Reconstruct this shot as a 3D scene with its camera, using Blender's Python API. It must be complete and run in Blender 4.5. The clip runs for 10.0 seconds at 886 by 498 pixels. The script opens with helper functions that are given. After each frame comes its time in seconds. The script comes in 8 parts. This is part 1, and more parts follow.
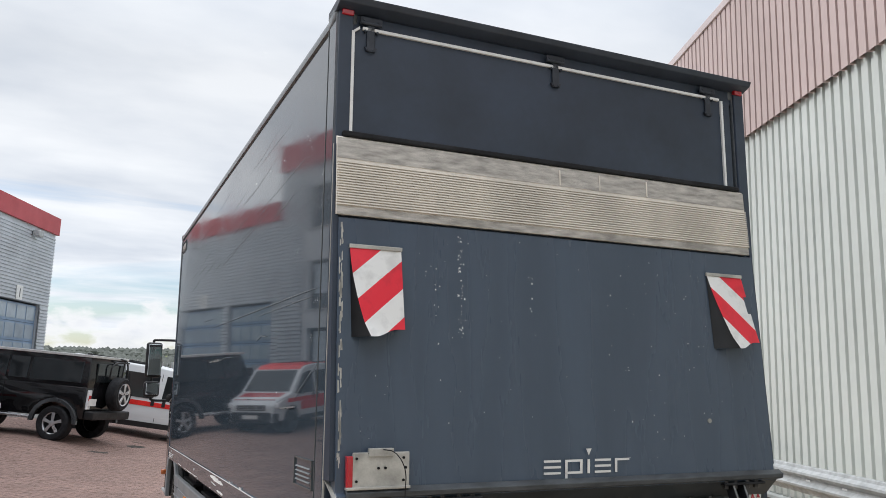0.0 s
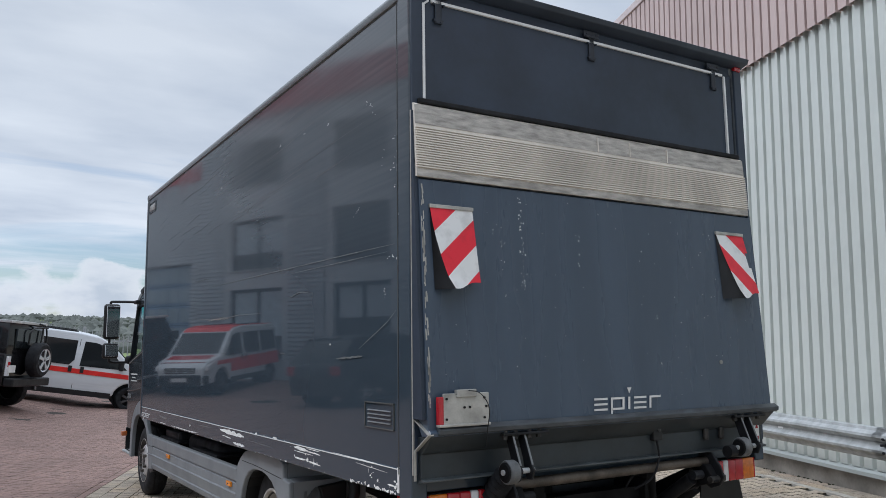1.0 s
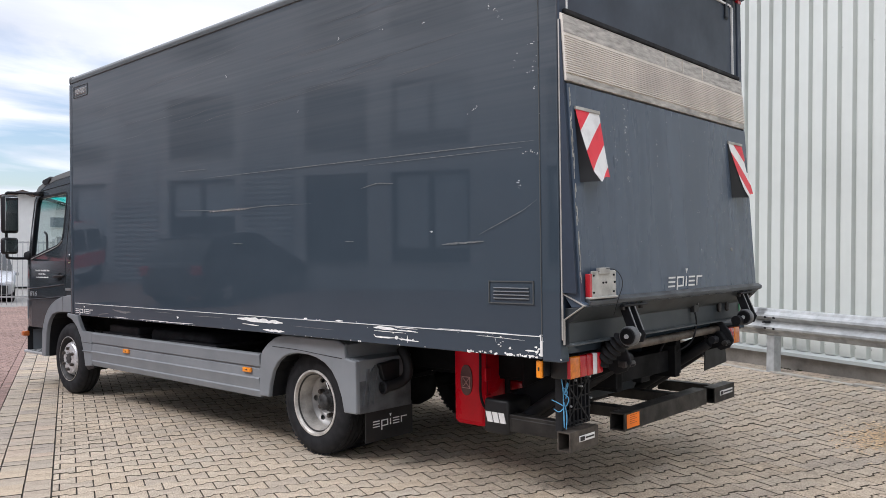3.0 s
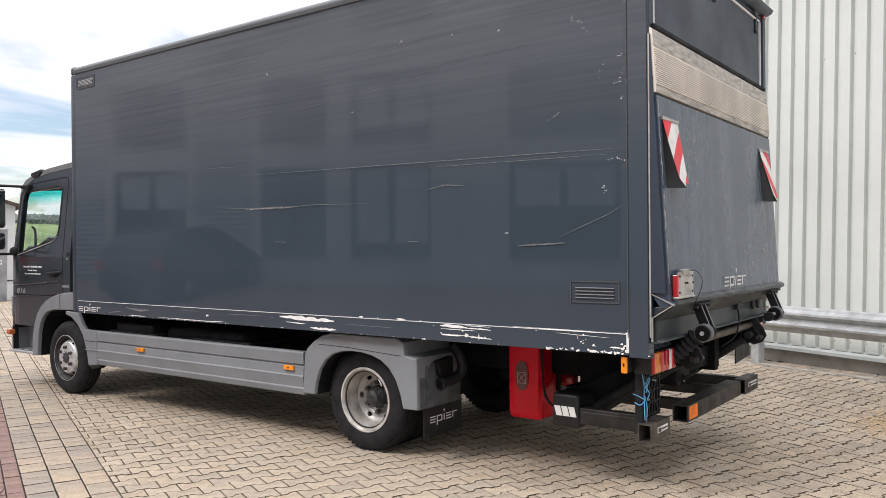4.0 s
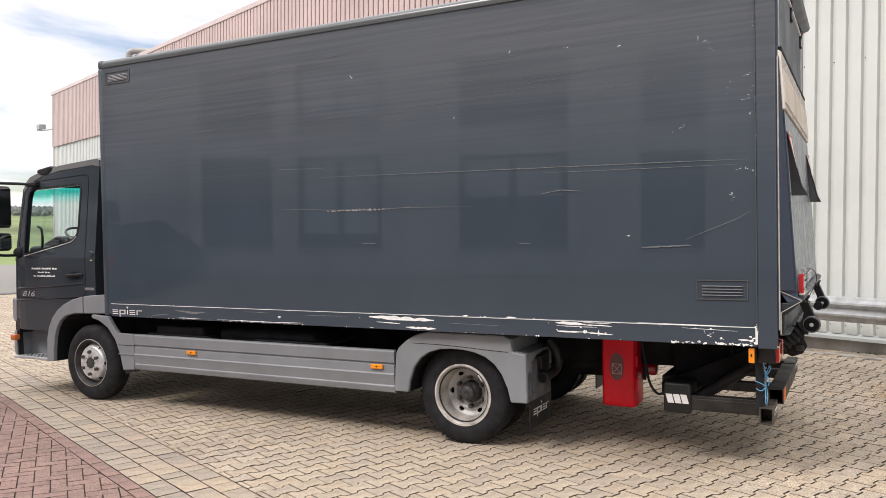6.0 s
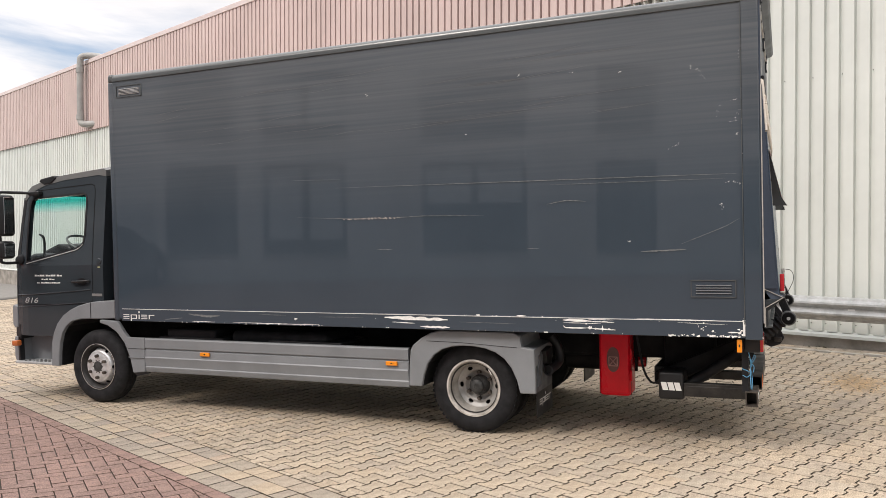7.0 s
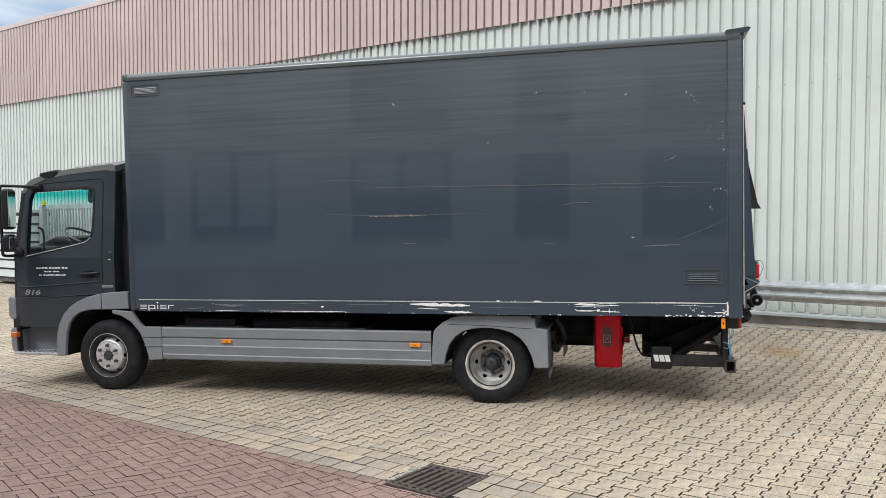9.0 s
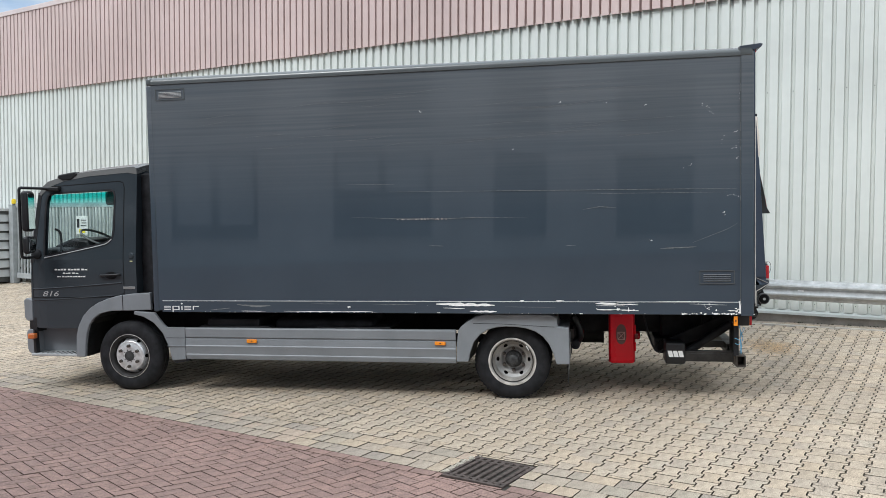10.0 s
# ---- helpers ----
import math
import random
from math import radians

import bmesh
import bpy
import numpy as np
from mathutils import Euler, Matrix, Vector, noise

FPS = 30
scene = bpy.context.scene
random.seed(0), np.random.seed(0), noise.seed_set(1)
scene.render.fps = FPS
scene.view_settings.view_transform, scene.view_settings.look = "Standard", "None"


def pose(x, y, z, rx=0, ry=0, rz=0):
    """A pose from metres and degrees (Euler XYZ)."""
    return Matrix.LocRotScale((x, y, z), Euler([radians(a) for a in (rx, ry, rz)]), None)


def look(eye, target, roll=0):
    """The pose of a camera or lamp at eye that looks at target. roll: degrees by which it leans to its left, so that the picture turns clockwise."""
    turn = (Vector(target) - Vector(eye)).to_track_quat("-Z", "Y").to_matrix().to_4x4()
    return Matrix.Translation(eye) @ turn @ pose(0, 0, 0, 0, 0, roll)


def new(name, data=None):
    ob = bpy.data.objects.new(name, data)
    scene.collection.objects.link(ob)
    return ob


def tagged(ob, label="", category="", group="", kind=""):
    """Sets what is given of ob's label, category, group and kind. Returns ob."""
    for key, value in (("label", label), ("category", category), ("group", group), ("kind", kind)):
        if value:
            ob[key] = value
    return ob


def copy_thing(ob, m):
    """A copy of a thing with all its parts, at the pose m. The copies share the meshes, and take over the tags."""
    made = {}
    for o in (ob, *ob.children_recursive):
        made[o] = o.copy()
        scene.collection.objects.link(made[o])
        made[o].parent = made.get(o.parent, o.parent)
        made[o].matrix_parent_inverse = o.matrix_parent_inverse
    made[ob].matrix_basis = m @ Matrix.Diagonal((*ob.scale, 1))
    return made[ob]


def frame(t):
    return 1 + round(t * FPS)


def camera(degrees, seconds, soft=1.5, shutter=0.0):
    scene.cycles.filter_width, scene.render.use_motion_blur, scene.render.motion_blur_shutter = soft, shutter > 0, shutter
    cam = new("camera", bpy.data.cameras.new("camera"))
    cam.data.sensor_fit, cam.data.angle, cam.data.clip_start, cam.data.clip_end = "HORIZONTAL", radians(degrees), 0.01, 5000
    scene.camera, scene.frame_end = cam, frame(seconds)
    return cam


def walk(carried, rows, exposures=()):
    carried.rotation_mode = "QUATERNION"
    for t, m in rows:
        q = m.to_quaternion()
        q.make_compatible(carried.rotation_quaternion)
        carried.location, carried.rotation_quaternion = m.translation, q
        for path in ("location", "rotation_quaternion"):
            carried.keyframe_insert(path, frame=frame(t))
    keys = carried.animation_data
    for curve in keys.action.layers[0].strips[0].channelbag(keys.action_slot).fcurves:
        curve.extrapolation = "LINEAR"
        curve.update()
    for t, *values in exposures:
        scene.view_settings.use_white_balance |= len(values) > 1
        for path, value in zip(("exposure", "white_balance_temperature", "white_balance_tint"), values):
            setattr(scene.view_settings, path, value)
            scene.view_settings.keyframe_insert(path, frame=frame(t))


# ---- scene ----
cam = camera(58.29, 10.0, soft=0.65)
# The yard falls gently towards the front of the truck: YARD turns its plane into the level world.
YARD = Vector((0.013, -0.0197, 0.99972)).rotation_difference(Vector((0, 0, 1))).to_matrix().to_4x4()
PATH = [
    (0.0, (-0.960, -4.058, 1.606), (0.657, -0.470, 2.319), 0.40),
    (0.5, (-1.409, -4.057, 1.594), (0.420, -0.579, 2.338), -0.09),
    (1.0, (-1.809, -3.956, 1.541), (0.270, -0.579, 2.065), -0.71),
    (1.5, (-2.264, -3.838, 1.491), (0.070, -0.605, 1.810), -0.75),
    (2.0, (-2.700, -3.678, 1.456), (-0.133, -0.615, 1.634), -0.90),
    (2.5, (-3.117, -3.393, 1.448), (-0.335, -0.520, 1.541), -0.84),
    (2.7, (-3.297, -3.283, 1.447), (-0.440, -0.485, 1.511), -0.83),
    (3.8, (-4.090, -2.583, 1.489), (-0.918, -0.147, 1.493), -0.39),
    (4.0, (-4.263, -2.451, 1.511), (-1.045, -0.076, 1.506), -0.48),
    (4.5, (-4.550, -2.112, 1.559), (-1.235, 0.127, 1.522), -0.54),
    (5.0, (-4.765, -1.743, 1.590), (-1.368, 0.368, 1.528), -0.65),
    (5.5, (-5.022, -1.418, 1.634), (-1.551, 0.569, 1.547), -0.88),
    (7.0, (-6.083, -0.884, 1.681), (-2.409, 0.695, 1.611), -1.32),
    (7.5, (-6.471, -0.694, 1.739), (-2.731, 0.723, 1.646), -1.43),
    (8.0, (-6.799, -0.469, 1.794), (-3.008, 0.799, 1.660), -1.56),
    (8.5, (-7.118, -0.215, 1.810), (-3.276, 0.888, 1.656), -1.34),
    (9.0, (-7.339, 0.137, 1.862), (-3.460, 1.097, 1.678), -1.21),
    (9.5, (-7.604, 0.430, 1.880), (-3.696, 1.266, 1.691), -1.14),
    (10.0, (-7.791, 0.787, 1.939), (-3.861, 1.505, 1.736), -1.08),
]
EXPOSURES = [(0.0, 0.02, 6250, 10), (0.5, -0.23, 5850, 9), (1.0, -0.30, 5750, 9), (1.7, -0.10, 5650, 9), (2.5, 0.12, 5850, 13), (3.5, 0.30, 6350, 14), (4.5, 0.38, 6500, 15), (5.5, 0.40, 6550, 15),
             (7.0, 0.30, 6850, 14), (8.0, 0.22, 6700, 11), (9.0, 0.15, 6200, 8), (10.0, 0.16, 6000, 7)]
walk(cam, [(t, YARD @ look(eye, target, roll)) for t, eye, target, roll in PATH], EXPOSURES)

# ---- sky and light ----
world = bpy.data.worlds.new("sky")
scene.world = world
world.use_nodes = True
wn = world.node_tree.nodes
wl = world.node_tree.links
wn.clear()
SUN_DIR = Vector((-0.60, 0.36, 0.71)).normalized()
sky = wn.new("ShaderNodeTexSky")
sky.sky_type = "NISHITA"
sky.sun_disc = False
sky.sun_elevation = math.asin(SUN_DIR.z)
sky.sun_rotation = math.atan2(SUN_DIR.x, SUN_DIR.y)
sky_bg = wn.new("ShaderNodeBackground")
sky_bg.inputs[1].default_value = 0.13
coord = wn.new("ShaderNodeTexCoord")
split = wn.new("ShaderNodeSeparateXYZ")
wl.new(coord.outputs["Generated"], split.inputs[0])
# a high cloud deck, laid out on a plane above the place
height = wn.new("ShaderNodeMath"); height.operation = "MAXIMUM"; height.inputs[1].default_value = 0.0
lift = wn.new("ShaderNodeMath"); lift.operation = "ADD"; lift.inputs[1].default_value = 0.10
wl.new(split.outputs[2], height.inputs[0]); wl.new(height.outputs[0], lift.inputs[0])
plane = wn.new("ShaderNodeVectorMath"); plane.operation = "DIVIDE"
deck = wn.new("ShaderNodeCombineXYZ")
wl.new(coord.outputs["Generated"], plane.inputs[0])
for k in range(3):
    wl.new(lift.outputs[0], deck.inputs[k])
wl.new(deck.outputs[0], plane.inputs[1])
flat = wn.new("ShaderNodeVectorMath"); flat.operation = "MULTIPLY"; flat.inputs[1].default_value = (0.55, 0.8, 0.0)
wl.new(plane.outputs[0], flat.inputs[0])
puff = wn.new("ShaderNodeTexNoise"); puff.inputs["Scale"].default_value = 0.9; puff.inputs["Detail"].default_value = 9; puff.inputs["Roughness"].default_value = 0.55; puff.inputs["Distortion"].default_value = 0.5
wl.new(flat.outputs[0], puff.inputs["Vector"])
cover = wn.new("ShaderNodeValToRGB")
cover.color_ramp.elements[0].position, cover.color_ramp.elements[0].color = 0.36, (0, 0, 0, 1)
cover.color_ramp.elements[1].position, cover.color_ramp.elements[1].color = 0.50, (1, 1, 1, 1)
gap = wn.new("ShaderNodeMapRange")         # the deck breaks open low over the horizon
gap.inputs["From Min"].default_value, gap.inputs["From Max"].default_value = 0.10, 0.30
gap.inputs["To Min"].default_value, gap.inputs["To Max"].default_value = 0.415, 0.66
wl.new(split.outputs[2], gap.inputs["Value"])
thick = wn.new("ShaderNodeMath"); thick.operation = "ADD"
wl.new(puff.outputs[0], thick.inputs[0]); wl.new(gap.outputs[0], thick.inputs[1])
less = wn.new("ShaderNodeMath"); less.operation = "SUBTRACT"; less.inputs[1].default_value = 0.5
wl.new(thick.outputs[0], less.inputs[0])
wl.new(less.outputs[0], cover.inputs[0])
tone = wn.new("ShaderNodeTexNoise"); tone.inputs["Scale"].default_value = 1.7; tone.inputs["Detail"].default_value = 8
wl.new(flat.outputs[0], tone.inputs["Vector"])
shade = wn.new("ShaderNodeValToRGB")
shade.color_ramp.elements[0].position, shade.color_ramp.elements[0].color = 0.32, (0.66, 0.70, 0.76, 1)
shade.color_ramp.elements[1].position, shade.color_ramp.elements[1].color = 0.60, (0.95, 0.96, 0.97, 1)
wl.new(tone.outputs[0], shade.inputs[0])
cloud_bg = wn.new("ShaderNodeBackground")
zenith = wn.new("ShaderNodeValToRGB")      # an overcast sky is brightest overhead and pales again at the horizon
for k, (pos, val) in enumerate(((0.0, 1.06), (0.16, 1.02), (0.36, 0.92), (0.58, 1.25), (0.92, 2.4))):
    stop = zenith.color_ramp.elements[k] if k < 2 else zenith.color_ramp.elements.new(pos)
    stop.position, stop.color = pos, (val / 2.5, val / 2.5, val / 2.5, 1)
gain = wn.new("ShaderNodeMath"); gain.operation = "MULTIPLY"; gain.inputs[1].default_value = 2.5
wl.new(split.outputs[2], zenith.inputs[0])
wl.new(zenith.outputs[0], gain.inputs[0])
wl.new(gain.outputs[0], cloud_bg.inputs[1])
wl.new(shade.outputs[0], cloud_bg.inputs[0])
# heaped clouds low over the horizon
stretch = wn.new("ShaderNodeVectorMath"); stretch.operation = "MULTIPLY"; stretch.inputs[1].default_value = (1.0, 1.0, 1.9)
wl.new(coord.outputs["Generated"], stretch.inputs[0])
heap = wn.new("ShaderNodeTexNoise"); heap.inputs["Scale"].default_value = 8.5; heap.inputs["Detail"].default_value = 7; heap.inputs["Roughness"].default_value = 0.52
wl.new(stretch.outputs[0], heap.inputs["Vector"])
low = wn.new("ShaderNodeMapRange")
low.inputs["From Min"].default_value, low.inputs["From Max"].default_value = 0.0, 0.12
low.inputs["To Min"].default_value, low.inputs["To Max"].default_value = 0.19, -0.20
wl.new(split.outputs[2], low.inputs["Value"])
heaped = wn.new("ShaderNodeMath"); heaped.operation = "ADD"
wl.new(heap.outputs[0], heaped.inputs[0]); wl.new(low.outputs[0], heaped.inputs[1])
heap_cover = wn.new("ShaderNodeValToRGB")
heap_cover.color_ramp.elements[0].position, heap_cover.color_ramp.elements[0].color = 0.50, (0, 0, 0, 1)
heap_cover.color_ramp.elements[1].position, heap_cover.color_ramp.elements[1].color = 0.55, (0.9, 0.9, 0.9, 1)
wl.new(heaped.outputs[0], heap_cover.inputs[0])
heap_shade = wn.new("ShaderNodeValToRGB")
for k, (pos, col) in enumerate(((0.50, (0.97, 0.955, 0.93, 1)), (0.60, (0.84, 0.84, 0.85, 1)), (0.68, (0.66, 0.69, 0.74, 1)))):
    stop = heap_shade.color_ramp.elements[k] if k < 2 else heap_shade.color_ramp.elements.new(pos)
    stop.position, stop.color = pos, col
wl.new(heaped.outputs[0], heap_shade.inputs[0])
heap_bg = wn.new("ShaderNodeBackground"); heap_bg.inputs[1].default_value = 1.05
wl.new(heap_shade.outputs[0], heap_bg.inputs[0])
mix_heap = wn.new("ShaderNodeMixShader")
mix_sky = wn.new("ShaderNodeMixShader")
wout = wn.new("ShaderNodeOutputWorld")
wl.new(sky.outputs[0], sky_bg.inputs[0])
wl.new(cover.outputs[0], mix_sky.inputs[0])
wl.new(sky_bg.outputs[0], mix_sky.inputs[1])
wl.new(cloud_bg.outputs[0], mix_sky.inputs[2])
wl.new(heap_cover.outputs[0], mix_heap.inputs[0])
wl.new(mix_sky.outputs[0], mix_heap.inputs[1])
wl.new(heap_bg.outputs[0], mix_heap.inputs[2])
wl.new(mix_heap.outputs[0], wout.inputs[0])

sun = new("sun", bpy.data.lights.new("sun", "SUN"))
sun.data.energy, sun.data.angle, sun.data.color = 1.75, radians(18), (1.0, 0.96, 0.90)
sun.matrix_world = look(SUN_DIR * 60, (0, 0, 0))

# ---- materials ----
def nodes_of(name, rough=0.5, metal=0.0):
    m = bpy.data.materials.new(name)
    m.use_nodes = True
    nt = m.node_tree
    b = nt.nodes["Principled BSDF"]
    b.inputs["Roughness"].default_value = rough
    b.inputs["Metallic"].default_value = metal
    return m, nt, b


def texture(nt, kind, scale, detail=4.0, stretch=(1, 1, 1), rough=0.55, space="Object"):
    tc = nt.nodes.new("ShaderNodeTexCoord")
    mp = nt.nodes.new("ShaderNodeMapping")
    mp.inputs["Scale"].default_value = stretch
    tx = nt.nodes.new(kind)
    tx.inputs["Scale"].default_value = scale
    if kind == "ShaderNodeTexNoise":
        tx.inputs["Detail"].default_value = detail
        tx.inputs["Roughness"].default_value = rough
    nt.links.new(tc.outputs[space], mp.inputs[0])
    nt.links.new(mp.outputs[0], tx.inputs["Vector"])
    return tx


def ramp(nt, src, stops):
    r = nt.nodes.new("ShaderNodeValToRGB")
    els = r.color_ramp.elements
    while len(els) < len(stops):
        els.new(0.5)
    for e, (p, c) in zip(els, stops):
        e.position = p
        e.color = (*c, 1) if len(c) == 3 else c
    nt.links.new(src, r.inputs[0])
    return r.outputs[0]


def grey(v):
    return (v, v, v)


def mixed(nt, fac, a, b, mode="MIX"):
    m = nt.nodes.new("ShaderNodeMix")
    m.data_type, m.blend_type = "RGBA", mode
    for sock, v in ((m.inputs[0], fac), (m.inputs[6], a), (m.inputs[7], b)):
        if isinstance(v, (int, float)):
            sock.default_value = v
        elif isinstance(v, tuple):
            sock.default_value = (*v, 1)
        else:
            nt.links.new(v, sock)
    return m.outputs[2]


def bumped(nt, b, src, strength, distance):
    bp = nt.nodes.new("ShaderNodeBump")
    bp.inputs["Strength"].default_value = strength
    bp.inputs["Distance"].default_value = distance
    nt.links.new(src, bp.inputs["Height"])
    nt.links.new(bp.outputs[0], b.inputs["Normal"])


def plain(name, col, rough=0.5, metal=0.0, vary=0.12, scale=6.0, bump=0.0, stretch=(1, 1, 1), coat=0.0, spec=0.5):
    """A surface of one colour with soft stains, fine grain and uneven gloss."""
    m, nt, b = nodes_of(name, rough, metal)
    big = texture(nt, "ShaderNodeTexNoise", scale, 5, stretch)
    fine = texture(nt, "ShaderNodeTexNoise", scale * 14, 3, stretch)
    lo = tuple(max(0, c * (1 - vary * 1.6)) for c in col)
    hi = tuple(min(1, c * (1 + vary)) for c in col)
    c1 = ramp(nt, big.outputs[0], [(0.32, lo), (0.66, hi)])
    c2 = mixed(nt, 0.35, c1, ramp(nt, fine.outputs[0], [(0.3, grey(1 - vary * 1.5)), (0.7, grey(1.0))]), "MULTIPLY")
    nt.links.new(c2, b.inputs["Base Color"])
    nt.links.new(ramp(nt, big.outputs[0], [(0.3, grey(min(1, rough * 1.2))), (0.7, grey(rough * 0.85))]), b.inputs["Roughness"])
    b.inputs["Specular IOR Level"].default_value = spec
    if bump:
        bumped(nt, b, fine.outputs[0], bump, 0.004)
    if coat:
        b.inputs["Coat Weight"].default_value = coat
        b.inputs["Coat Roughness"].default_value = 0.06
    return m


def paver_material(name, cols, fine_scale=120.0):
    """Concrete block: a tone for each block, speckle of the aggregate, broad stains."""
    m, nt, b = nodes_of(name, 0.92)
    isl = nt.nodes.new("ShaderNodeNewGeometry")
    info = nt.nodes.new("ShaderNodeObjectInfo")
    add = nt.nodes.new("ShaderNodeMath"); add.operation = "ADD"
    nt.links.new(isl.outputs["Random Per Island"], add.inputs[0])
    nt.links.new(info.outputs["Random"], add.inputs[1])
    fr = nt.nodes.new("ShaderNodeMath"); fr.operation = "FRACT"
    nt.links.new(add.outputs[0], fr.inputs[0])
    base = ramp(nt, fr.outputs[0], [(i / (len(cols) - 1), c) for i, c in enumerate(cols)])
    stain = texture(nt, "ShaderNodeTexNoise", 0.9, 6)
    dirt = mixed(nt, 0.55, base, ramp(nt, stain.outputs[0], [(0.30, grey(0.70)), (0.62, grey(1.08))]), "MULTIPLY")
    blot = texture(nt, "ShaderNodeTexNoise", 11.0, 5)
    dirt = mixed(nt, 0.6, dirt, ramp(nt, blot.outputs[0], [(0.34, grey(0.70)), (0.5, grey(1.0)), (0.66, grey(1.12))]), "MULTIPLY")
    speck = texture(nt, "ShaderNodeTexNoise", fine_scale, 3)
    out = mixed(nt, 0.9, dirt, ramp(nt, speck.outputs[0], [(0.36, grey(0.45)), (0.5, grey(1.0)), (0.66, grey(1.4))]), "MULTIPLY")
    nt.links.new(out, b.inputs["Base Color"])
    bumped(nt, b, speck.outputs[0], 0.5, 0.003)
    return m


def glass_material(name, tint, rough=0.02):
    m, nt, b = nodes_of(name, rough)
    nt.nodes.remove(b)
    tr = nt.nodes.new("ShaderNodeBsdfTransparent"); tr.inputs[0].default_value = (*tint, 1)
    gl = nt.nodes.new("ShaderNodeBsdfGlossy"); gl.inputs["Roughness"].default_value = rough
    lw = nt.nodes.new("ShaderNodeLayerWeight"); lw.inputs[0].default_value = 0.5
    pw = nt.nodes.new("ShaderNodeMath"); pw.operation = "POWER"; pw.inputs[1].default_value = 4.0
    nt.links.new(lw.outputs["Facing"], pw.inputs[0])
    fr = nt.nodes.new("ShaderNodeMath"); fr.operation = "MULTIPLY_ADD"; fr.inputs[1].default_value = 0.75; fr.inputs[2].default_value = 0.045
    nt.links.new(pw.outputs[0], fr.inputs[0])
    mx = nt.nodes.new("ShaderNodeMixShader")
    nt.links.new(fr.outputs[0], mx.inputs[0]); nt.links.new(tr.outputs[0], mx.inputs[1]); nt.links.new(gl.outputs[0], mx.inputs[2])
    nt.links.new(mx.outputs[0], nt.nodes["Material Output"].inputs[0])
    return m


BODY = (0.041, 0.056, 0.073)


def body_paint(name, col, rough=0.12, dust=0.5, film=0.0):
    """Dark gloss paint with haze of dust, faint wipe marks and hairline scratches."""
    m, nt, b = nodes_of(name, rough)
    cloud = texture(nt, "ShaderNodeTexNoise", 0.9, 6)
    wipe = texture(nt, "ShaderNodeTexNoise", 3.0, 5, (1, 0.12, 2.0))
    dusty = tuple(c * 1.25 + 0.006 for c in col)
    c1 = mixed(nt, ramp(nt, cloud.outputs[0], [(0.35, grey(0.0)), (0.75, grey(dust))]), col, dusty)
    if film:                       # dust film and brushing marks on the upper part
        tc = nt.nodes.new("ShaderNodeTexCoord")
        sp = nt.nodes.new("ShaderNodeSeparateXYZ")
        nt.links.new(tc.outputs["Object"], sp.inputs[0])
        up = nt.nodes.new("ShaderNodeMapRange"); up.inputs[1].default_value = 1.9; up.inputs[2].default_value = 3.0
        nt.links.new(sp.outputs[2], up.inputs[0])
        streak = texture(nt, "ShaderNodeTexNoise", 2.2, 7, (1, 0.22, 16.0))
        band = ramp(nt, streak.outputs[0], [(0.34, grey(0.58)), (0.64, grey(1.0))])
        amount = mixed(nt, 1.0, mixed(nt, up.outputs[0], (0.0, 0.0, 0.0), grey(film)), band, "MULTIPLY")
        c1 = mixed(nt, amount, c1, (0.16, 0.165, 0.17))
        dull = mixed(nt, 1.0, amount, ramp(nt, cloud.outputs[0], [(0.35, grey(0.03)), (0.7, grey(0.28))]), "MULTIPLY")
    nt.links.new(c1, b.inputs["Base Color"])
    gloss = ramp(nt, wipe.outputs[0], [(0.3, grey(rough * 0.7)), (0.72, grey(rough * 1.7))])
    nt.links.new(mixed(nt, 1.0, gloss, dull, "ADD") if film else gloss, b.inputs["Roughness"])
    wave = texture(nt, "ShaderNodeTexNoise", 0.8, 1)
    bumped(nt, b, wave.outputs[0], 0.05, 0.01)
    return m


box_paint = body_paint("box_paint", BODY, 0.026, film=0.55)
cab_paint = body_paint("cab_paint", (0.031, 0.039, 0.046), 0.09)
door_paint = plain("door_paint", (0.027, 0.040, 0.064), 0.46, 0.0, 0.18, 2.0)
tail_paint = plain("tail_paint", (0.056, 0.078, 0.113), 0.27, 0.0, 0.07, 2.2, stretch=(2.5, 1, 0.35))
alu_bare = plain("alu_bare", (0.46, 0.45, 0.42), 0.5, 0.35, 0.2, 9, 0.2)
alu_grip = plain("alu_grip", (0.74, 0.69, 0.62), 0.55, 0.1, 0.10, 3.0, 0.3, stretch=(1, 1, 0.5))
alu_worn = plain("alu_worn", (0.47, 0.445, 0.41), 0.6, 0.2, 0.24, 26, 0.35, stretch=(0.35, 1, 1.6))
roof_edge_paint = body_paint("roof_edge_paint", (0.080, 0.088, 0.090), 0.2)
dark_steel = plain("dark_steel", (0.013, 0.014, 0.017), 0.55, 0.0, 0.3, 8, 0.2, spec=0.3)
chassis_black = plain("chassis_black", (0.006, 0.0065, 0.008), 0.7, 0.0, 0.3, 6, 0.2, spec=0.2)
skirt_plastic = plain("skirt_plastic", (0.203, 0.217, 0.232), 0.5, 0.0, 0.06, 3, 0.05)
rubber = plain("rubber", (0.011, 0.0115, 0.014), 0.75, 0.0, 0.22, 10, 0.2, spec=0.35)
rim_paint = plain("rim_paint", (0.62, 0.60, 0.57), 0.38, 0.35, 0.25, 12, 0.1)
rim_barrel = plain("rim_barrel", (0.44, 0.415, 0.38), 0.45, 0.3, 0.25, 10, 0.1)
disc_dusty = plain("disc_dusty", (0.36, 0.355, 0.345), 0.5, 0.3, 0.14, 9, 0.1)
cover_paint = plain("cover_paint", (0.70, 0.71, 0.72), 0.30, 0.45, 0.16, 14, 0.1)
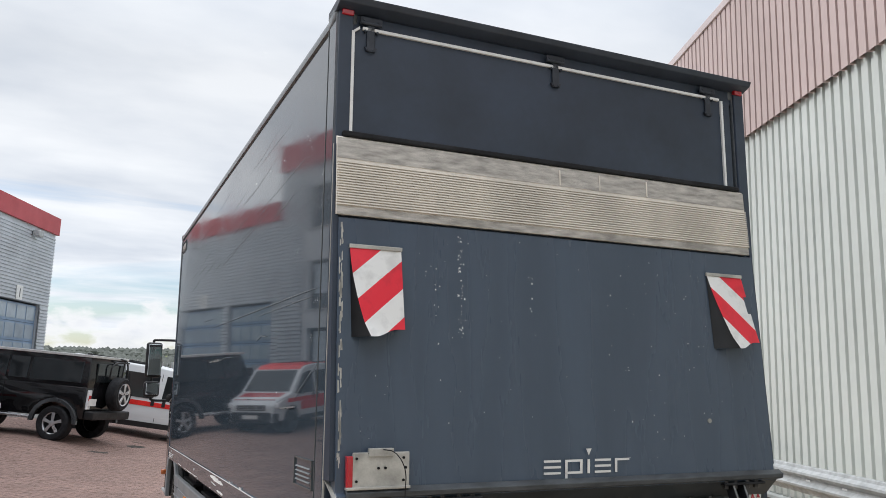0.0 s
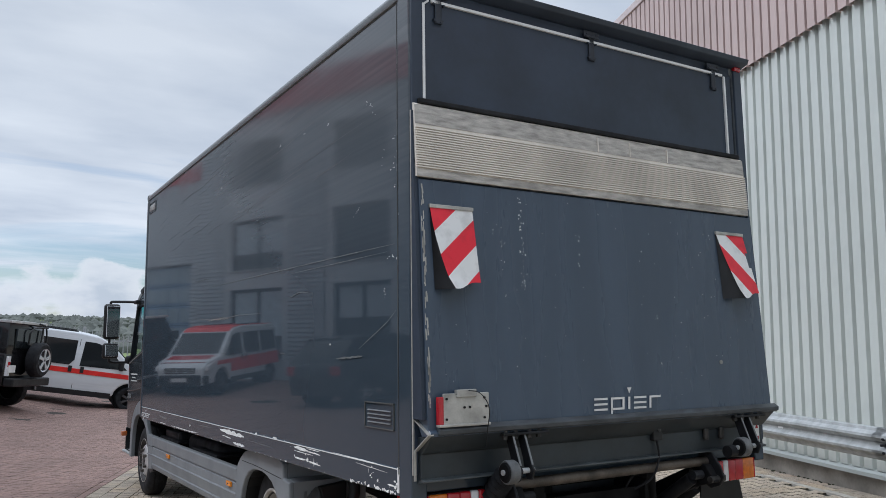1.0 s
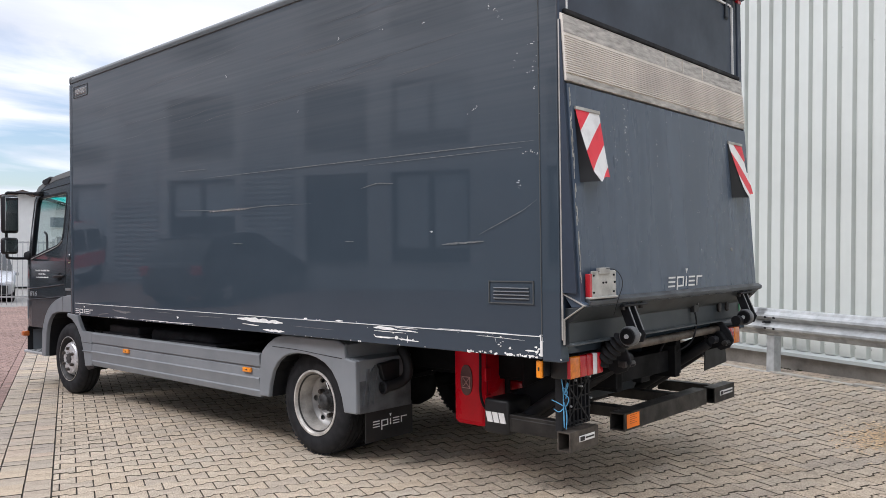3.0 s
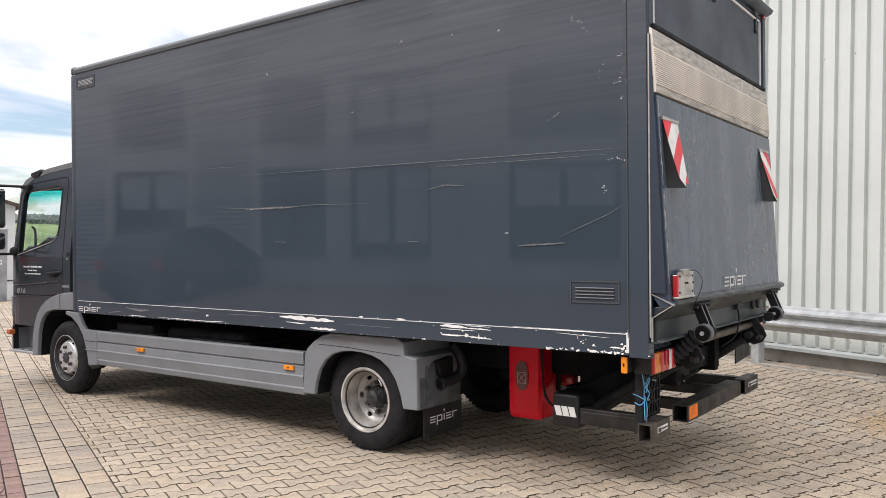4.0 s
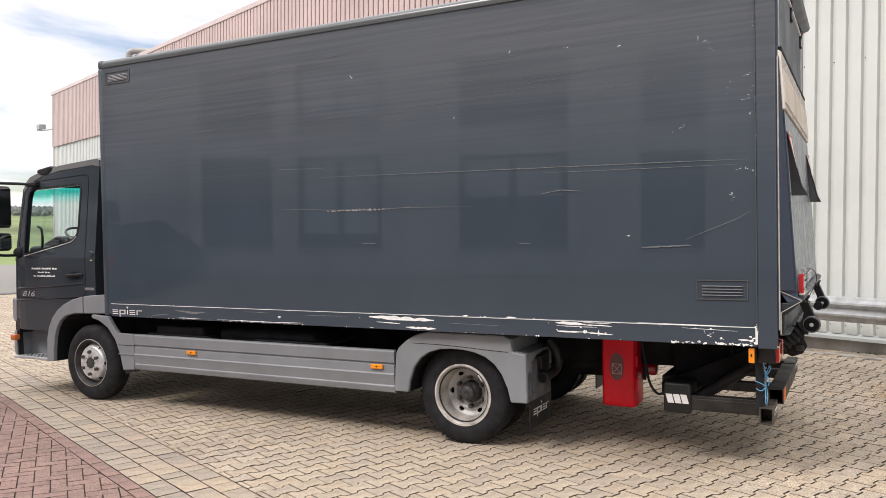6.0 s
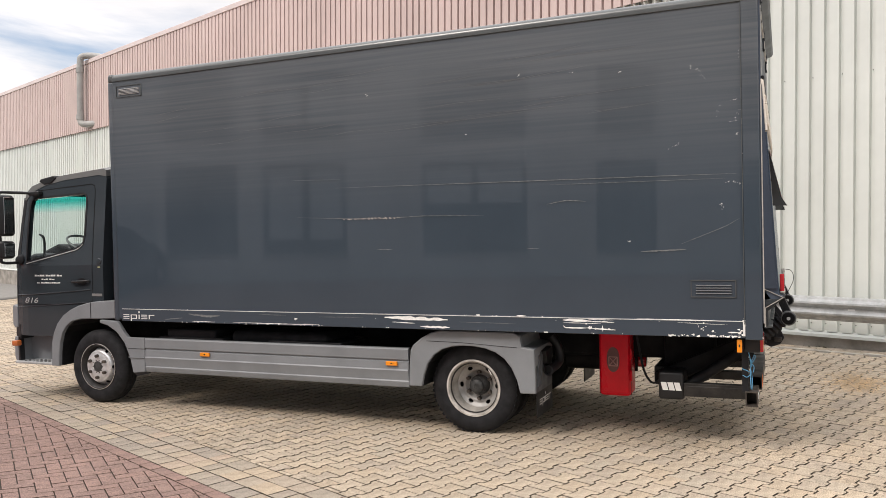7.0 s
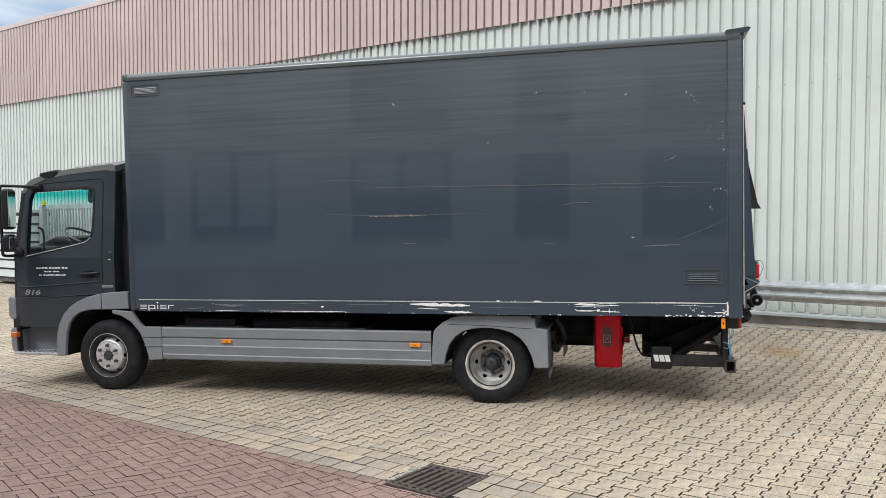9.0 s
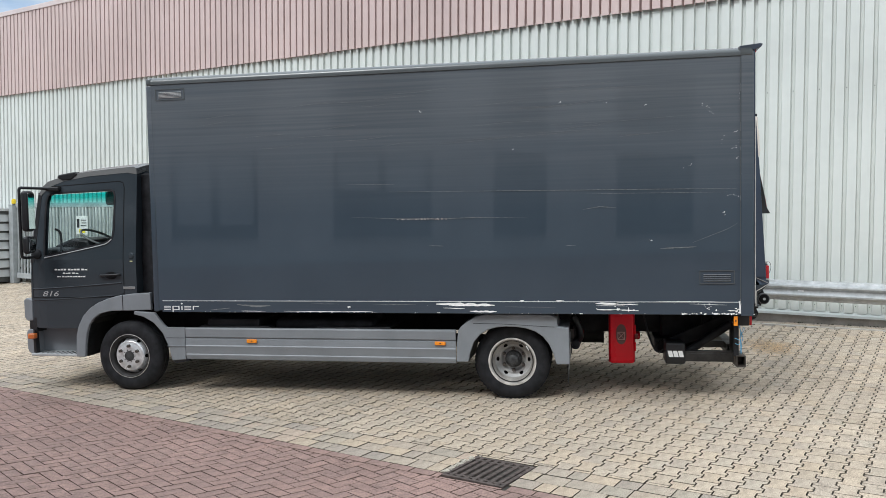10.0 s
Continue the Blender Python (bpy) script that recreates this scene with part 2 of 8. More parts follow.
rim_dark = plain("rim_dark", (0.024, 0.022, 0.021), 0.6, 0.0, 0.4, 12, 0.1)
hub_rust = plain("hub_rust", (0.050, 0.051, 0.052), 0.55, 0.2, 0.4, 22, 0.3)
nut_rust = plain("nut_rust", (0.085, 0.072, 0.062), 0.6, 0.3, 0.3, 40)
red_plastic = plain("red_plastic", (0.76, 0.006, 0.022), 0.28, 0.0, 0.1, 4, spec=0.3)
white_paint = plain("white_paint", (0.74, 0.74, 0.73), 0.55, 0.0, 0.06, 8)
black_plastic = plain("black_plastic", (0.011, 0.0115, 0.013), 0.45, 0.0, 0.2, 8, 0.05, spec=0.4)
amber = plain("amber", (0.85, 0.27, 0.01), 0.25, 0.0, 0.05, 20, coat=0.6)
lens_amber = plain("lens_amber", (0.66, 0.17, 0.008), 0.2, 0.0, 0.15, 40, coat=0.7)
lamp_red = plain("lamp_red", (0.42, 0.010, 0.018), 0.2, 0.0, 0.06, 30, coat=0.7)
lamp_clear = plain("lamp_clear", (0.72, 0.72, 0.74), 0.18, 0.0, 0.06, 30, coat=0.7)
galvanised = plain("galvanised", (0.46, 0.475, 0.48), 0.52, 0.25, 0.14, 9, 0.1)
clad_white = plain("clad_white", (0.625, 0.652, 0.622), 0.5, 0.0, 0.05, 0.6)
clad_pink = plain("clad_pink", (0.555, 0.435, 0.412), 0.55, 0.0, 0.06, 0.6)
clad_trim = plain("clad_trim", (0.62, 0.53, 0.52), 0.5, 0.0, 0.06, 1)
plinth_mat = plain("plinth_mat", (0.30, 0.275, 0.245), 0.9, 0.0, 0.22, 3, 0.4)
facade_grey = plain("facade_grey", (0.50, 0.53, 0.57), 0.45, 0.1, 0.07, 1)
facade_red = plain("facade_red", (0.44, 0.035, 0.045), 0.4, 0.0, 0.08, 1)
facade_render = plain("facade_render", (0.56, 0.58, 0.61), 0.85, 0.0, 0.06, 1.5)
window_dark = plain("window_dark", (0.075, 0.085, 0.095), 0.06, 0.0, 0.1, 2)
cab_glass = glass_material("cab_glass", (0.86, 0.93, 0.92))
paver_yellow = paver_material("paver_yellow", [(0.410, 0.337, 0.251), (0.468, 0.386, 0.293), (0.391, 0.328, 0.257), (0.492, 0.404, 0.303), (0.439, 0.352, 0.256), (0.425, 0.365, 0.287)])
paver_band = paver_material("paver_band", [(0.346, 0.297, 0.235), (0.400, 0.334, 0.263), (0.313, 0.270, 0.224), (0.464, 0.371, 0.269), (0.356, 0.313, 0.246), (0.443, 0.345, 0.263)])
paver_red = paver_material("paver_red", [(0.272, 0.178, 0.150), (0.298, 0.194, 0.162), (0.256, 0.170, 0.145), (0.284, 0.190, 0.160)])


def ground_material():
    """Dark joint sand in the yard; meadow beyond it."""
    m, nt, b = nodes_of("ground_mat", 0.95)
    tc = nt.nodes.new("ShaderNodeTexCoord")
    ln = nt.nodes.new("ShaderNodeVectorMath"); ln.operation = "LENGTH"
    nt.links.new(tc.outputs["Object"], ln.inputs[0])
    wob = texture(nt, "ShaderNodeTexNoise", 0.05, 5)
    ad = nt.nodes.new("ShaderNodeMath"); ad.operation = "MULTIPLY_ADD"; ad.inputs[1].default_value = 30.0
    nt.links.new(wob.outputs[0], ad.inputs[0]); nt.links.new(ln.outputs["Value"], ad.inputs[2])
    far = nt.nodes.new("ShaderNodeMapRange"); far.inputs[1].default_value = 66.0; far.inputs[2].default_value = 70.0
    nt.links.new(ad.outputs[0], far.inputs[0])
    fine = texture(nt, "ShaderNodeTexNoise", 9.0, 6)
    patch = texture(nt, "ShaderNodeTexNoise", 0.012, 4, (1, 3, 1))
    mid = nt.nodes.new("ShaderNodeMapRange"); mid.inputs[1].default_value = 24.0; mid.inputs[2].default_value = 25.0
    nt.links.new(ln.outputs["Value"], mid.inputs[0])
    sand = ramp(nt, fine.outputs[0], [(0.3, (0.022, 0.020, 0.017)), (0.7, (0.055, 0.05, 0.04))])
    grass = ramp(nt, patch.outputs[0], [(0.35, (0.13, 0.18, 0.055)), (0.5, (0.17, 0.22, 0.07)), (0.62, (0.24, 0.23, 0.10))])
    nt.links.new(mixed(nt, far.outputs[0], mixed(nt, mid.outputs[0], sand, ramp(nt, fine.outputs[0], [(0.3, (0.17, 0.165, 0.155)), (0.7, (0.24, 0.23, 0.215))])), grass), b.inputs["Base Color"])
    bumped(nt, b, fine.outputs[0], 0.4, 0.01)
    return m


ground_mat = ground_material()

joint_dirt = plain("joint_dirt", (0.085, 0.073, 0.054), 0.95, 0.0, 0.35, 30, 0.4, spec=0.1)
joint_red = plain("joint_red", (0.125, 0.088, 0.070), 0.95, 0.0, 0.3, 30, 0.3, spec=0.1)
joint_pale = plain("joint_pale", (0.19, 0.162, 0.122), 0.95, 0.0, 0.3, 30, 0.3, spec=0.1)

# ---- building helpers ----
def mesh_ob(name, bm, mat, smooth=None):
    me = bpy.data.meshes.new(name)
    bm.normal_update()
    bm.to_mesh(me)
    bm.free()
    for m in (mat if isinstance(mat, (list, tuple)) else [mat]):
        me.materials.append(m)
    if smooth is not None:
        for p in me.polygons:
            p.use_smooth = True
        me.set_sharp_from_angle(angle=radians(smooth))
    return new(name, me)


def part(name, bm, mat, parent, label="", smooth=None):
    ob = mesh_ob(name, bm, mat, smooth)
    ob.parent = parent
    if label:
        ob["label"] = label
    return ob


def thing(name, label, category, m=None, group="", kind=""):
    ob = new(name)
    ob.empty_display_size = 0.2
    if m is not None:
        ob.matrix_world = m
    return tagged(ob, label, category, group, kind)


def bevel(bm, r, seg=2, angle=30):
    if r > 0:
        es = [e for e in bm.edges if len(e.link_faces) == 2 and e.calc_face_angle(0) > radians(angle)]
        bmesh.ops.bevel(bm, geom=es, offset=r, segments=seg, profile=0.5, affect="EDGES", clamp_overlap=True)
    return bm


def box(x0, x1, y0, y1, z0, z1, r=0.0, seg=2, bm=None):
    own = bmesh.new()
    bmesh.ops.create_cube(own, size=1.0)
    for v in own.verts:
        v.co = Vector((x0 + (v.co.x + 0.5) * (x1 - x0), y0 + (v.co.y + 0.5) * (y1 - y0), z0 + (v.co.z + 0.5) * (z1 - z0)))
    bevel(own, r, seg)
    return join(bm, own)


def join(bm, own, m=None):
    """Adds own to bm (or gives own back where there is no bm)."""
    if m is not None:
        own.transform(m)
    if bm is None:
        return own
    me = bpy.data.meshes.new("tmp")
    own.to_mesh(me)
    own.free()
    bm.from_mesh(me)
    bpy.data.meshes.remove(me)
    return bm


def prism(pts, axis, a, b, r=0.0, seg=2, bm=None):
    """A closed outline pushed along an axis. Outline in the two other axes, in the order x, y, z."""
    own = bmesh.new()

    def put(p, d):
        return {"x": (d, p[0], p[1]), "y": (p[0], d, p[1]), "z": (p[0], p[1], d)}[axis]
    lo = [own.verts.new(put(p, a)) for p in pts]
    hi = [own.verts.new(put(p, b)) for p in pts]
    n = len(pts)
    own.faces.new(lo)
    own.faces.new(list(reversed(hi)))
    for i in range(n):
        own.faces.new((lo[i], hi[i], hi[(i + 1) % n], lo[(i + 1) % n]))
    bmesh.ops.recalc_face_normals(own, faces=own.faces)
    bevel(own, r, seg)
    return join(bm, own)


def lathe(profile, axis_m, steps=40, bm=None, closed=False):
    """Turns a profile of (radius, along) about the local x axis; axis_m places it."""
    own = bmesh.new()
    rings = []
    for rad, al in profile:
        rings.append([own.verts.new((al, rad * math.cos(2 * math.pi * i / steps), rad * math.sin(2 * math.pi * i / steps))) for i in range(steps)])
    pairs = list(zip(rings, rings[1:])) + ([(rings[-1], rings[0])] if closed else [])
    for a, b in pairs:
        for i in range(steps):
            own.faces.new((a[i], a[(i + 1) % steps], b[(i + 1) % steps], b[i]))
    if not closed:
        own.faces.new(rings[0])
        own.faces.new(rings[-1])
    bmesh.ops.recalc_face_normals(own, faces=own.faces)
    return join(bm, own, axis_m)


def rod(p, q, r, steps=12, bm=None, r2=None):
    p, q = Vector(p), Vector(q)
    d = q - p
    own = bmesh.new()
    bmesh.ops.create_cone(own, cap_ends=True, segments=steps, radius1=r, radius2=r if r2 is None else r2, depth=d.length)
    m = Matrix.Translation((p + q) / 2) @ d.to_track_quat("Z", "Y").to_matrix().to_4x4()
    return join(bm, own, m)


def tube(pts, r, steps=8, bm=None, rounds=3):
    """A bent pipe through the points, with rounded bends."""
    pts = [Vector(p) for p in pts]
    for _ in range(rounds):
        out = [pts[0]]
        for a, b in zip(pts, pts[1:]):
            out += [a.lerp(b, 0.25), a.lerp(b, 0.75)]
        pts = out + [pts[-1]]
    own = bmesh.new()
    rings = []
    up = Vector((0.123, 0.456, 0.88)).normalized()
    for i, p in enumerate(pts):
        d = (pts[min(i + 1, len(pts) - 1)] - pts[max(i - 1, 0)]).normalized()
        s = d.cross(up)
        s = s.normalized() if s.length > 1e-4 else Vector((1, 0, 0))
        t = s.cross(d)
        up = t
        rings.append([own.verts.new(p + r * (s * math.cos(2 * math.pi * k / steps) + t * math.sin(2 * math.pi * k / steps))) for k in range(steps)])
    for a, b in zip(rings, rings[1:]):
        for k in range(steps):
            own.faces.new((a[k], a[(k + 1) % steps], b[(k + 1) % steps], b[k]))
    own.faces.new(rings[0])
    own.faces.new(rings[-1])
    bmesh.ops.recalc_face_normals(own, faces=own.faces)
    return join(bm, own)


def sheet(pts, thick, direction, bm=None):
    """A thin plate from an outline of 3D points, thickened along a direction."""
    own = bmesh.new()
    d = Vector(direction).normalized() * thick
    lo = [own.verts.new(p) for p in pts]
    hi = [own.verts.new(Vector(p) + d) for p in pts]
    n = len(pts)
    own.faces.new(lo)
    own.faces.new(list(reversed(hi)))
    for i in range(n):
        own.faces.new((lo[i], hi[i], hi[(i + 1) % n], lo[(i + 1) % n]))
    bmesh.ops.recalc_face_normals(own, faces=own.faces)
    return join(bm, own)


def cells(verts, faces, name, mat):
    me = bpy.data.meshes.new(name)
    me.from_pydata(verts, [], faces)
    me.update()
    for m in (mat if isinstance(mat, (list, tuple)) else [mat]):
        me.materials.append(m)
    return new(name, me)


def smoothstep(a, b, v):
    t = min(1.0, max(0.0, (v - a) / (b - a)))
    return t * t * (3 - 2 * t)


WALL = pose(5.73, 0, 0, 0, 0, -20.9)     # the hall's wall: local y runs along it, x points into the hall
WALL_INV = WALL.inverted()


def ground_z(x, y):
    """Height of the yard: it drains along the truck, rises to the offices on one side and a little to the hall on the other."""
    near = 0.013 * x - 0.0197 * y
    w = WALL_INV @ Vector((x, y, 0))
    k = max(smoothstep(34.0, 60.0, y), smoothstep(10.0, 20.0, -y), smoothstep(26.0, 45.0, abs(x)))
    z = near * (1 - k) - 0.30 * k
    d = -8.3 - w.x
    rise = 0.0
    if d > 0:
        rise = 0.085 * d * d / (d + 0.8) if d < 6 else 0.085 * 36 / 6.8 + 0.22 * smoothstep(6.0, 9.5, d)
    rise += 0.20 * smoothstep(2.8, 5.0, d) * smoothstep(9.5, 13.0, w.y)     # the parking bays lie higher
    rise += smoothstep(-3.2, -0.2, w.x) * 0.13
    return z + rise * (1 - k)

# ---- ground ----
def ground_sheet():
    xs = [-3000, -900, -300, -120, -60, -40, -30] + [-25 + i for i in range(51)] + [30, 40, 60, 120, 300, 900, 3000]
    ys = xs[:7] + [-25 + i for i in range(76)] + [60, 80, 120, 300, 900, 3000]
    vs = [(x, y, ground_z(x, y) - 0.012) for y in ys for x in xs]
    nx = len(xs)
    fs = [(j * nx + i, j * nx + i + 1, (j + 1) * nx + i + 1, (j + 1) * nx + i) for j in range(len(ys) - 1) for i in range(nx - 1)]
    ob = cells(vs, fs, "ground", ground_mat)
    return tagged(ob, "dark sandy bedding under the yard paving", "ground", kind="structure")


ground_sheet()

# ---- the hall behind the truck ----
HALL_Y0, HALL_Y1 = -24.0, 31.4
JOINT_Z, ROOF_Z, FOOT_Z = 5.18, 7.41, 0.40


def corrugated(name, y0, y1, z0, z1, pitch, depth, crest, mat, x_off=0.0):
    """Trapezoidal sheet: broad crests towards the yard with narrow valleys."""
    n = int((y1 - y0) / pitch)
    prof = []
    for i in range(n):
        y = y0 + i * pitch
        prof += [(0.0, y), (0.0, y + crest), (depth, y + crest + 0.012), (depth, y + pitch - 0.012)]
    prof.append((0.0, y0 + n * pitch))
    vs = [(x_off + x, y, z0) for x, y in prof] + [(x_off + x, y, z1) for x, y in prof]
    k = len(prof)
    fs = [(i, i + k, i + k + 1, i + 1) for i in range(k - 1)]
    ob = cells(vs, fs, name, mat)
    ob.matrix_world = WALL
    return ob


tagged(corrugated("wall_low", -24.079, HALL_Y1, FOOT_Z + 0.02, JOINT_Z + 0.05, 0.180, 0.052, 0.118, clad_white, 0.0),
                  "white trapezoidal steel cladding of the hall", "wall", kind="structure")
tagged(corrugated("wall_high", -24.029, HALL_Y1, JOINT_Z, ROOF_Z, 0.1717, 0.100, 0.128, clad_pink, -0.065),
                   "faded pink trapezoidal steel cladding of the hall", "wall", kind="structure")
core = mesh_ob("wall_core", box(0.09, 0.35, HALL_Y0, HALL_Y1, -0.3, ROOF_Z - 0.05), clad_white)
core.matrix_world = WALL
tagged(core, "inner shell of the hall wall", "wall", kind="structure")
plinth = mesh_ob("plinth", box(-0.035, 0.05, HALL_Y0, HALL_Y1, -0.3, FOOT_Z - 0.035, 0.006), plinth_mat)
plinth.matrix_world = WALL
tagged(plinth, "weathered concrete plinth under the cladding", "plinth", kind="structure")
drip = mesh_ob("trim", prism([(-0.06, FOOT_Z - 0.045), (0.05, FOOT_Z - 0.035), (0.05, FOOT_Z + 0.03), (-0.05, FOOT_Z - 0.01)], "y", HALL_Y0, HALL_Y1), clad_white)
drip.matrix_world = WALL
tagged(drip, "white folded drip flashing at the foot of the cladding", "trim", kind="structure")
cap = mesh_ob("trim", box(-0.09, 0.40, HALL_Y0, HALL_Y1, ROOF_Z - 0.04, ROOF_Z + 0.09, 0.01), clad_trim)
cap.matrix_world = WALL
tagged(cap, "pale folded coping along the hall roof edge", "trim", kind="structure")
hall_roof = mesh_ob("roof", box(0.40, 30, HALL_Y0, HALL_Y1, ROOF_Z - 0.25, ROOF_Z - 0.1), clad_trim)
hall_roof.matrix_world = WALL
tagged(hall_roof, "flat roof of the hall", "roof", kind="structure")

# ---- the truck: x from its left side to its right, y forward, z up from the paving ----
W_BOX, Y_R, Y_F, Z_B, Z_T = 2.45, -0.735, 5.375, 0.89, 3.375
truck = thing("box_truck", "dark grey box truck with raised tail lift on block paving", "truck", YARD)


def letters(text, size, m, mat, parent, name="lettering", depth=0.001, shear=0.0):
    cu = bpy.data.curves.new("txt", "FONT")
    cu.body, cu.size, cu.extrude, cu.shear = text, size, depth, shear
    tmp = bpy.data.objects.new("txt", cu)
    scene.collection.objects.link(tmp)
    me = bpy.data.meshes.new_from_object(tmp)
    bpy.data.objects.remove(tmp)
    me.materials.append(mat)
    ob = new(name, me)
    ob.parent = parent
    ob.matrix_local = m
    return ob


LEFT = Matrix(((0, 0, -1, 0), (-1, 0, 0, 0), (0, 1, 0, 0), (0, 0, 0, 1)))   # a flat drawing put on a left side (x to the rear)
REAR = Matrix(((1, 0, 0, 0), (0, 0, -1, 0), (0, 1, 0, 0), (0, 0, 0, 1)))    # a flat drawing put on a rear face


def maker_mark(w, m, parent, mat, name="maker_mark"):
    """The body maker's mark as plain shapes: hollow blocks, a dot and a long bar, in the drawing's plane."""
    bm = bmesh.new()
    h, t = 0.135 * w, 0.022 * w

    def bar(x0, x1, y0, y1):
        box(x0 * w, x1 * w, y0, y1, 0, 0.0015, bm=bm)
    m0, m1 = (h - t) / 2, (h + t) / 2
    for x0, x1, middle in ((0.0, 0.19, True), (0.24, 0.44, False), (0.585, 0.775, True)):
        bar(x0, x1, 0, t); bar(x0, x1, h - t, h)
        if middle:
            bar(x0, x1, m0, m1)
    bar(0.412, 0.44, t, h - t); bar(0.24, 0.268, -0.55 * h, h - t)
    bar(0.498, 0.527, 0, h); bar(0.825, 1.0, h - t, h); bar(0.825, 0.853, 0, h - t)
    prism([(0.480 * w, 1.75 * h), (0.545 * w, 1.75 * h), (0.5125 * w, 1.28 * h)], "z", 0, 0.0015, bm=bm)
    ob = part(name, bm, mat, parent, "white maker's mark")
    ob.matrix_local = m
    return ob


def on_left(x, y, z):
    return Matrix.Translation((x, y, z)) @ LEFT


def on_rear(x, y, z):
    return Matrix.Translation((x, y, z)) @ REAR


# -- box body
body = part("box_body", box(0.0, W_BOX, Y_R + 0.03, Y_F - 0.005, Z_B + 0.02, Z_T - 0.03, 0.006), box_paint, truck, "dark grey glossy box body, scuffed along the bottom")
part("bottom_rail", box(-0.006, 0.03, Y_R + 0.12, Y_F - 0.10, Z_B, Z_B + 0.128, 0.004), box_paint, body, "scraped bottom rail")
part("pinstripe", box(-0.0085, -0.004, -0.607, 5.268, 1.009, 1.0135), white_paint, body)
# roof rail: a rounded profile along the top of the side
arc = [(0.0, 3.295), (-0.010, 3.30), (-0.012, 3.325)] + [(-0.012 + 0.075 * (1 - math.cos(a)), 3.325 + 0.055 * math.sin(a)) for a in [0.3, 0.6, 0.9, 1.2, 1.57]] + [(0.10, 3.382), (0.10, 3.295)]
part("roof_rail", prism(arc, "y", Y_R + 0.10, Y_F - 0.06), roof_edge_paint, body, "dusty rounded roof rail", smooth=40)
arc_r = [(W_BOX - x, z) for x, z in arc]
part("roof_rail", prism(arc_r, "y", Y_R + 0.10, Y_F - 0.06), roof_edge_paint, body, smooth=40)
part("roof_skin", box(0.09, W_BOX - 0.09, Y_R + 0.05, Y_F - 0.03, Z_T - 0.02, Z_T + 0.008), roof_edge_paint, body)
for x0, x1 in ((-0.012, 0.10), (W_BOX - 0.10, W_BOX + 0.012)):
    part("corner_cap", box(x0, x1, Y_F - 0.075, Y_F + 0.004, 3.285, 3.378, 0.03, 3), roof_edge_paint, body, smooth=40)
    part("corner_cap", box(x0, x1, Y_R + 0.004, Y_R + 0.14, 3.29, 3.385, 0.02, 3), roof_edge_paint, body, smooth=40)
part("front_post", box(-0.008, 0.09, Y_F - 0.065, Y_F, Z_B + 0.004, 3.295, 0.016, 3), box_paint, body, smooth=40)
part("front_post", box(W_BOX - 0.09, W_BOX + 0.008, Y_F - 0.065, Y_F, Z_B + 0.004, 3.295, 0.016, 3), box_paint, body, smooth=40)
part("rear_post", box(-0.008, 0.075, Y_R, Y_R + 0.118, Z_B - 0.012, 3.33, 0.008, 2), box_paint, body)
part("rear_post", box(W_BOX - 0.075, W_BOX + 0.008, Y_R, Y_R + 0.118, Z_B - 0.012, 3.33, 0.008, 2), box_paint, body)
part("post_joint", box(-0.0105, -0.006, Y_R + 0.118, Y_R + 0.123, Z_B + 0.1, 3.29), roof_edge_paint, body)
part("corner_mark", box(-0.0095, -0.005, -0.618, -0.603, 0.905, 1.012), white_paint, body, "white wear at the rail's corner")


def side_vent(y_front, y_rear, z0, z1, slats, mat):
    v = part("side_vent", bmesh.new(), box_paint, truck, "louvred air vent in the box side")
    bm = bmesh.new()
    box(-0.007, 0.0, y_rear, y_front, z1 - 0.006, z1, bm=bm)
    box(-0.007, 0.0, y_rear, y_front, z0, z0 + 0.006, bm=bm)
    box(-0.007, 0.0, y_rear, y_rear + 0.006, z0, z1, bm=bm)
    box(-0.007, 0.0, y_front - 0.006, y_front, z0, z1, bm=bm)
    part("vent_frame", bm, roof_edge_paint, v)
    gap = (z1 - z0 - 0.05) / slats
    for i in range(slats):
        zz = z0 + 0.025 + gap * i
        part("slat", prism([(-0.010, zz + 0.003), (-0.004, zz + gap * 0.38), (-0.001, zz + gap * 0.38), (-0.001, zz)], "y", y_rear + 0.033, y_front - 0.036), mat, v)
    return v


side_vent(-0.247, -0.562, 1.182, 1.31, 4, plain("vent_grey", (0.20, 0.21, 0.22), 0.3, 0.2))
side_vent(5.267, 4.94, 3.134, 3.25, 5, plain("vent_light", (0.80, 0.81, 0.81), 0.4, 0.0))
maker_mark(0.40, on_left(-0.0065, 5.252, 0.914) @ Matrix.Diagonal((1, 0.78, 1, 1)), truck, white_paint)

# wear on the side: chipped paint along the rail, scrapes and hairlines
random.seed(11)


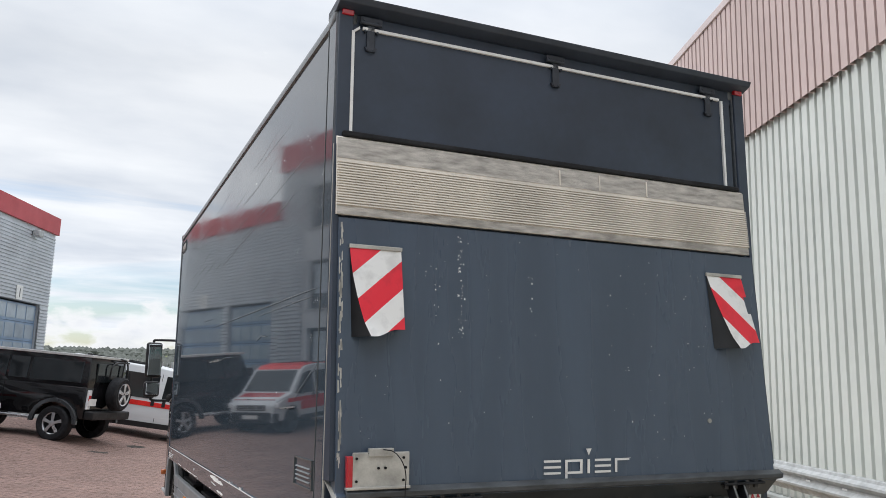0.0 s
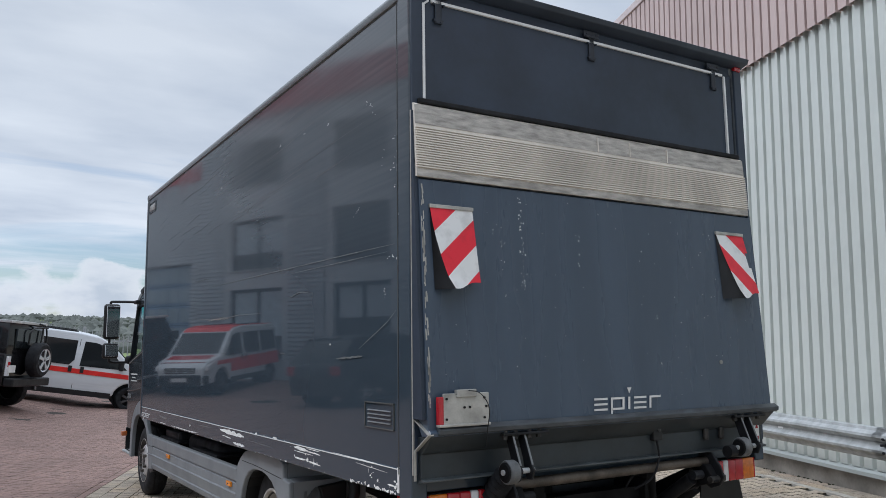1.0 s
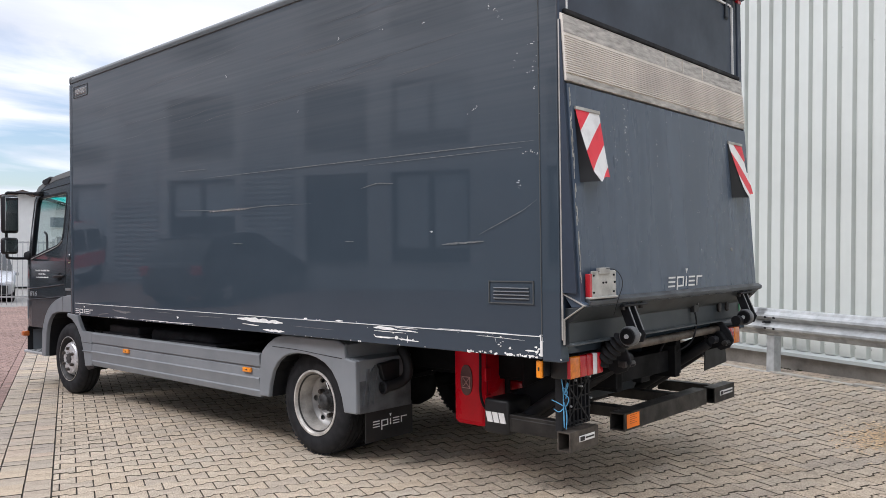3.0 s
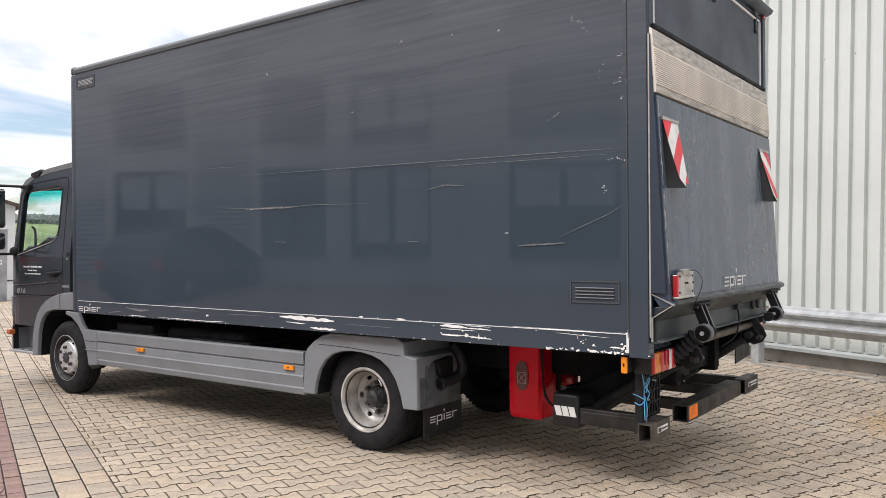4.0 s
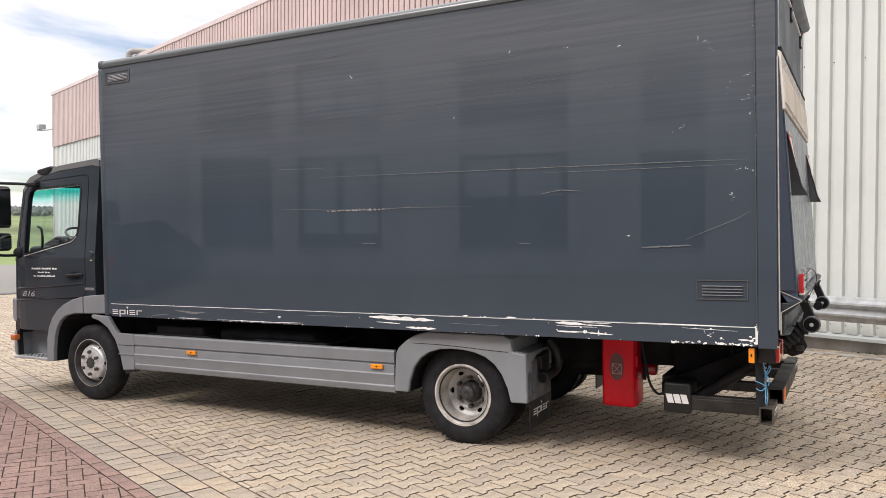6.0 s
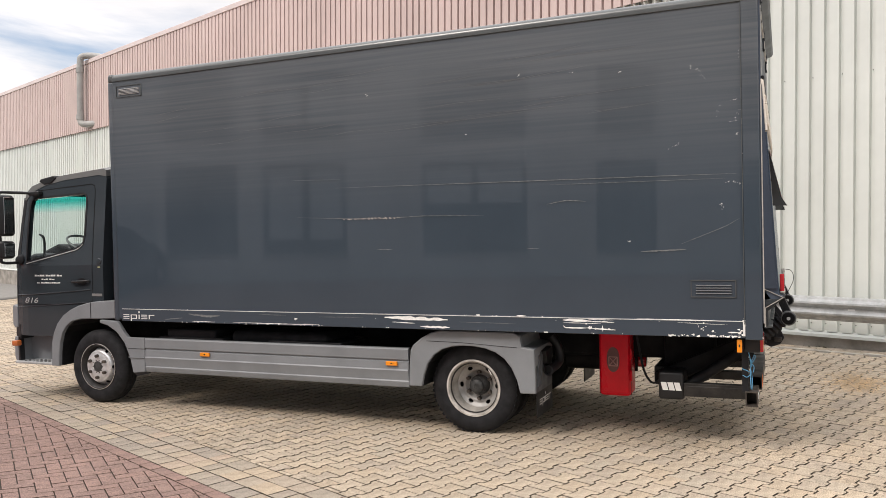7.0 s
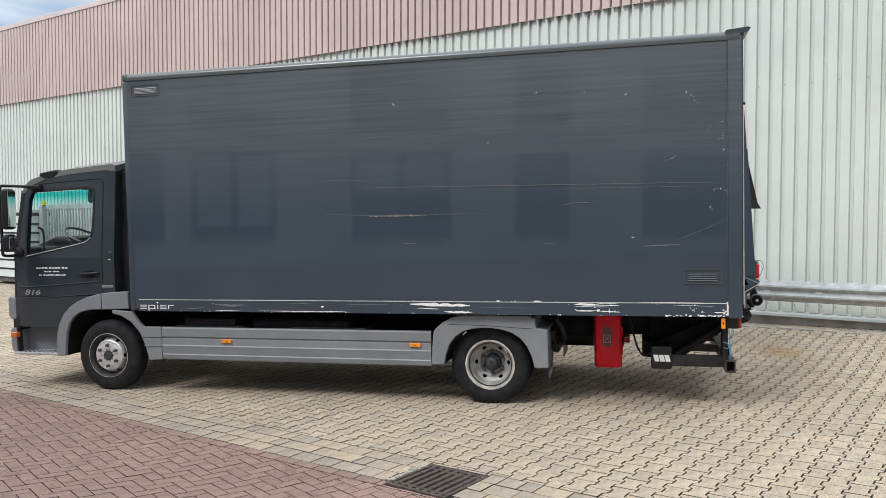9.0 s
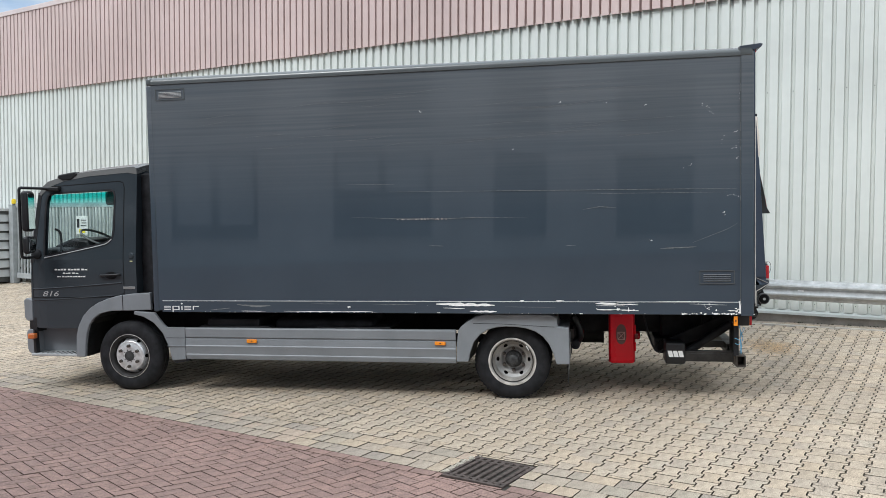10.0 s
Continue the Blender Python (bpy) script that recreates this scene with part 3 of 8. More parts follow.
def scrape(pts, width, name, mat, label="", x=-0.0055, jag=0.35):
    """A chipped streak along the points (y, z) on the side: a thin uneven flake of bare surface."""
    bm = bmesh.new()
    top, bot = [], []
    n = max(6, int(sum((Vector(a) - Vector(b)).length for a, b in zip(pts, pts[1:])) / max(width * 1.2, 0.008)))
    n = min(n, 70)
    for i in range(n + 1):
        f = i / n * (len(pts) - 1)
        k = min(int(f), len(pts) - 2)
        p = Vector(pts[k]).lerp(Vector(pts[k + 1]), f - k)
        taper = min(1.0, 0.25 + 3 * min(i, n - i) / n)
        rag = [0.9 + 0.5 * noise.noise((p.x * 22, p.y * 9 + q * 7, 0.3)) + random.uniform(-jag, jag) * 0.5 for q in (0, 1)]
        if random.random() < 0.10:
            rag[random.randint(0, 1)] *= 0.35
        top.append((p.x, p.y + width * 0.5 * taper * max(0.12, rag[0])))
        bot.append((p.x, p.y - width * 0.5 * taper * max(0.12, rag[1])))
    for i in range(n):
        q = [bm.verts.new((x, *c)) for c in (top[i], top[i + 1], bot[i + 1], bot[i])]
        bm.faces.new(q)
    bmesh.ops.remove_doubles(bm, verts=bm.verts, dist=1e-5)
    bmesh.ops.recalc_face_normals(bm, faces=bm.faces)
    return part(name, bm, mat, truck, label)


def flakes(spots, name, mat, x, label="chipped paint flakes"):
    """Small ragged flakes round the spots (y, z, spread along, spread up, count, size)."""
    bm = bmesh.new()
    for y, z, dy, dz, n, size in spots:
        for i in range(n):
            cy, cz = y + random.gauss(0, dy), z + random.gauss(0, dz)
            r = size * random.uniform(0.35, 1.2)
            k = random.randint(5, 8)
            st = random.uniform(0.6, 2.2)
            ring = []
            for q in range(k):
                a = 2 * math.pi * q / k
                rr = r * random.uniform(0.35, 1.15)
                ring.append(bm.verts.new((x, cy - rr * math.cos(a) * st, cz + rr * math.sin(a))))
            bm.faces.new(ring)
    bmesh.ops.recalc_face_normals(bm, faces=bm.faces)
    for f in bm.faces:
        if f.normal.x > 0:
            f.normal_flip()
    return tagged(part(name, bm, mat, truck), label, kind="stuff")


bare = plain("bare_filler", (0.85, 0.85, 0.83), 0.6, 0.0, 0.1, 30)
faint = plain("faint_scratch", (0.17, 0.18, 0.185), 0.16, 0.0, 0.2, 30)
RX = -0.0072
for pts, wd in (([(2.29, 0.985), (2.1, 0.985), (1.9, 0.979), (1.70, 0.975)], 0.034), ([(2.22, 0.946), (2.0, 0.94)], 0.008), ([(1.95, 0.915), (1.68, 0.911)], 0.018),
                ([(0.720, 0.996), (0.60, 0.993), (0.50, 0.991)], 0.020), ([(0.52, 1.003), (0.32, 1.002)], 0.005), ([(0.52, 0.986), (0.40, 0.987), (0.318, 0.983)], 0.008), ([(0.715, 0.974), (0.42, 0.972)], 0.005),
                ([(0.718, 0.950), (0.700, 0.936), (0.60, 0.934), (0.50, 0.938)], 0.011), ([(0.52, 0.940), (0.49, 0.940)], 0.026), ([(0.50, 0.934), (0.40, 0.930), (0.31, 0.926)], 0.009), ([(0.412, 0.936), (0.405, 0.936)], 0.040), 
                ([(-0.29, 0.99), (-0.30, 0.96)], 0.008),
                ([(4.38, 0.905), (4.1, 0.903)], 0.006), ([(3.9, 0.905), (3.2, 0.903), (2.95, 0.908)], 0.007),
                ([(1.45, 1.02), (1.41, 1.02)], 0.012), ([(1.10, 1.02), (1.02, 1.02)], 0.010), ([(0.15, 1.017), (-0.42, 1.014)], 0.004), ([(-0.15, 0.994), (-0.5, 0.984)], 0.003),
                ([(-0.5, 0.93), (-0.57, 0.93)], 0.01)):
    scrape(pts, wd, "paint_chip", bare, x=RX)
for pts, wd in (([(4.42, 0.975), (4.2, 0.955), (4.05, 0.965)], 0.022), ([(4.72, 0.915), (4.5, 0.935)], 0.008), ([(3.6, 0.985), (3.3, 0.982)], 0.005), ([(2.95, 0.975), (2.5, 0.98)], 0.005), ([(1.6, 0.96), (1.1, 0.955)], 0.004)):
    scrape(pts, wd, "scuff", faint, x=RX)
for pts, wd in (([(3.15, 1.868), (2.66, 1.846), (2.2, 1.838), (1.9, 1.846), (1.36, 1.834)], 0.0055), ([(2.75, 2.117), (1.4, 2.10), (-0.05, 2.083), (-0.58, 2.075)], 0.0055),
                ([(0.83, 1.905), (0.68, 1.93), (0.52, 1.917)], 0.008), ([(0.11, 1.522), (-0.1, 1.53), (-0.22, 1.535)], 0.012), ([(-0.18, 1.573), (-0.35, 1.64), (-0.50, 1.70), (-0.59, 1.752)], 0.0045),
                ([(3.2, 2.205), (2.7, 2.19)], 0.004), ([(0.8, 2.056), (-0.5, 2.045)], 0.004), ([(2.35, 1.572), (2.2, 1.566)], 0.008), ([(1.0, 1.56), (0.9, 1.555)], 0.006)):
    scrape(pts, wd, "scratch", faint)
flake = plain("flaked_edge", (0.42, 0.38, 0.35), 0.7, 0.0, 0.4, 60)
for i in range(16):
    y = 2.68 - i * 0.035 + random.uniform(-0.01, 0.01)
    wd = random.uniform(0.010, 0.022) if 4 < i < 15 else 0.008
    scrape([(y, 1.840 + random.uniform(-0.004, 0.004)), (y - random.uniform(0.02, 0.035), 1.836)], wd, "paint_chip", flake, jag=0.6)
for y, z, ln, an in ((-0.11, 2.283, 0.07, 0.35), (-0.155, 2.30, 0.035, 0.6), (-0.31, 2.84, 0.03, -0.4), (-0.345, 2.80, 0.03, -0.6), (-0.27, 2.86, 0.02, 1.2), (1.05, 2.93, 0.02, 0.6), (0.62, 2.92, 0.02, -0.3), (0.25, 2.88, 0.012, 0.4), (2.42, 2.915, 0.022, -0.9),
                     (-0.50, 2.01, 0.06, 0.3), (-0.55, 2.015, 0.05, -0.25), (-0.47, 1.855, 0.012, 1.4), (-0.475, 1.82, 0.03, 1.5), (-0.55, 2.60, 0.03, 0.2), (-0.57, 2.48, 0.06, 0.9), (-0.54, 2.45, 0.04, 0.2), (-0.58, 2.35, 0.02, 1.3), (-0.45, 2.49, 0.08, 1.35), (-0.60, 2.9, 0.05, 1.5), (-0.62, 2.2, 0.03, 1.5), (0.2, 1.60, 0.012, 0.3), (1.5, 2.5, 0.012, 0.4)):
    flakes([(y - ln * f * math.cos(an), z + ln * f * math.sin(an), 0.004, 0.004, 2, 0.0028) for f in (0.0, 0.5, 1.0)], "paint_chip", bare, -0.0055)
flakes([(-0.12, 0.899, 0.03, 0.003, 8, 0.008), (-0.2, 0.902, 0.04, 0.004, 6, 0.008), (-0.45, 0.899, 0.09, 0.003, 16, 0.009), (-0.33, 0.955, 0.015, 0.008, 5, 0.006), (-0.40, 0.94, 0.02, 0.006, 3, 0.006), (-0.59, 0.92, 0.010, 0.025, 9, 0.007),
        (-0.61, 1.0, 0.006, 0.02, 9, 0.005), (-0.52, 0.908, 0.03, 0.006, 7, 0.006), (-0.1, 1.0, 0.2, 0.012, 6, 0.004), (0.55, 0.985, 0.09, 0.008, 10, 0.005), (0.42, 0.935, 0.06, 0.006, 8, 0.005), (2.0, 0.975, 0.13, 0.006, 12, 0.006), (1.82, 0.912, 0.08, 0.004, 8, 0.006),
        (3.2, 0.95, 0.012, 0.007, 5, 0.008), (3.5, 0.896, 0.35, 0.0015, 14, 0.006), (2.4, 0.896, 0.6, 0.0015, 10, 0.005), (0.5, 0.896, 0.7, 0.0015, 16, 0.005), (4.4, 0.896, 0.3, 0.0015, 7, 0.005), (1.4, 1.018, 0.25, 0.002, 7, 0.004), (3.2, 1.018, 0.8, 0.002, 8, 0.003)], "paint_chips", bare, RX - 0.0006)
for i in range(26):
    y0 = random.uniform(0.2, 5.0)
    z0 = 2.75 + random.uniform(-0.2, 0.35)
    ln = random.uniform(0.3, 1.4)
    scrape([(y0, z0), (y0 - ln * 0.5, z0 + random.uniform(0.0, 0.03)), (y0 - ln, z0 + random.uniform(0.02, 0.06))], 0.0028, "hairline_scratch", plain("hairline", (0.145, 0.150, 0.155), 0.2) if i == 0 else bpy.data.materials["hairline"], x=-0.0016)

# -- rear portal: lintel, upper door with its seal, hinges, rain lip
lip_paint = plain("lip_paint", (0.032, 0.041, 0.060), 0.4, 0.0, 0.15, 4)
hinge_iron = plain("hinge_iron", (0.028, 0.034, 0.046), 0.5, 0.1, 0.2, 20)
portal = part("rear_portal", box(0.07, W_BOX - 0.07, Y_R + 0.01, Y_R + 0.10, 3.27, 3.35, 0.006), door_paint, truck, "dark rear portal frame")
part("rain_lip", prism([(Y_R - 0.06, 3.368), (Y_R - 0.075, 3.395), (Y_R - 0.05, 3.402), (Y_R + 0.13, 3.385), (Y_R + 0.13, 3.345), (Y_R + 0.0, 3.345)], "x", -0.012, W_BOX + 0.012, 0.004), lip_paint, portal, "dark rain lip over the rear door")
for x in (0.012, W_BOX - 0.07):
    part("marker_lamp", box(x, x + 0.058, Y_R - 0.022, Y_R + 0.005, 3.325, 3.352, 0.005), lamp_red, portal, "small red marker lamp")
part("jamb", box(0.0, 0.07, Y_R - 0.012, Y_R + 0.03, 1.0, 3.345, 0.006), door_paint, portal)
part("jamb", box(W_BOX - 0.07, W_BOX, Y_R - 0.012, Y_R + 0.03, 1.0, 3.345, 0.006), door_paint, portal)
upper = part("upper_door", box(0.07, W_BOX - 0.10, Y_R - 0.004, Y_R + 0.02, 1.25, 3.28, 0.004), door_paint, truck, "dark grey upper rear flap")
bm = bmesh.new()
for a in ((0.062, 0.076, 2.76, 3.255), (2.275, 2.289, 2.76, 3.27)):
    box(a[0], a[1], Y_R - 0.016, Y_R - 0.003, a[2], a[3], bm=bm)
box(0.115, 2.265, Y_R - 0.016, Y_R - 0.003, 3.268, 3.282, bm=bm)
prism([(0.062, 3.25), (0.076, 3.25), (0.10, 3.268), (0.10, 3.282)], "y", Y_R - 0.016, Y_R - 0.003, bm=bm)
part("door_seal", bm, white_paint, upper, "pale sealing strip round the flap")
for x in (0.155, 1.165, 2.18):
    h = part("hinge", box(x - 0.020, x + 0.020, Y_R - 0.016, Y_R - 0.004, 3.18, 3.30, 0.004), hinge_iron, upper, "black strap hinge")
    part("hinge_plate", box(x - 0.055, x + 0.055, Y_R - 0.018, Y_R - 0.008, 3.295, 3.335, 0.004), hinge_iron, h)
    part("hinge_pin", rod((x - 0.05, Y_R - 0.018, 3.30), (x + 0.05, Y_R - 0.018, 3.30), 0.007), hinge_iron, h)
    part("hinge_foot", prism([(x - 0.03, 3.185), (x + 0.03, 3.185), (x + 0.02, 3.165), (x - 0.02, 3.165)], "y", Y_R - 0.018, Y_R - 0.004), hinge_iron, h)
    for dx, z in ((-0.035, 3.318), (0.035, 3.318), (-0.03, 3.262), (0.03, 3.262), (-0.014, 3.175), (0.014, 3.175)):
        part("bolt", rod((x + dx, Y_R - 0.021, z), (x + dx, Y_R - 0.008, z), 0.006, 8), hinge_iron, h)

# -- tail lift
LX0, LX1 = 0.004, 2.415


def face_y(z):
    """Outer face of the raised platform: it leans outwards towards its foot."""
    return -0.760 - 0.088 * (2.735 - z) / 1.535


lift = part("tail_lift", prism([(-0.742, 2.36), (face_y(2.36), 2.36), (face_y(1.205), 1.205), (-0.872, 1.192), (-0.868, 1.176), (-0.79, 1.172), (-0.742, 1.24)], "x", LX0 + 0.012, LX1 - 0.012, 0.002, 1), tail_paint, truck, "raised tail lift platform, dark and chipped")
# bare grip plate at the tip
prof = [(-0.742, 2.375), (face_y(2.375) - 0.004, 2.372), (face_y(2.41) - 0.004, 2.412)]
for i in range(17):
    z = 2.415 + i * 0.0122
    prof += [(face_y(z) - 0.003, z), (face_y(z) - 0.0135, z + 0.0008), (face_y(z) - 0.0135, z + 0.0070), (face_y(z) - 0.003, z + 0.0078)]
prof += [(face_y(2.63) - 0.004, 2.63), (face_y(2.728) - 0.003, 2.728), (-0.750, 2.738), (-0.742, 2.734)]
part("grip_plate", prism(prof, "x", LX0, LX1 - 0.03), alu_grip, lift, "bare ribbed aluminium grip plate")
part("tip_strip", prism([(face_y(2.632) - 0.0035, 2.632), (face_y(2.632) - 0.0065, 2.632), (face_y(2.727) - 0.0055, 2.727), (face_y(2.727) - 0.0025, 2.727)], "x", LX0 + 0.001, LX1 - 0.031), alu_worn, lift, "scraped darker tip of the platform")
part("lower_strip", prism([(face_y(2.374) - 0.0035, 2.374), (face_y(2.374) - 0.0065, 2.374), (face_y(2.41) - 0.0065, 2.41), (face_y(2.41) - 0.0035, 2.41)], "x", LX0 + 0.001, LX1 - 0.031), alu_worn, lift)
for x in (1.16, 1.40, 1.70):
    part("weld_seam", box(x, x + 0.006, face_y(2.70) - 0.012, face_y(2.70) - 0.002, 2.635, 2.715), alu_grip, lift)
for i in range(4):
    part("extrusion_end", box(LX0 - 0.0015, LX0 + 0.01, -0.755 - 0.004 * i, -0.744, 2.60 - 0.062 * i, 2.645 - 0.062 * i), chassis_black, lift)
part("tip_seal", box(0.03, 2.36, -0.768, -0.736, 2.738, 2.764, 0.006), rubber, lift)
part("edge_channel", prism([(-0.742, 2.70), (-0.752, 2.70), (face_y(1.25) + 0.012, 1.25), (-0.742, 1.25)], "x", LX0 - 0.01, LX0 + 0.012), door_paint, lift)
part("edge_channel", prism([(-0.742, 2.70), (-0.752, 2.70), (face_y(1.25) + 0.012, 1.25), (-0.742, 1.25)], "x", LX1 - 0.012, LX1 + 0.004), door_paint, lift)
part("edge_trim", box(LX0 - 0.012, LX0 - 0.004, -0.750, -0.742, 1.0, 2.70), alu_bare, lift, "worn aluminium edge")
random.seed(5)
bm = bmesh.new()
for i in range(60):
    z = random.uniform(1.3, 2.33)
    a = random.uniform(0.004, 0.010)
    h = random.uniform(0.01, 0.06)
    xx = LX0 + 0.016 + random.uniform(0, 0.012)
    y = face_y(z) - 0.0012
    vs = [bm.verts.new((xx + dx, face_y(z + dz) - 0.0012, z + dz)) for dx, dz in ((0, 0), (a, random.uniform(0, 0.01)), (a * random.uniform(0.5, 1), h), (0, h * random.uniform(0.8, 1.1)))]
    bm.faces.new(vs)
tagged(part("worn_edge", bm, alu_bare, lift), "bare worn metal along the platform edge", kind="stuff")
bm = bmesh.new()
for i in range(150):
    if i < 46:
        x, z = 0.60 + random.gauss(0, 0.008), random.uniform(1.84, 2.35)
    elif i < 62:
        x, z = random.choice((0.47, 0.42, 0.92, 0.98)) + random.gauss(0, 0.015), random.choice((1.98, 2.15, 2.33, 2.05)) + random.gauss(0, 0.015)
    elif i < 80:
        x, z = random.choice((1.45, 1.52, 1.9, 1.98, 1.64)) + random.gauss(0, 0.02), random.choice((2.1, 1.85, 1.72, 1.5, 2.2)) + random.gauss(0, 0.02)
    else:
        x, z = random.uniform(0.1, 2.35), random.uniform(1.3, 2.33)
    a = random.uniform(0.0012, 0.0034) if i < 80 else random.uniform(0.001, 0.0022)
    vs = [bm.verts.new((x + dx * a, face_y(z + dz * a) - 0.0012, z + dz * a)) for dx, dz in ((-1, -1), (1, -random.uniform(0.3, 2)), (random.uniform(0.4, 1.6), 1), (-random.uniform(0.3, 1.2), random.uniform(0.6, 2)))]
    bm.faces.new(vs)
for i in range(50):
    x = random.uniform(0.05, 2.35)
    a = random.uniform(0.004, 0.012)
    z = 1.213
    vs = [bm.verts.new((x + dx * a, face_y(z) - 0.0012, z + dz)) for dx, dz in ((-1, -0.003), (1, -0.003), (0.7, 0.003), (-0.6, 0.002))]
    bm.faces.new(vs)
tagged(part("paint_chips", bm, bare, lift), "small paint chips on the platform", kind="stuff")
maker_mark(0.475, on_rear(0.995, -0.849, 1.243) @ pose(0, 0, 0, 3.3, 0, 0), lift, white_paint)
part("toe_strip", prism([(-0.853, 1.225), (-0.884, 1.205), (-0.880, 1.184), (-0.86, 1.176), (-0.845, 1.2)], "x", 0.055, 2.43, 0.003), plain("worn_toe", (0.062, 0.070, 0.078), 0.42, 0.15, 0.3, 7, 0.2, stretch=(1, 1, 4)), lift, "worn steel strip along the platform's foot")
# a round bare-metal stub stands for a small pale chip in the paint
part("bare_chip", rod((1.995, -0.838, 1.475), (1.995, -0.828, 1.475), 0.012, 10), alu_bare, lift)


def stripe_material(name, slope, shift):
    m, nt, b = nodes_of(name, 0.42)
    tc = nt.nodes.new("ShaderNodeTexCoord")
    sp = nt.nodes.new("ShaderNodeSeparateXYZ")
    nt.links.new(tc.outputs["Object"], sp.inputs[0])
    su = nt.nodes.new("ShaderNodeMath"); su.operation = "SUBTRACT"
    sl = nt.nodes.new("ShaderNodeMath"); sl.operation = "MULTIPLY"; sl.inputs[1].default_value = slope
    nt.links.new(sp.outputs[0], sl.inputs[0])
    nt.links.new(sp.outputs[2], su.inputs[0]); nt.links.new(sl.outputs[0], su.inputs[1])
    ml = nt.nodes.new("ShaderNodeMath"); ml.operation = "MULTIPLY"; ml.inputs[1].default_value = 3.98
    nt.links.new(su.outputs[0], ml.inputs[0])
    ad = nt.nodes.new("ShaderNodeMath"); ad.operation = "ADD"; ad.inputs[1].default_value = shift
    nt.links.new(ml.outputs[0], ad.inputs[0])
    fr = nt.nodes.new("ShaderNodeMath"); fr.operation = "FRACT"
    nt.links.new(ad.outputs[0], fr.inputs[0])
    gt = nt.nodes.new("ShaderNodeMath"); gt.operation = "GREATER_THAN"; gt.inputs[1].default_value = 0.5
    nt.links.new(fr.outputs[0], gt.inputs[0])
    grime = texture(nt, "ShaderNodeTexNoise", 14, 6)
    c = mixed(nt, gt.outputs[0], (0.74, 0.74, 0.73), (0.70, 0.014, 0.035))
    c = mixed(nt, 0.5, c, ramp(nt, grime.outputs[0], [(0.30, grey(0.6)), (0.5, grey(1.0))]), "MULTIPLY")
    nt.links.new(c, b.inputs["Base Color"])
    return m


stripes = stripe_material("warning_stripes", 0.85, 20.356)
stripes_right = stripe_material("warning_stripes_right", -0.85, 20.356 - 0.85 * 2.367 * 3.98)


def warning_flag(x0, x1, ztop, m_lean, curl, torn, stripes):
    """A limp sheet with warning stripes, hung from a strip, standing off the platform at its foot; black behind."""
    f = part("warning_flag", box(x0 - 0.004, x1 + 0.004, face_y(ztop) - 0.014, face_y(ztop) - 0.001, ztop - 0.012, ztop + 0.006, 0.002), alu_bare, lift, "red and white striped warning flag, creased, black behind")
    nx, nz, ht = 10, 16, 0.40
    for name, mat, off in (("flag_sheet", stripes, 0.0), ("flag_back", black_plastic, 0.003)):
        bm = bmesh.new()
        grid = []
        for j in range(nz + 1):
            row = []
            v = j / nz
            for i in range(nx + 1):
                u = i / nx
                inset = (0.075 * v * v) * (1 - u) if curl > 0 else 0.0
                x = x0 + (x1 - x0) * u + inset * 0.9 + m_lean * v
                z = ztop - ht * v * (1 - 0.10 * u * v) + 0.006 * math.sin(7 * u + 3 * v)
                out = 0.006 + 0.060 * v * (1 - 0.15 * u) + 0.008 * math.sin(3.3 * u + 2.2 * v) * v + curl * 0.025 * max(0, v - 0.86) / 0.14 * (1 - u) ** 2
                row.append(bm.verts.new((x, face_y(z) - out + off, z)))
            grid.append(row)
        for j in range(nz):
            for i in range(nx):
                if torn and i >= nx - 1 and 5 <= j <= 8:
                    continue
                bm.faces.new((grid[j][i], grid[j][i + 1], grid[j + 1][i + 1], grid[j + 1][i]))
        if name == "flag_back":      # the folded side closes the gap to the platform
            edge = [r[0].co.copy() for r in grid]
            wall_side = [bm.verts.new((x0 + 0.012 * j / nz, face_y(p.z) - 0.002, p.z)) for j, p in enumerate(edge)]
            for j in range(nz):
                bm.faces.new((grid[j][0], grid[j + 1][0], wall_side[j + 1], wall_side[j]))
        ob = part(name, bm, mat, f, smooth=60)
    return f


warning_flag(0.067, 0.305, 2.236, 0.0, 1.0, False, stripes)
warning_flag(2.06, 2.30, 2.245, 0.045, 0.6, True, stripes_right)

st_ = part("safety_sticker", box(2.29, 2.372, -0.7765, -0.772, 0.995, 1.115), white_paint, lift, "white sticker with red warning signs")
for x in (2.312, 2.350):
    part("warning_sign", prism([(x - 0.013, 1.075), (x + 0.013, 1.075), (x, 1.103)], "y", -0.778, -0.776), lamp_red, st_)
part("warning_field", box(2.298, 2.364, -0.778, -0.776, 1.01, 1.03), lamp_red, st_)
part("green_sticker", box(2.25, 2.275, -0.7765, -0.772, 1.02, 1.075), plain("sticker_green", (0.02, 0.22, 0.09), 0.4), lift, "small green sticker")

# lamp plate at the platform's foot
lp = part("lamp_plate", box(0.078, 0.328, -0.876, -0.868, 1.224, 1.364, 0.004), alu_bare, lift, "dirty cream plate with rivets and a red edge")
part("reflector_edge", box(0.054, 0.080, -0.880, -0.850, 1.226, 1.350, 0.004), lamp_red, lp)
part("plate_tab", box(0.145, 0.255, -0.884, -0.862, 1.345, 1.380, 0.004), alu_bare, lp)
part("plate_foot", box(0.054, 0.330, -0.886, -0.85, 1.216, 1.228, 0.003), alu_bare, lp)
for x, z in ((0.095, 1.25), (0.095, 1.34), (0.19, 1.30), (0.22, 1.30), (0.30, 1.25), (0.30, 1.34), (0.15, 1.36), (0.25, 1.36), (0.31, 1.30)):
    part("rivet", rod((x, -0.882, z), (x, -0.866, z), 0.0055, 8), chassis_black, lp)
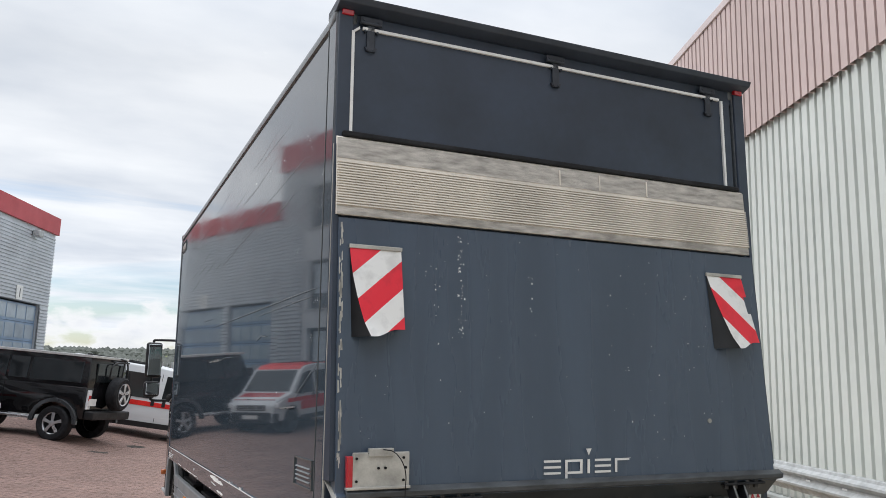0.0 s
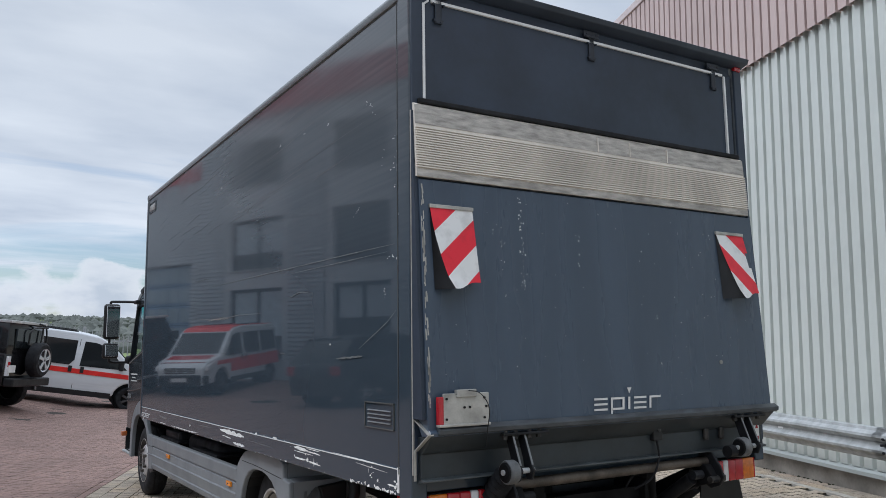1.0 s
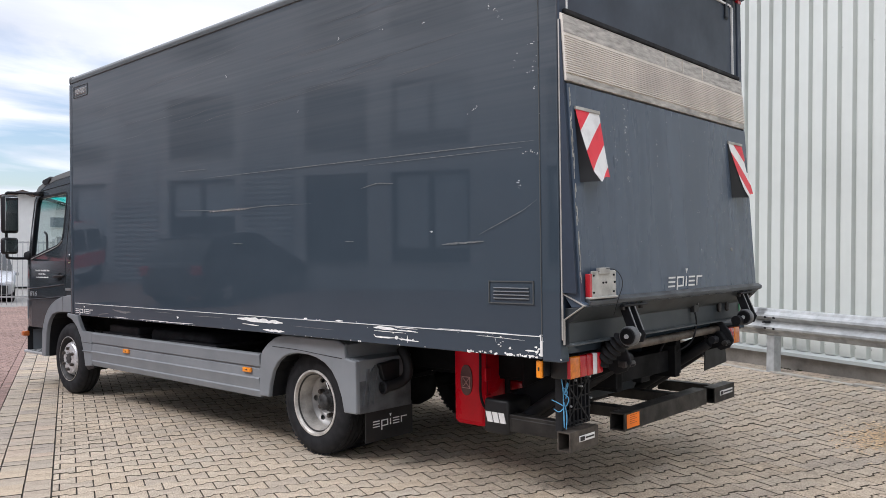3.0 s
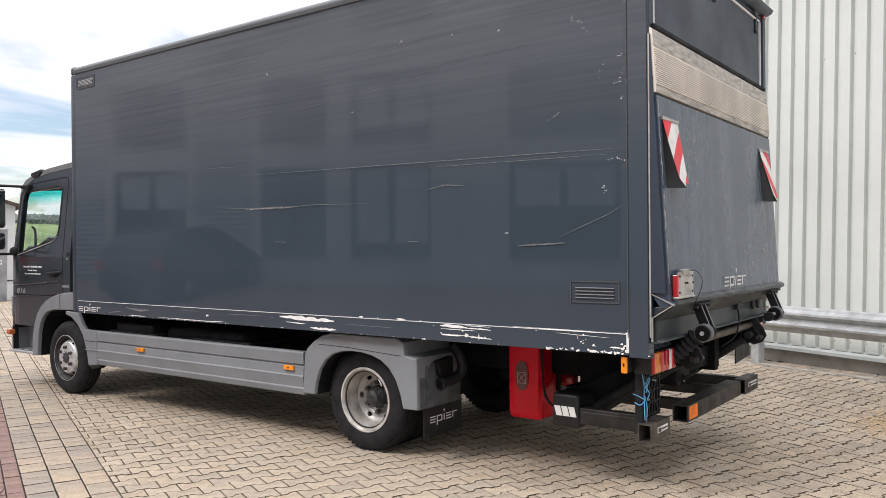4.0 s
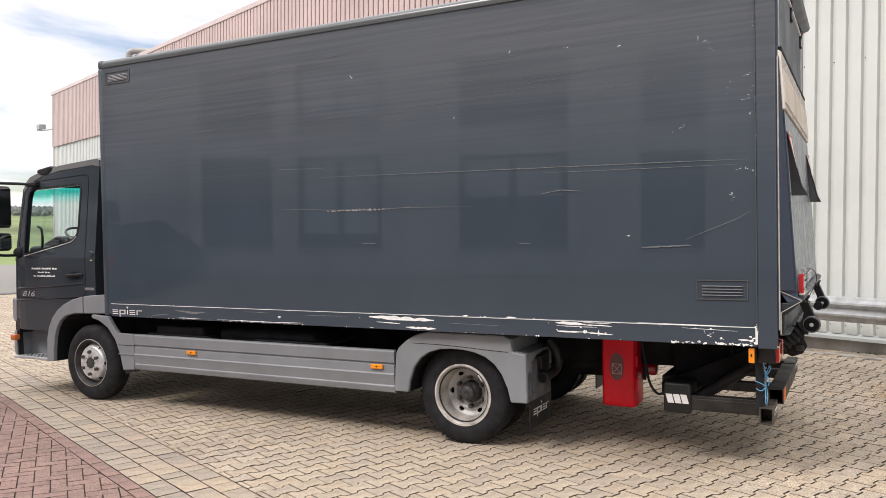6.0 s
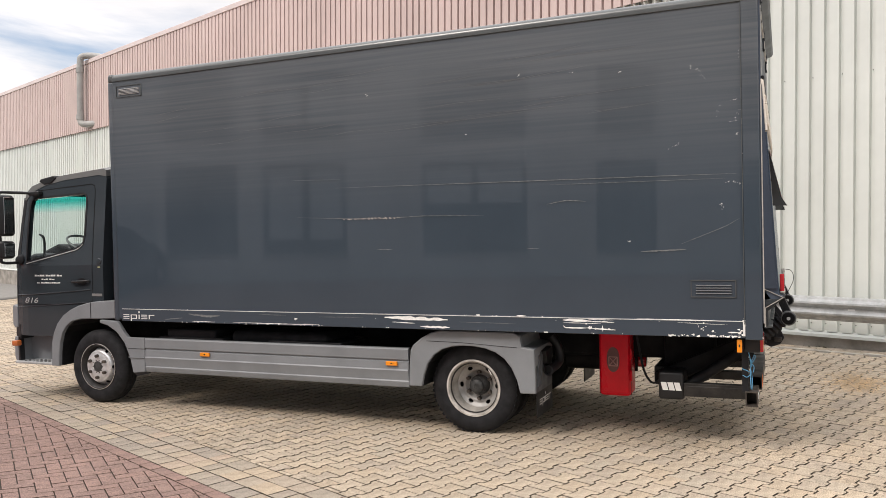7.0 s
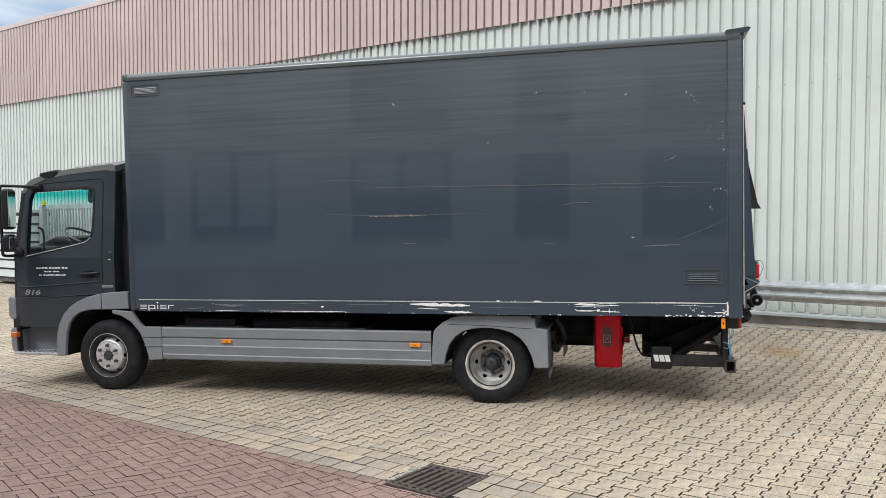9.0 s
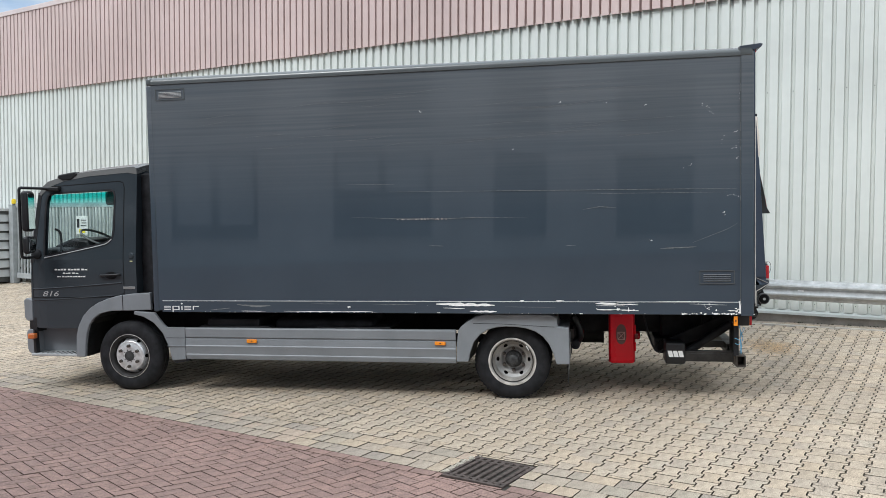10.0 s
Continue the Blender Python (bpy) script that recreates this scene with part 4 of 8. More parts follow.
part("cable", tube([(0.205, -0.89, 1.375), (0.245, -0.93, 1.37), (0.285, -0.95, 1.30), (0.30, -0.90, 1.20), (0.31, -0.87, 1.12)], 0.0022, 6), rubber, lp)

# folded foot of the platform and the skirt plate under it
foot_paint = plain("foot_paint", (0.026, 0.034, 0.040), 0.4, 0.0, 0.25, 3)
foot = part("platform_foot", prism([(-0.742, 1.168), (-0.868, 1.176), (-0.79, 1.10), (-0.772, 1.09), (-0.772, 0.975), (-0.742, 0.965)], "x", 0.02, 2.40, 0.004), foot_paint, lift, "dark folded lower edge")
bm = bmesh.new()
for a, b in (((-0.746, 1.245), (-0.872, 1.185)), ((-0.872, 1.185), (-0.746, 1.105))):
    d = (Vector(b) - Vector(a)).normalized() * 0.0026
    n = Vector((-d.y, d.x)) * 0.8
    sheet([(0.0, a[0] + n.x, a[1] + n.y), (0.0, b[0] + n.x, b[1] + n.y), (0.0, b[0] - n.x, b[1] - n.y), (0.0, a[0] - n.x, a[1] - n.y)], 0.03, (1, 0, 0), bm)
part("end_rim", bm, alu_bare, lift, "white worn rim of the hollow end")
part("left_edge", box(-0.004, 0.006, -0.757, -0.749, 0.975, 1.11), alu_bare, lift)

part("foot_flange", prism([(-0.772, 0.984), (-0.800, 0.978), (-0.800, 0.970), (-0.742, 0.962)], "x", 0.02, 2.40, 0.002), plain("flange_grey", (0.070, 0.082, 0.088), 0.4, 0.1, 0.3, 6), foot, "lighter folded flange")
roller_grey = plain("roller_grey", (0.13, 0.135, 0.14), 0.6, 0.0, 0.25, 20)
bright_rod = plain("bright_rod", (0.16, 0.155, 0.15), 0.35, 0.6, 0.3, 20)
pin_steel = plain("pin_steel", (0.055, 0.052, 0.050), 0.45, 0.3, 0.4, 20)
# hanging brackets with their rollers
for x in (0.43, 2.06):
    arm = part("lift_bracket", prism([(-0.815, 1.165), (-0.870, 1.165), (-0.925, 1.03), (-0.945, 1.0), (-0.925, 0.955), (-0.885, 0.955), (-0.872, 1.0), (-0.86, 1.05)], "x", x + 0.026, x + 0.037, 0.003), dark_steel, truck, "dark steel lift bracket with roller")
    part("arm_plate", prism([(-0.815, 1.165), (-0.870, 1.165), (-0.925, 1.03), (-0.945, 1.0), (-0.925, 0.955), (-0.885, 0.955), (-0.872, 1.0), (-0.86, 1.05)], "x", x + 0.095, x + 0.106, 0.003), dark_steel, arm)
    # lighter strips paint the lit front edges of the plates
    for dx in (0.0265, 0.0955):
        part("plate_edge", prism([(-0.872, 1.162), (-0.875, 1.162), (-0.931, 1.025), (-0.928, 1.025)], "x", x + dx, x + dx + 0.010), plain("lit_edge", (0.20, 0.21, 0.215), 0.4, 0.3) if x < 1 and dx < 0.05 else bpy.data.materials["lit_edge"], arm)
    part("arm_bracket", box(x - 0.03, x + 0.24, -0.885, -0.80, 1.158, 1.170, 0.003), dark_steel, arm)
    part("roller", lathe([(0.018, -0.03), (0.051, -0.028), (0.055, -0.02), (0.055, 0.018), (0.049, 0.028), (0.02, 0.03)], pose(x - 0.012, -0.905, 0.997), 28), roller_grey, arm, "worn grey roller", smooth=40)
    part("roller_face", lathe([(0.012, -0.036), (0.040, -0.036), (0.046, -0.0295), (0.046, -0.028), (0.012, -0.028)], pose(x - 0.012, -0.905, 0.997), 24), chassis_black, arm)
    part("axle_bolt", rod((x - 0.056, -0.905, 0.997), (x + 0.125, -0.905, 0.997), 0.013, 10), galvanised, arm)
    if x > 1:
        for dx in (-0.19, -0.06):
            part("slot_plate", box(x + dx, x + dx + 0.035, -0.800, -0.775, 1.035, 1.105, 0.012, 3), pin_steel, arm)
    for dx in (0.0, 0.06, 0.14, 0.2):
        part("bolt", rod((x - 0.005 + dx, -0.86, 1.140), (x - 0.005 + dx, -0.86, 1.18), 0.014, 6), pin_steel, arm)
# tilt rams with bellows, links and swing arms
for x, sx in ((0.43, 1), (1.99, -1)):
    ram = part("tilt_ram", rod((x, -0.60, 0.745), (x, -0.16, 0.44), 0.040, 16), dark_steel, truck, "dark hydraulic tilt ram with bellows", smooth=40)
    if sx > 0:
        part("ram_bellows", lathe([(0.036, 0)] + [(0.056 if i % 2 else 0.040, 0.018 * i) for i in range(1, 12)] + [(0.034, 0.216)], pose(x, -0.70, 0.835, 0, -42, -90), 22), rubber, ram, "black rubber bellows", smooth=30)
    part("ram_rod", rod((x, -0.715, 0.845), (x, -0.595, 0.742), 0.017, 12), bright_rod, ram, "bright piston rod")
    part("ram_eye", rod((x - 0.035, -0.875, 0.975), (x + 0.05, -0.875, 0.975), 0.034, 16), dark_steel, ram)
    xa = x + sx * 0.085
    swing = part("swing_arm", prism([(-0.86, 0.815), (-0.80, 0.905), (-0.72, 0.90), (0.10, 0.53), (0.10, 0.43), (0.02, 0.42), (-0.70, 0.765)], "x", min(xa, xa + sx * 0.05), max(xa, xa + sx * 0.05), 0.008), chassis_black, truck, "black steel swing arm of the lift")
    part("link_plate", prism([(-0.845, 0.79), (-0.875, 0.84), (-0.85, 0.90), (-0.80, 0.965), (-0.70, 0.965), (-0.67, 0.90), (-0.71, 0.80), (-0.78, 0.765)], "x", xa - 0.012 - sx * 0.02, xa + 0.004 - sx * 0.02, 0.006), dark_steel, swing, "rounded link plate with pins")
    for y, z, r in ((-0.835, 0.825, 0.019), (-0.75, 0.91, 0.018), (-0.70, 0.86, 0.012)):
        part("link_pin", rod((xa - sx * 0.045, y, z), (xa + sx * 0.06, y, z), r, 14), pin_steel, swing, "worn steel pin")
    part("pin_lock", box(min(xa - sx * 0.055, xa - sx * 0.042), max(xa - sx * 0.055, xa - sx * 0.042), -0.855, -0.80, 0.812, 0.848, 0.012, 2), pin_steel, swing)
    low = part("lift_ram", rod((xa + sx * 0.10, -0.74, 0.825), (xa + sx * 0.10, -0.16, 0.44), 0.036, 16), dark_steel, truck, "black lift ram", smooth=40)
    part("ram_eye", rod((xa + sx * 0.06, -0.775, 0.848), (xa + sx * 0.13, -0.775, 0.848), 0.026, 14), dark_steel, low)
part("cross_tube", rod((0.50, -0.752, 0.910), (1.93, -0.752, 0.914), 0.026, 20), plain("worn_tube", (0.105, 0.088, 0.072), 0.5, 0.3, 0.4, 8, 0.2), truck, "worn brown steel torsion tube", smooth=40)
sw_ = part("lift_switch", box(1.46, 1.53, -0.80, -0.76, 1.06, 1.15, 0.005), black_plastic, truck)
part("switch_knob", rod((1.495, -0.812, 1.12), (1.495, -0.80, 1.12), 0.012, 10), pin_steel, sw_)
part("switch_cable", tube([(1.49, -0.79, 1.06), (1.50, -0.80, 0.98), (1.47, -0.78, 0.86), (1.40, -0.70, 0.80)], 0.006, 6), rubber, truck)
for k in range(3):
    part("hose", tube([(1.50 + 0.06 * k, -0.44, 0.62), (1.47 + 0.09 * k, -0.52, 0.74 - 0.02 * k), (1.56 + 0.05 * k, -0.55, 0.87 - 0.05 * k), (1.68 - 0.02 * k, -0.50, 0.79 + 0.02 * k), (1.72 + 0.05 * k, -0.42, 0.66), (1.60, -0.36, 0.56)], 0.008 - 0.001 * k, 8), rubber, truck)
valve = part("valve_block", box(1.44, 1.56, -0.42, -0.32, 0.56, 0.66, 0.008), dark_steel, truck, "small black valve block with hose fittings")
for dx in (0.02, 0.055, 0.09):
    part("fitting", rod((1.44 + dx, -0.43, 0.63), (1.44 + dx, -0.47, 0.655), 0.011, 6), pin_steel, valve)

# crossmember of the lift and its brackets
cm = part("lift_crossmember", box(0.62, 2.15, -0.12, 0.12, 0.42, 0.56, 0.01), dark_steel, truck, "black crossmember of the tail lift")
part("crossmember_plate", prism([(0.75, 0.52), (0.75, 0.80), (0.95, 0.86), (1.50, 0.86), (1.60, 0.80), (1.60, 0.66), (1.46, 0.52)], "y", -0.35, -0.33), foot_paint, cm)
part("plate_hole", prism([(1.24, 0.72), (1.30, 0.765), (1.40, 0.765), (1.435, 0.72), (1.40, 0.675), (1.30, 0.675)], "y", -0.354, -0.348), chassis_black, cm)
part("plate_hole", rod((1.495, -0.354, 0.72), (1.495, -0.348, 0.72), 0.042, 16), chassis_black, cm)
part("release_knob", rod((1.165, -0.40, 0.684), (1.21, -0.36, 0.684), 0.017, 12), lamp_red, cm, "small red knob")

tank = part("hydraulic_unit", box(0.68, 1.12, -0.36, 0.05, 0.56, 0.85, 0.03, 2), chassis_black, truck, "black hydraulic unit of the lift")
res = part("oil_reservoir", lathe([(0.02, -0.085), (0.045, -0.083), (0.055, -0.07), (0.055, 0.07), (0.045, 0.083), (0.02, 0.085)], pose(1.015, 0.325, 0.535, 0, 0, 90), 20), lamp_red, truck, "small red oil reservoir under the chassis", smooth=40)
part("reservoir_strap", box(0.99, 1.04, 0.27, 0.30, 0.60, 0.66), chassis_black, res)
part("unit_cap", rod((0.80, -0.1, 0.85), (0.80, -0.1, 0.885), 0.035, 14), dark_steel, tank)
part("unit_hose", tube([(0.70, -0.30, 0.62), (0.62, -0.36, 0.58), (0.60, -0.42, 0.66), (0.66, -0.46, 0.78)], 0.014, 8), rubber, tank)
part("frame_rail", box(0.79, 0.86, -0.60, 1.2, 0.62, 0.87, 0.006), chassis_black, truck, "black chassis rail")
part("frame_rail", box(1.60, 1.67, -0.60, 1.2, 0.62, 0.87, 0.006), chassis_black, truck, "black chassis rail")

# -- rear lights and hanging lamp bracket
for side in (0, 1):
    sx = 1 if side == 0 else -1
    ox = 0.0 if side == 0 else W_BOX

    def span(a, b):
        return min(ox + sx * a, ox + sx * b), max(ox + sx * a, ox + sx * b)
    lamp = part("tail_lamp", box(*span(0.085, 0.425), -0.715, -0.60, 0.775, 0.905, 0.012, 3), black_plastic, truck, "tail lamp with amber, red and clear lenses", smooth=40)
    for a, b, mat, nm in ((0.088, 0.185, lens_amber, "turn_lens"), (0.185, 0.255, lamp_red, "brake_lens"), (0.255, 0.315, lamp_red, "fog_lens"), (0.315, 0.360, lamp_clear, "reverse_lens"), (0.360, 0.420, lamp_red, "reflector_lens")):
        part(nm, box(*span(a, b), -0.735, -0.705, 0.779, 0.901, 0.010, 3), mat, lamp, smooth=40)
    part("lens_rim", box(*span(0.080, 0.087), -0.733, -0.714, 0.782, 0.898, 0.003), lamp_red, lamp)
    part("lamp_arm", box(*span(0.10, 0.16), -0.66, -0.60, 0.86, 0.93, 0.004), dark_steel, lamp)
    mk = part("side_marker", box(*span(0.012, 0.034), -0.594, -0.558, 0.782, 0.878, 0.006), amber, truck, "amber side marker lamp")
    part("marker_dot", box(*span(0.009, 0.014), -0.581, -0.571, 0.822, 0.842, 0.002), black_plastic, mk)
    part("marker_mount", box(*span(0.034, 0.09), -0.60, -0.565, 0.79, 0.90, 0.004), dark_steel, mk)
bracket = part("lamp_bracket", box(0.16, 0.48, -0.605, -0.595, 0.478, 0.765, 0.003), dark_steel, truck, "black perforated lamp bracket")
part("bracket_flange", box(0.155, 0.168, -0.628, -0.582, 0.47, 0.88, 0.003), dark_steel, bracket)
for i in range(7):
    xx = 0.20 + 0.04 * i
    part("bracket_rib", box(xx, xx + 0.010, -0.620, -0.605, 0.49, 0.755), dark_steel, bracket)
for i in range(4):
    part("bracket_rib", box(0.17, 0.47, -0.618, -0.605, 0.50 + 0.07 * i, 0.508 + 0.07 * i), dark_steel, bracket)
for a, b in ((0.19, 0.44), (0.44, 0.19)):
    part("bracket_brace", sheet([(a, -0.622, 0.49), (a + 0.015, -0.622, 0.49), (b + 0.015, -0.622, 0.755), (b, -0.622, 0.755)], 0.01, (0, 1, 0)), dark_steel, bracket)
for x, z in ((0.30, 0.74), (0.36, 0.70), (0.46, 0.62), (0.25, 0.60), (0.45, 0.745)):
    part("bracket_rivet", rod((x, -0.63, z), (x, -0.60, z), 0.006, 8), galvanised, bracket)
blue = plain("blue_twine", (0.12, 0.38, 0.62), 0.8, 0.0, 0.2, 30)
tw = part("twine", tube([(0.150, -0.62, 0.80), (0.143, -0.645, 0.72), (0.152, -0.64, 0.64), (0.15, -0.645, 0.50)], 0.0032, 6), blue, truck, "knotted blue twine")
for pts in (((0.145, -0.645, 0.68), (0.14, -0.68, 0.73), (0.15, -0.67, 0.76), (0.15, -0.645, 0.68)), ((0.145, -0.645, 0.62), (0.13, -0.61, 0.64), (0.12, -0.585, 0.65)), ((0.15, -0.645, 0.61), (0.14, -0.62, 0.58), (0.13, -0.59, 0.60)), ((0.15, -0.645, 0.64), (0.165, -0.655, 0.57), (0.16, -0.65, 0.49)), ((0.15, -0.645, 0.69), (0.17, -0.67, 0.66), (0.15, -0.66, 0.62)), ((0.15, -0.64, 0.72), (0.18, -0.65, 0.70), (0.16, -0.65, 0.66))):
    part("strand", tube(pts, 0.003, 6), blue, tw)

# -- underrun guard: two short ends on the lift frame and the middle bar
WEAR = plain("worn_black_steel", (0.030, 0.028, 0.026), 0.5, 0.2, 0.4, 9, 0.2)
TAN = plain("scuffed_tube_end", (0.085, 0.072, 0.060), 0.6, 0.2, 0.35, 12, 0.2)


def hollow_bar(x0, x1, y0, y1, z0, z1, mat, name, parent, label="", wall=0.008):
    bm = bmesh.new()
    box(x0, x1, y0, y1, z1 - wall, z1, bm=bm); box(x0, x1, y0, y1, z0, z0 + wall, bm=bm)
    box(x0, x1, y0, y0 + wall, z0 + wall, z1 - wall, bm=bm); box(x0, x1, y1 - wall, y1, z0 + wall, z1 - wall, bm=bm)
    box((x0 + x1) / 2 - 0.004, (x0 + x1) / 2 + 0.004, y0 + wall, y1 - wall, z0 + wall, z1 - wall, bm=bm)
    return part(name, bm, mat, parent, label)


guard = hollow_bar(0.70, 1.84, -0.705, -0.605, 0.392, 0.498, WEAR, "underrun_bar", truck, "black underrun bar with orange sticker")
part("sticker", box(0.725, 0.875, -0.7075, -0.704, 0.405, 0.488), plain("orange_sticker", (0.92, 0.20, 0.006), 0.4), guard, "orange warning sticker")
bm = bmesh.new()
for i in range(5):
    box(0.76, 0.84 - 0.02 * (i % 2), -0.709, -0.707, 0.478 - i * 0.012, 0.481 - i * 0.012, bm=bm)
part("sticker_lines", bm, plain("sticker_ink", (0.35, 0.08, 0.01), 0.5), guard)
for x in (0.86, 1.50):
    part("guard_strut", box(x, x + 0.08, -0.61, 0.0, 0.43, 0.50, 0.006), WEAR, guard)
for x0, x1, nm in ((0.138, 0.425, "left"), (2.01, 2.36, "right")):
    e = hollow_bar(x0, x1, -0.690, -0.605, 0.368, 0.478, TAN if nm == "left" else WEAR, "underrun_end", truck, "scuffed end of the underrun guard")
    part("end_arm", box(x0 + 0.16, x0 + 0.23, -0.61, -0.16, 0.395, 0.470, 0.006), WEAR, e)
    pl = part("type_plate", box(x0 + 0.09, x1 - 0.04, -0.693, -0.689, 0.412, 0.446, 0.003), white_paint, e, "small black and white plate")
    part("plate_field", box(x0 + 0.096, x0 + 0.14, -0.6945, -0.6925, 0.417, 0.441), black_plastic, pl)
    part("plate_bar", box(x0 + 0.15, x1 - 0.048, -0.6945, -0.6925, 0.425, 0.434), black_plastic, pl)

# -- lift pump box and bar along the side, tool box in red
pump = part("pump_box", box(0.285, 0.60, -0.151, 0.04, 0.356, 0.572, 0.022, 3), black_plastic, truck, "black pump box with white mark", smooth=40)
bm = bmesh.new()
for i in range(3):
    a = 0.010 - i * 0.050
    prism([(a - 0.046, 0.430), (a - 0.004, 0.430), (a + 0.012, 0.492), (a - 0.030, 0.492)], "x", 0.281, 0.287, bm=bm)
part("pump_mark", bm, white_paint, pump, "white slanted mark")
part("side_bar", box(0.30, 0.37, -0.62, -0.145, 0.385, 0.49, 0.006), WEAR, truck, "black steel tube beside the lift")
part("pump_conduit", tube([(0.40, 0.03, 0.50), (0.42, 0.10, 0.44), (0.40, 0.16, 0.52), (0.45, 0.20, 0.66), (0.5, 0.24, 0.84)], 0.009, 8), rubber, truck)
tool = part("extinguisher_box", box(0.62, 0.88, 0.316, 0.580, 0.288, 0.90, 0.035, 3), red_plastic, truck, "red plastic extinguisher box", smooth=40)
part("box_lid", box(0.612, 0.65, 0.324, 0.572, 0.31, 0.89, 0.02, 3), red_plastic, tool, smooth=40)
win = bmesh.new()
pts = [(0.455 + 0.052 * math.cos(a), 0.60 + 0.105 * math.copysign(abs(math.sin(a)) ** 0.75, math.sin(a))) for a in [i * math.pi / 14 for i in range(28)]]
prism(pts, "x", 0.604, 0.616, bm=win)
wn_ob = part("box_window", win, plain("smoked_window", (0.10, 0.03, 0.03), 0.2, coat=0.4), tool, "smoked oval window")
bm = bmesh.new()
for a, b, c, d in ((0.418, 0.492, 0.620, 0.625), (0.418, 0.492, 0.545, 0.550), (0.418, 0.423, 0.550, 0.620), (0.487, 0.492, 0.550, 0.620)):
    box(0.600, 0.605, a, b, c, d, bm=bm)
sheet([(0.601, 0.425, 0.555), (0.601, 0.431, 0.555), (0.601, 0.486, 0.615), (0.601, 0.480, 0.615)], 0.003, (1, 0, 0), bm)
sheet([(0.601, 0.486, 0.555), (0.601, 0.480, 0.555), (0.601, 0.425, 0.615), (0.601, 0.431, 0.615)], 0.003, (1, 0, 0), bm)
part("window_symbol", bm, plain("symbol_pink", (0.55, 0.30, 0.28), 0.5), wn_ob)
for z in (0.42, 0.60):
    part("latch", box(0.635, 0.69, 0.304, 0.322, z, z + 0.09, 0.006), red_plastic, tool)
part("box_seam", box(0.655, 0.662, 0.3135, 0.5825, 0.30, 0.895, 0.0), plain("red_shadow_gap", (0.20, 0.006, 0.01), 0.5), tool)
part("box_strap", box(0.885, 0.90, 0.30, 0.55, 0.46, 0.90, 0.004), rubber, tool)
part("box_carrier", box(0.74, 0.86, 0.40, 0.55, 0.88, 0.93), dark_steel, tool)

# -- chassis
chassis = part("chassis", box(0.80, 0.87, -0.60, 6.9, 0.60, 0.82, 0.004), chassis_black, truck, "black ladder chassis")
part("frame_rail", box(1.58, 1.65, -0.60, 6.9, 0.60, 0.82, 0.004), chassis_black, chassis)
for y in (-0.5, 0.55, 1.5, 2.6, 3.7, 4.7, 5.8):
    part("frame_crossmember", box(0.87, 1.58, y - 0.05, y + 0.05, 0.64, 0.78), chassis_black, chassis)
for y in [Y_R + 0.3 + 0.45 * i for i in range(13)]:
    part("floor_bearer", box(0.68, W_BOX - 0.68, y - 0.03, y + 0.03, 0.82, Z_B + 0.022), chassis_black, chassis)
for y in (1.55, 5.77):
    part("axle", rod((0.34, y, 0.385), (2.11, y, 0.385), 0.06, 16), chassis_black, chassis)
    for x in (0.80, 1.64):
        part("leaf_spring", prism([(y - 0.6, 0.60), (y, 0.47), (y + 0.6, 0.60), (y + 0.6, 0.575), (y, 0.43), (y - 0.6, 0.575)], "x", x - 0.035, x + 0.035), chassis_black, chassis)
part("differential", lathe([(0.05, -0.2), (0.15, -0.1), (0.17, 0), (0.15, 0.1), (0.05, 0.2)], pose(1.22, 1.55, 0.385), 20), chassis_black, chassis, smooth=50)
part("prop_shaft", rod((1.22, 1.7, 0.42), (1.22, 5.0, 0.6), 0.045, 12), chassis_black, chassis)
part("fuel_tank", box(0.20, 0.75, 3.0, 4.1, 0.40, 0.80, 0.06, 3), dark_steel, chassis, smooth=40)
part("battery_box", box(0.16, 0.70, 4.25, 4.85, 0.42, 0.80, 0.02), dark_steel, chassis)
part("air_tank", rod((0.55, 2.2, 0.52), (0.55, 2.85, 0.52), 0.13, 20), dark_steel, chassis, smooth=40)
part("air_tank", rod((1.32, 0.62, 0.50), (1.32, 1.02, 0.50), 0.11, 16), dark_steel, chassis, smooth=40)
part("silencer", rod((1.95, 3.2, 0.5), (1.95, 4.2, 0.5), 0.16, 18), dark_steel, chassis, smooth=40)
for x0, x1 in ((0.12, 0.75), (0.12, 0.60)):
    y = 4.62 if x1 > 0.7 else 3.3
    part("shelf_plate", box(x0, x1, y - 0.5, y + 0.3, 0.705, 0.725, 0.004), dark_steel, chassis)
part("engine", box(0.85, 1.6, 5.3, 6.6, 0.45, 1.05, 0.06), chassis_black, chassis)
part("lower_pipe", tube([(0.5, 5.1, 0.33), (0.5, 4.2, 0.31), (0.6, 3.6, 0.33)], 0.025, 8), dark_steel, chassis)

# -- wheels
tread = rubber


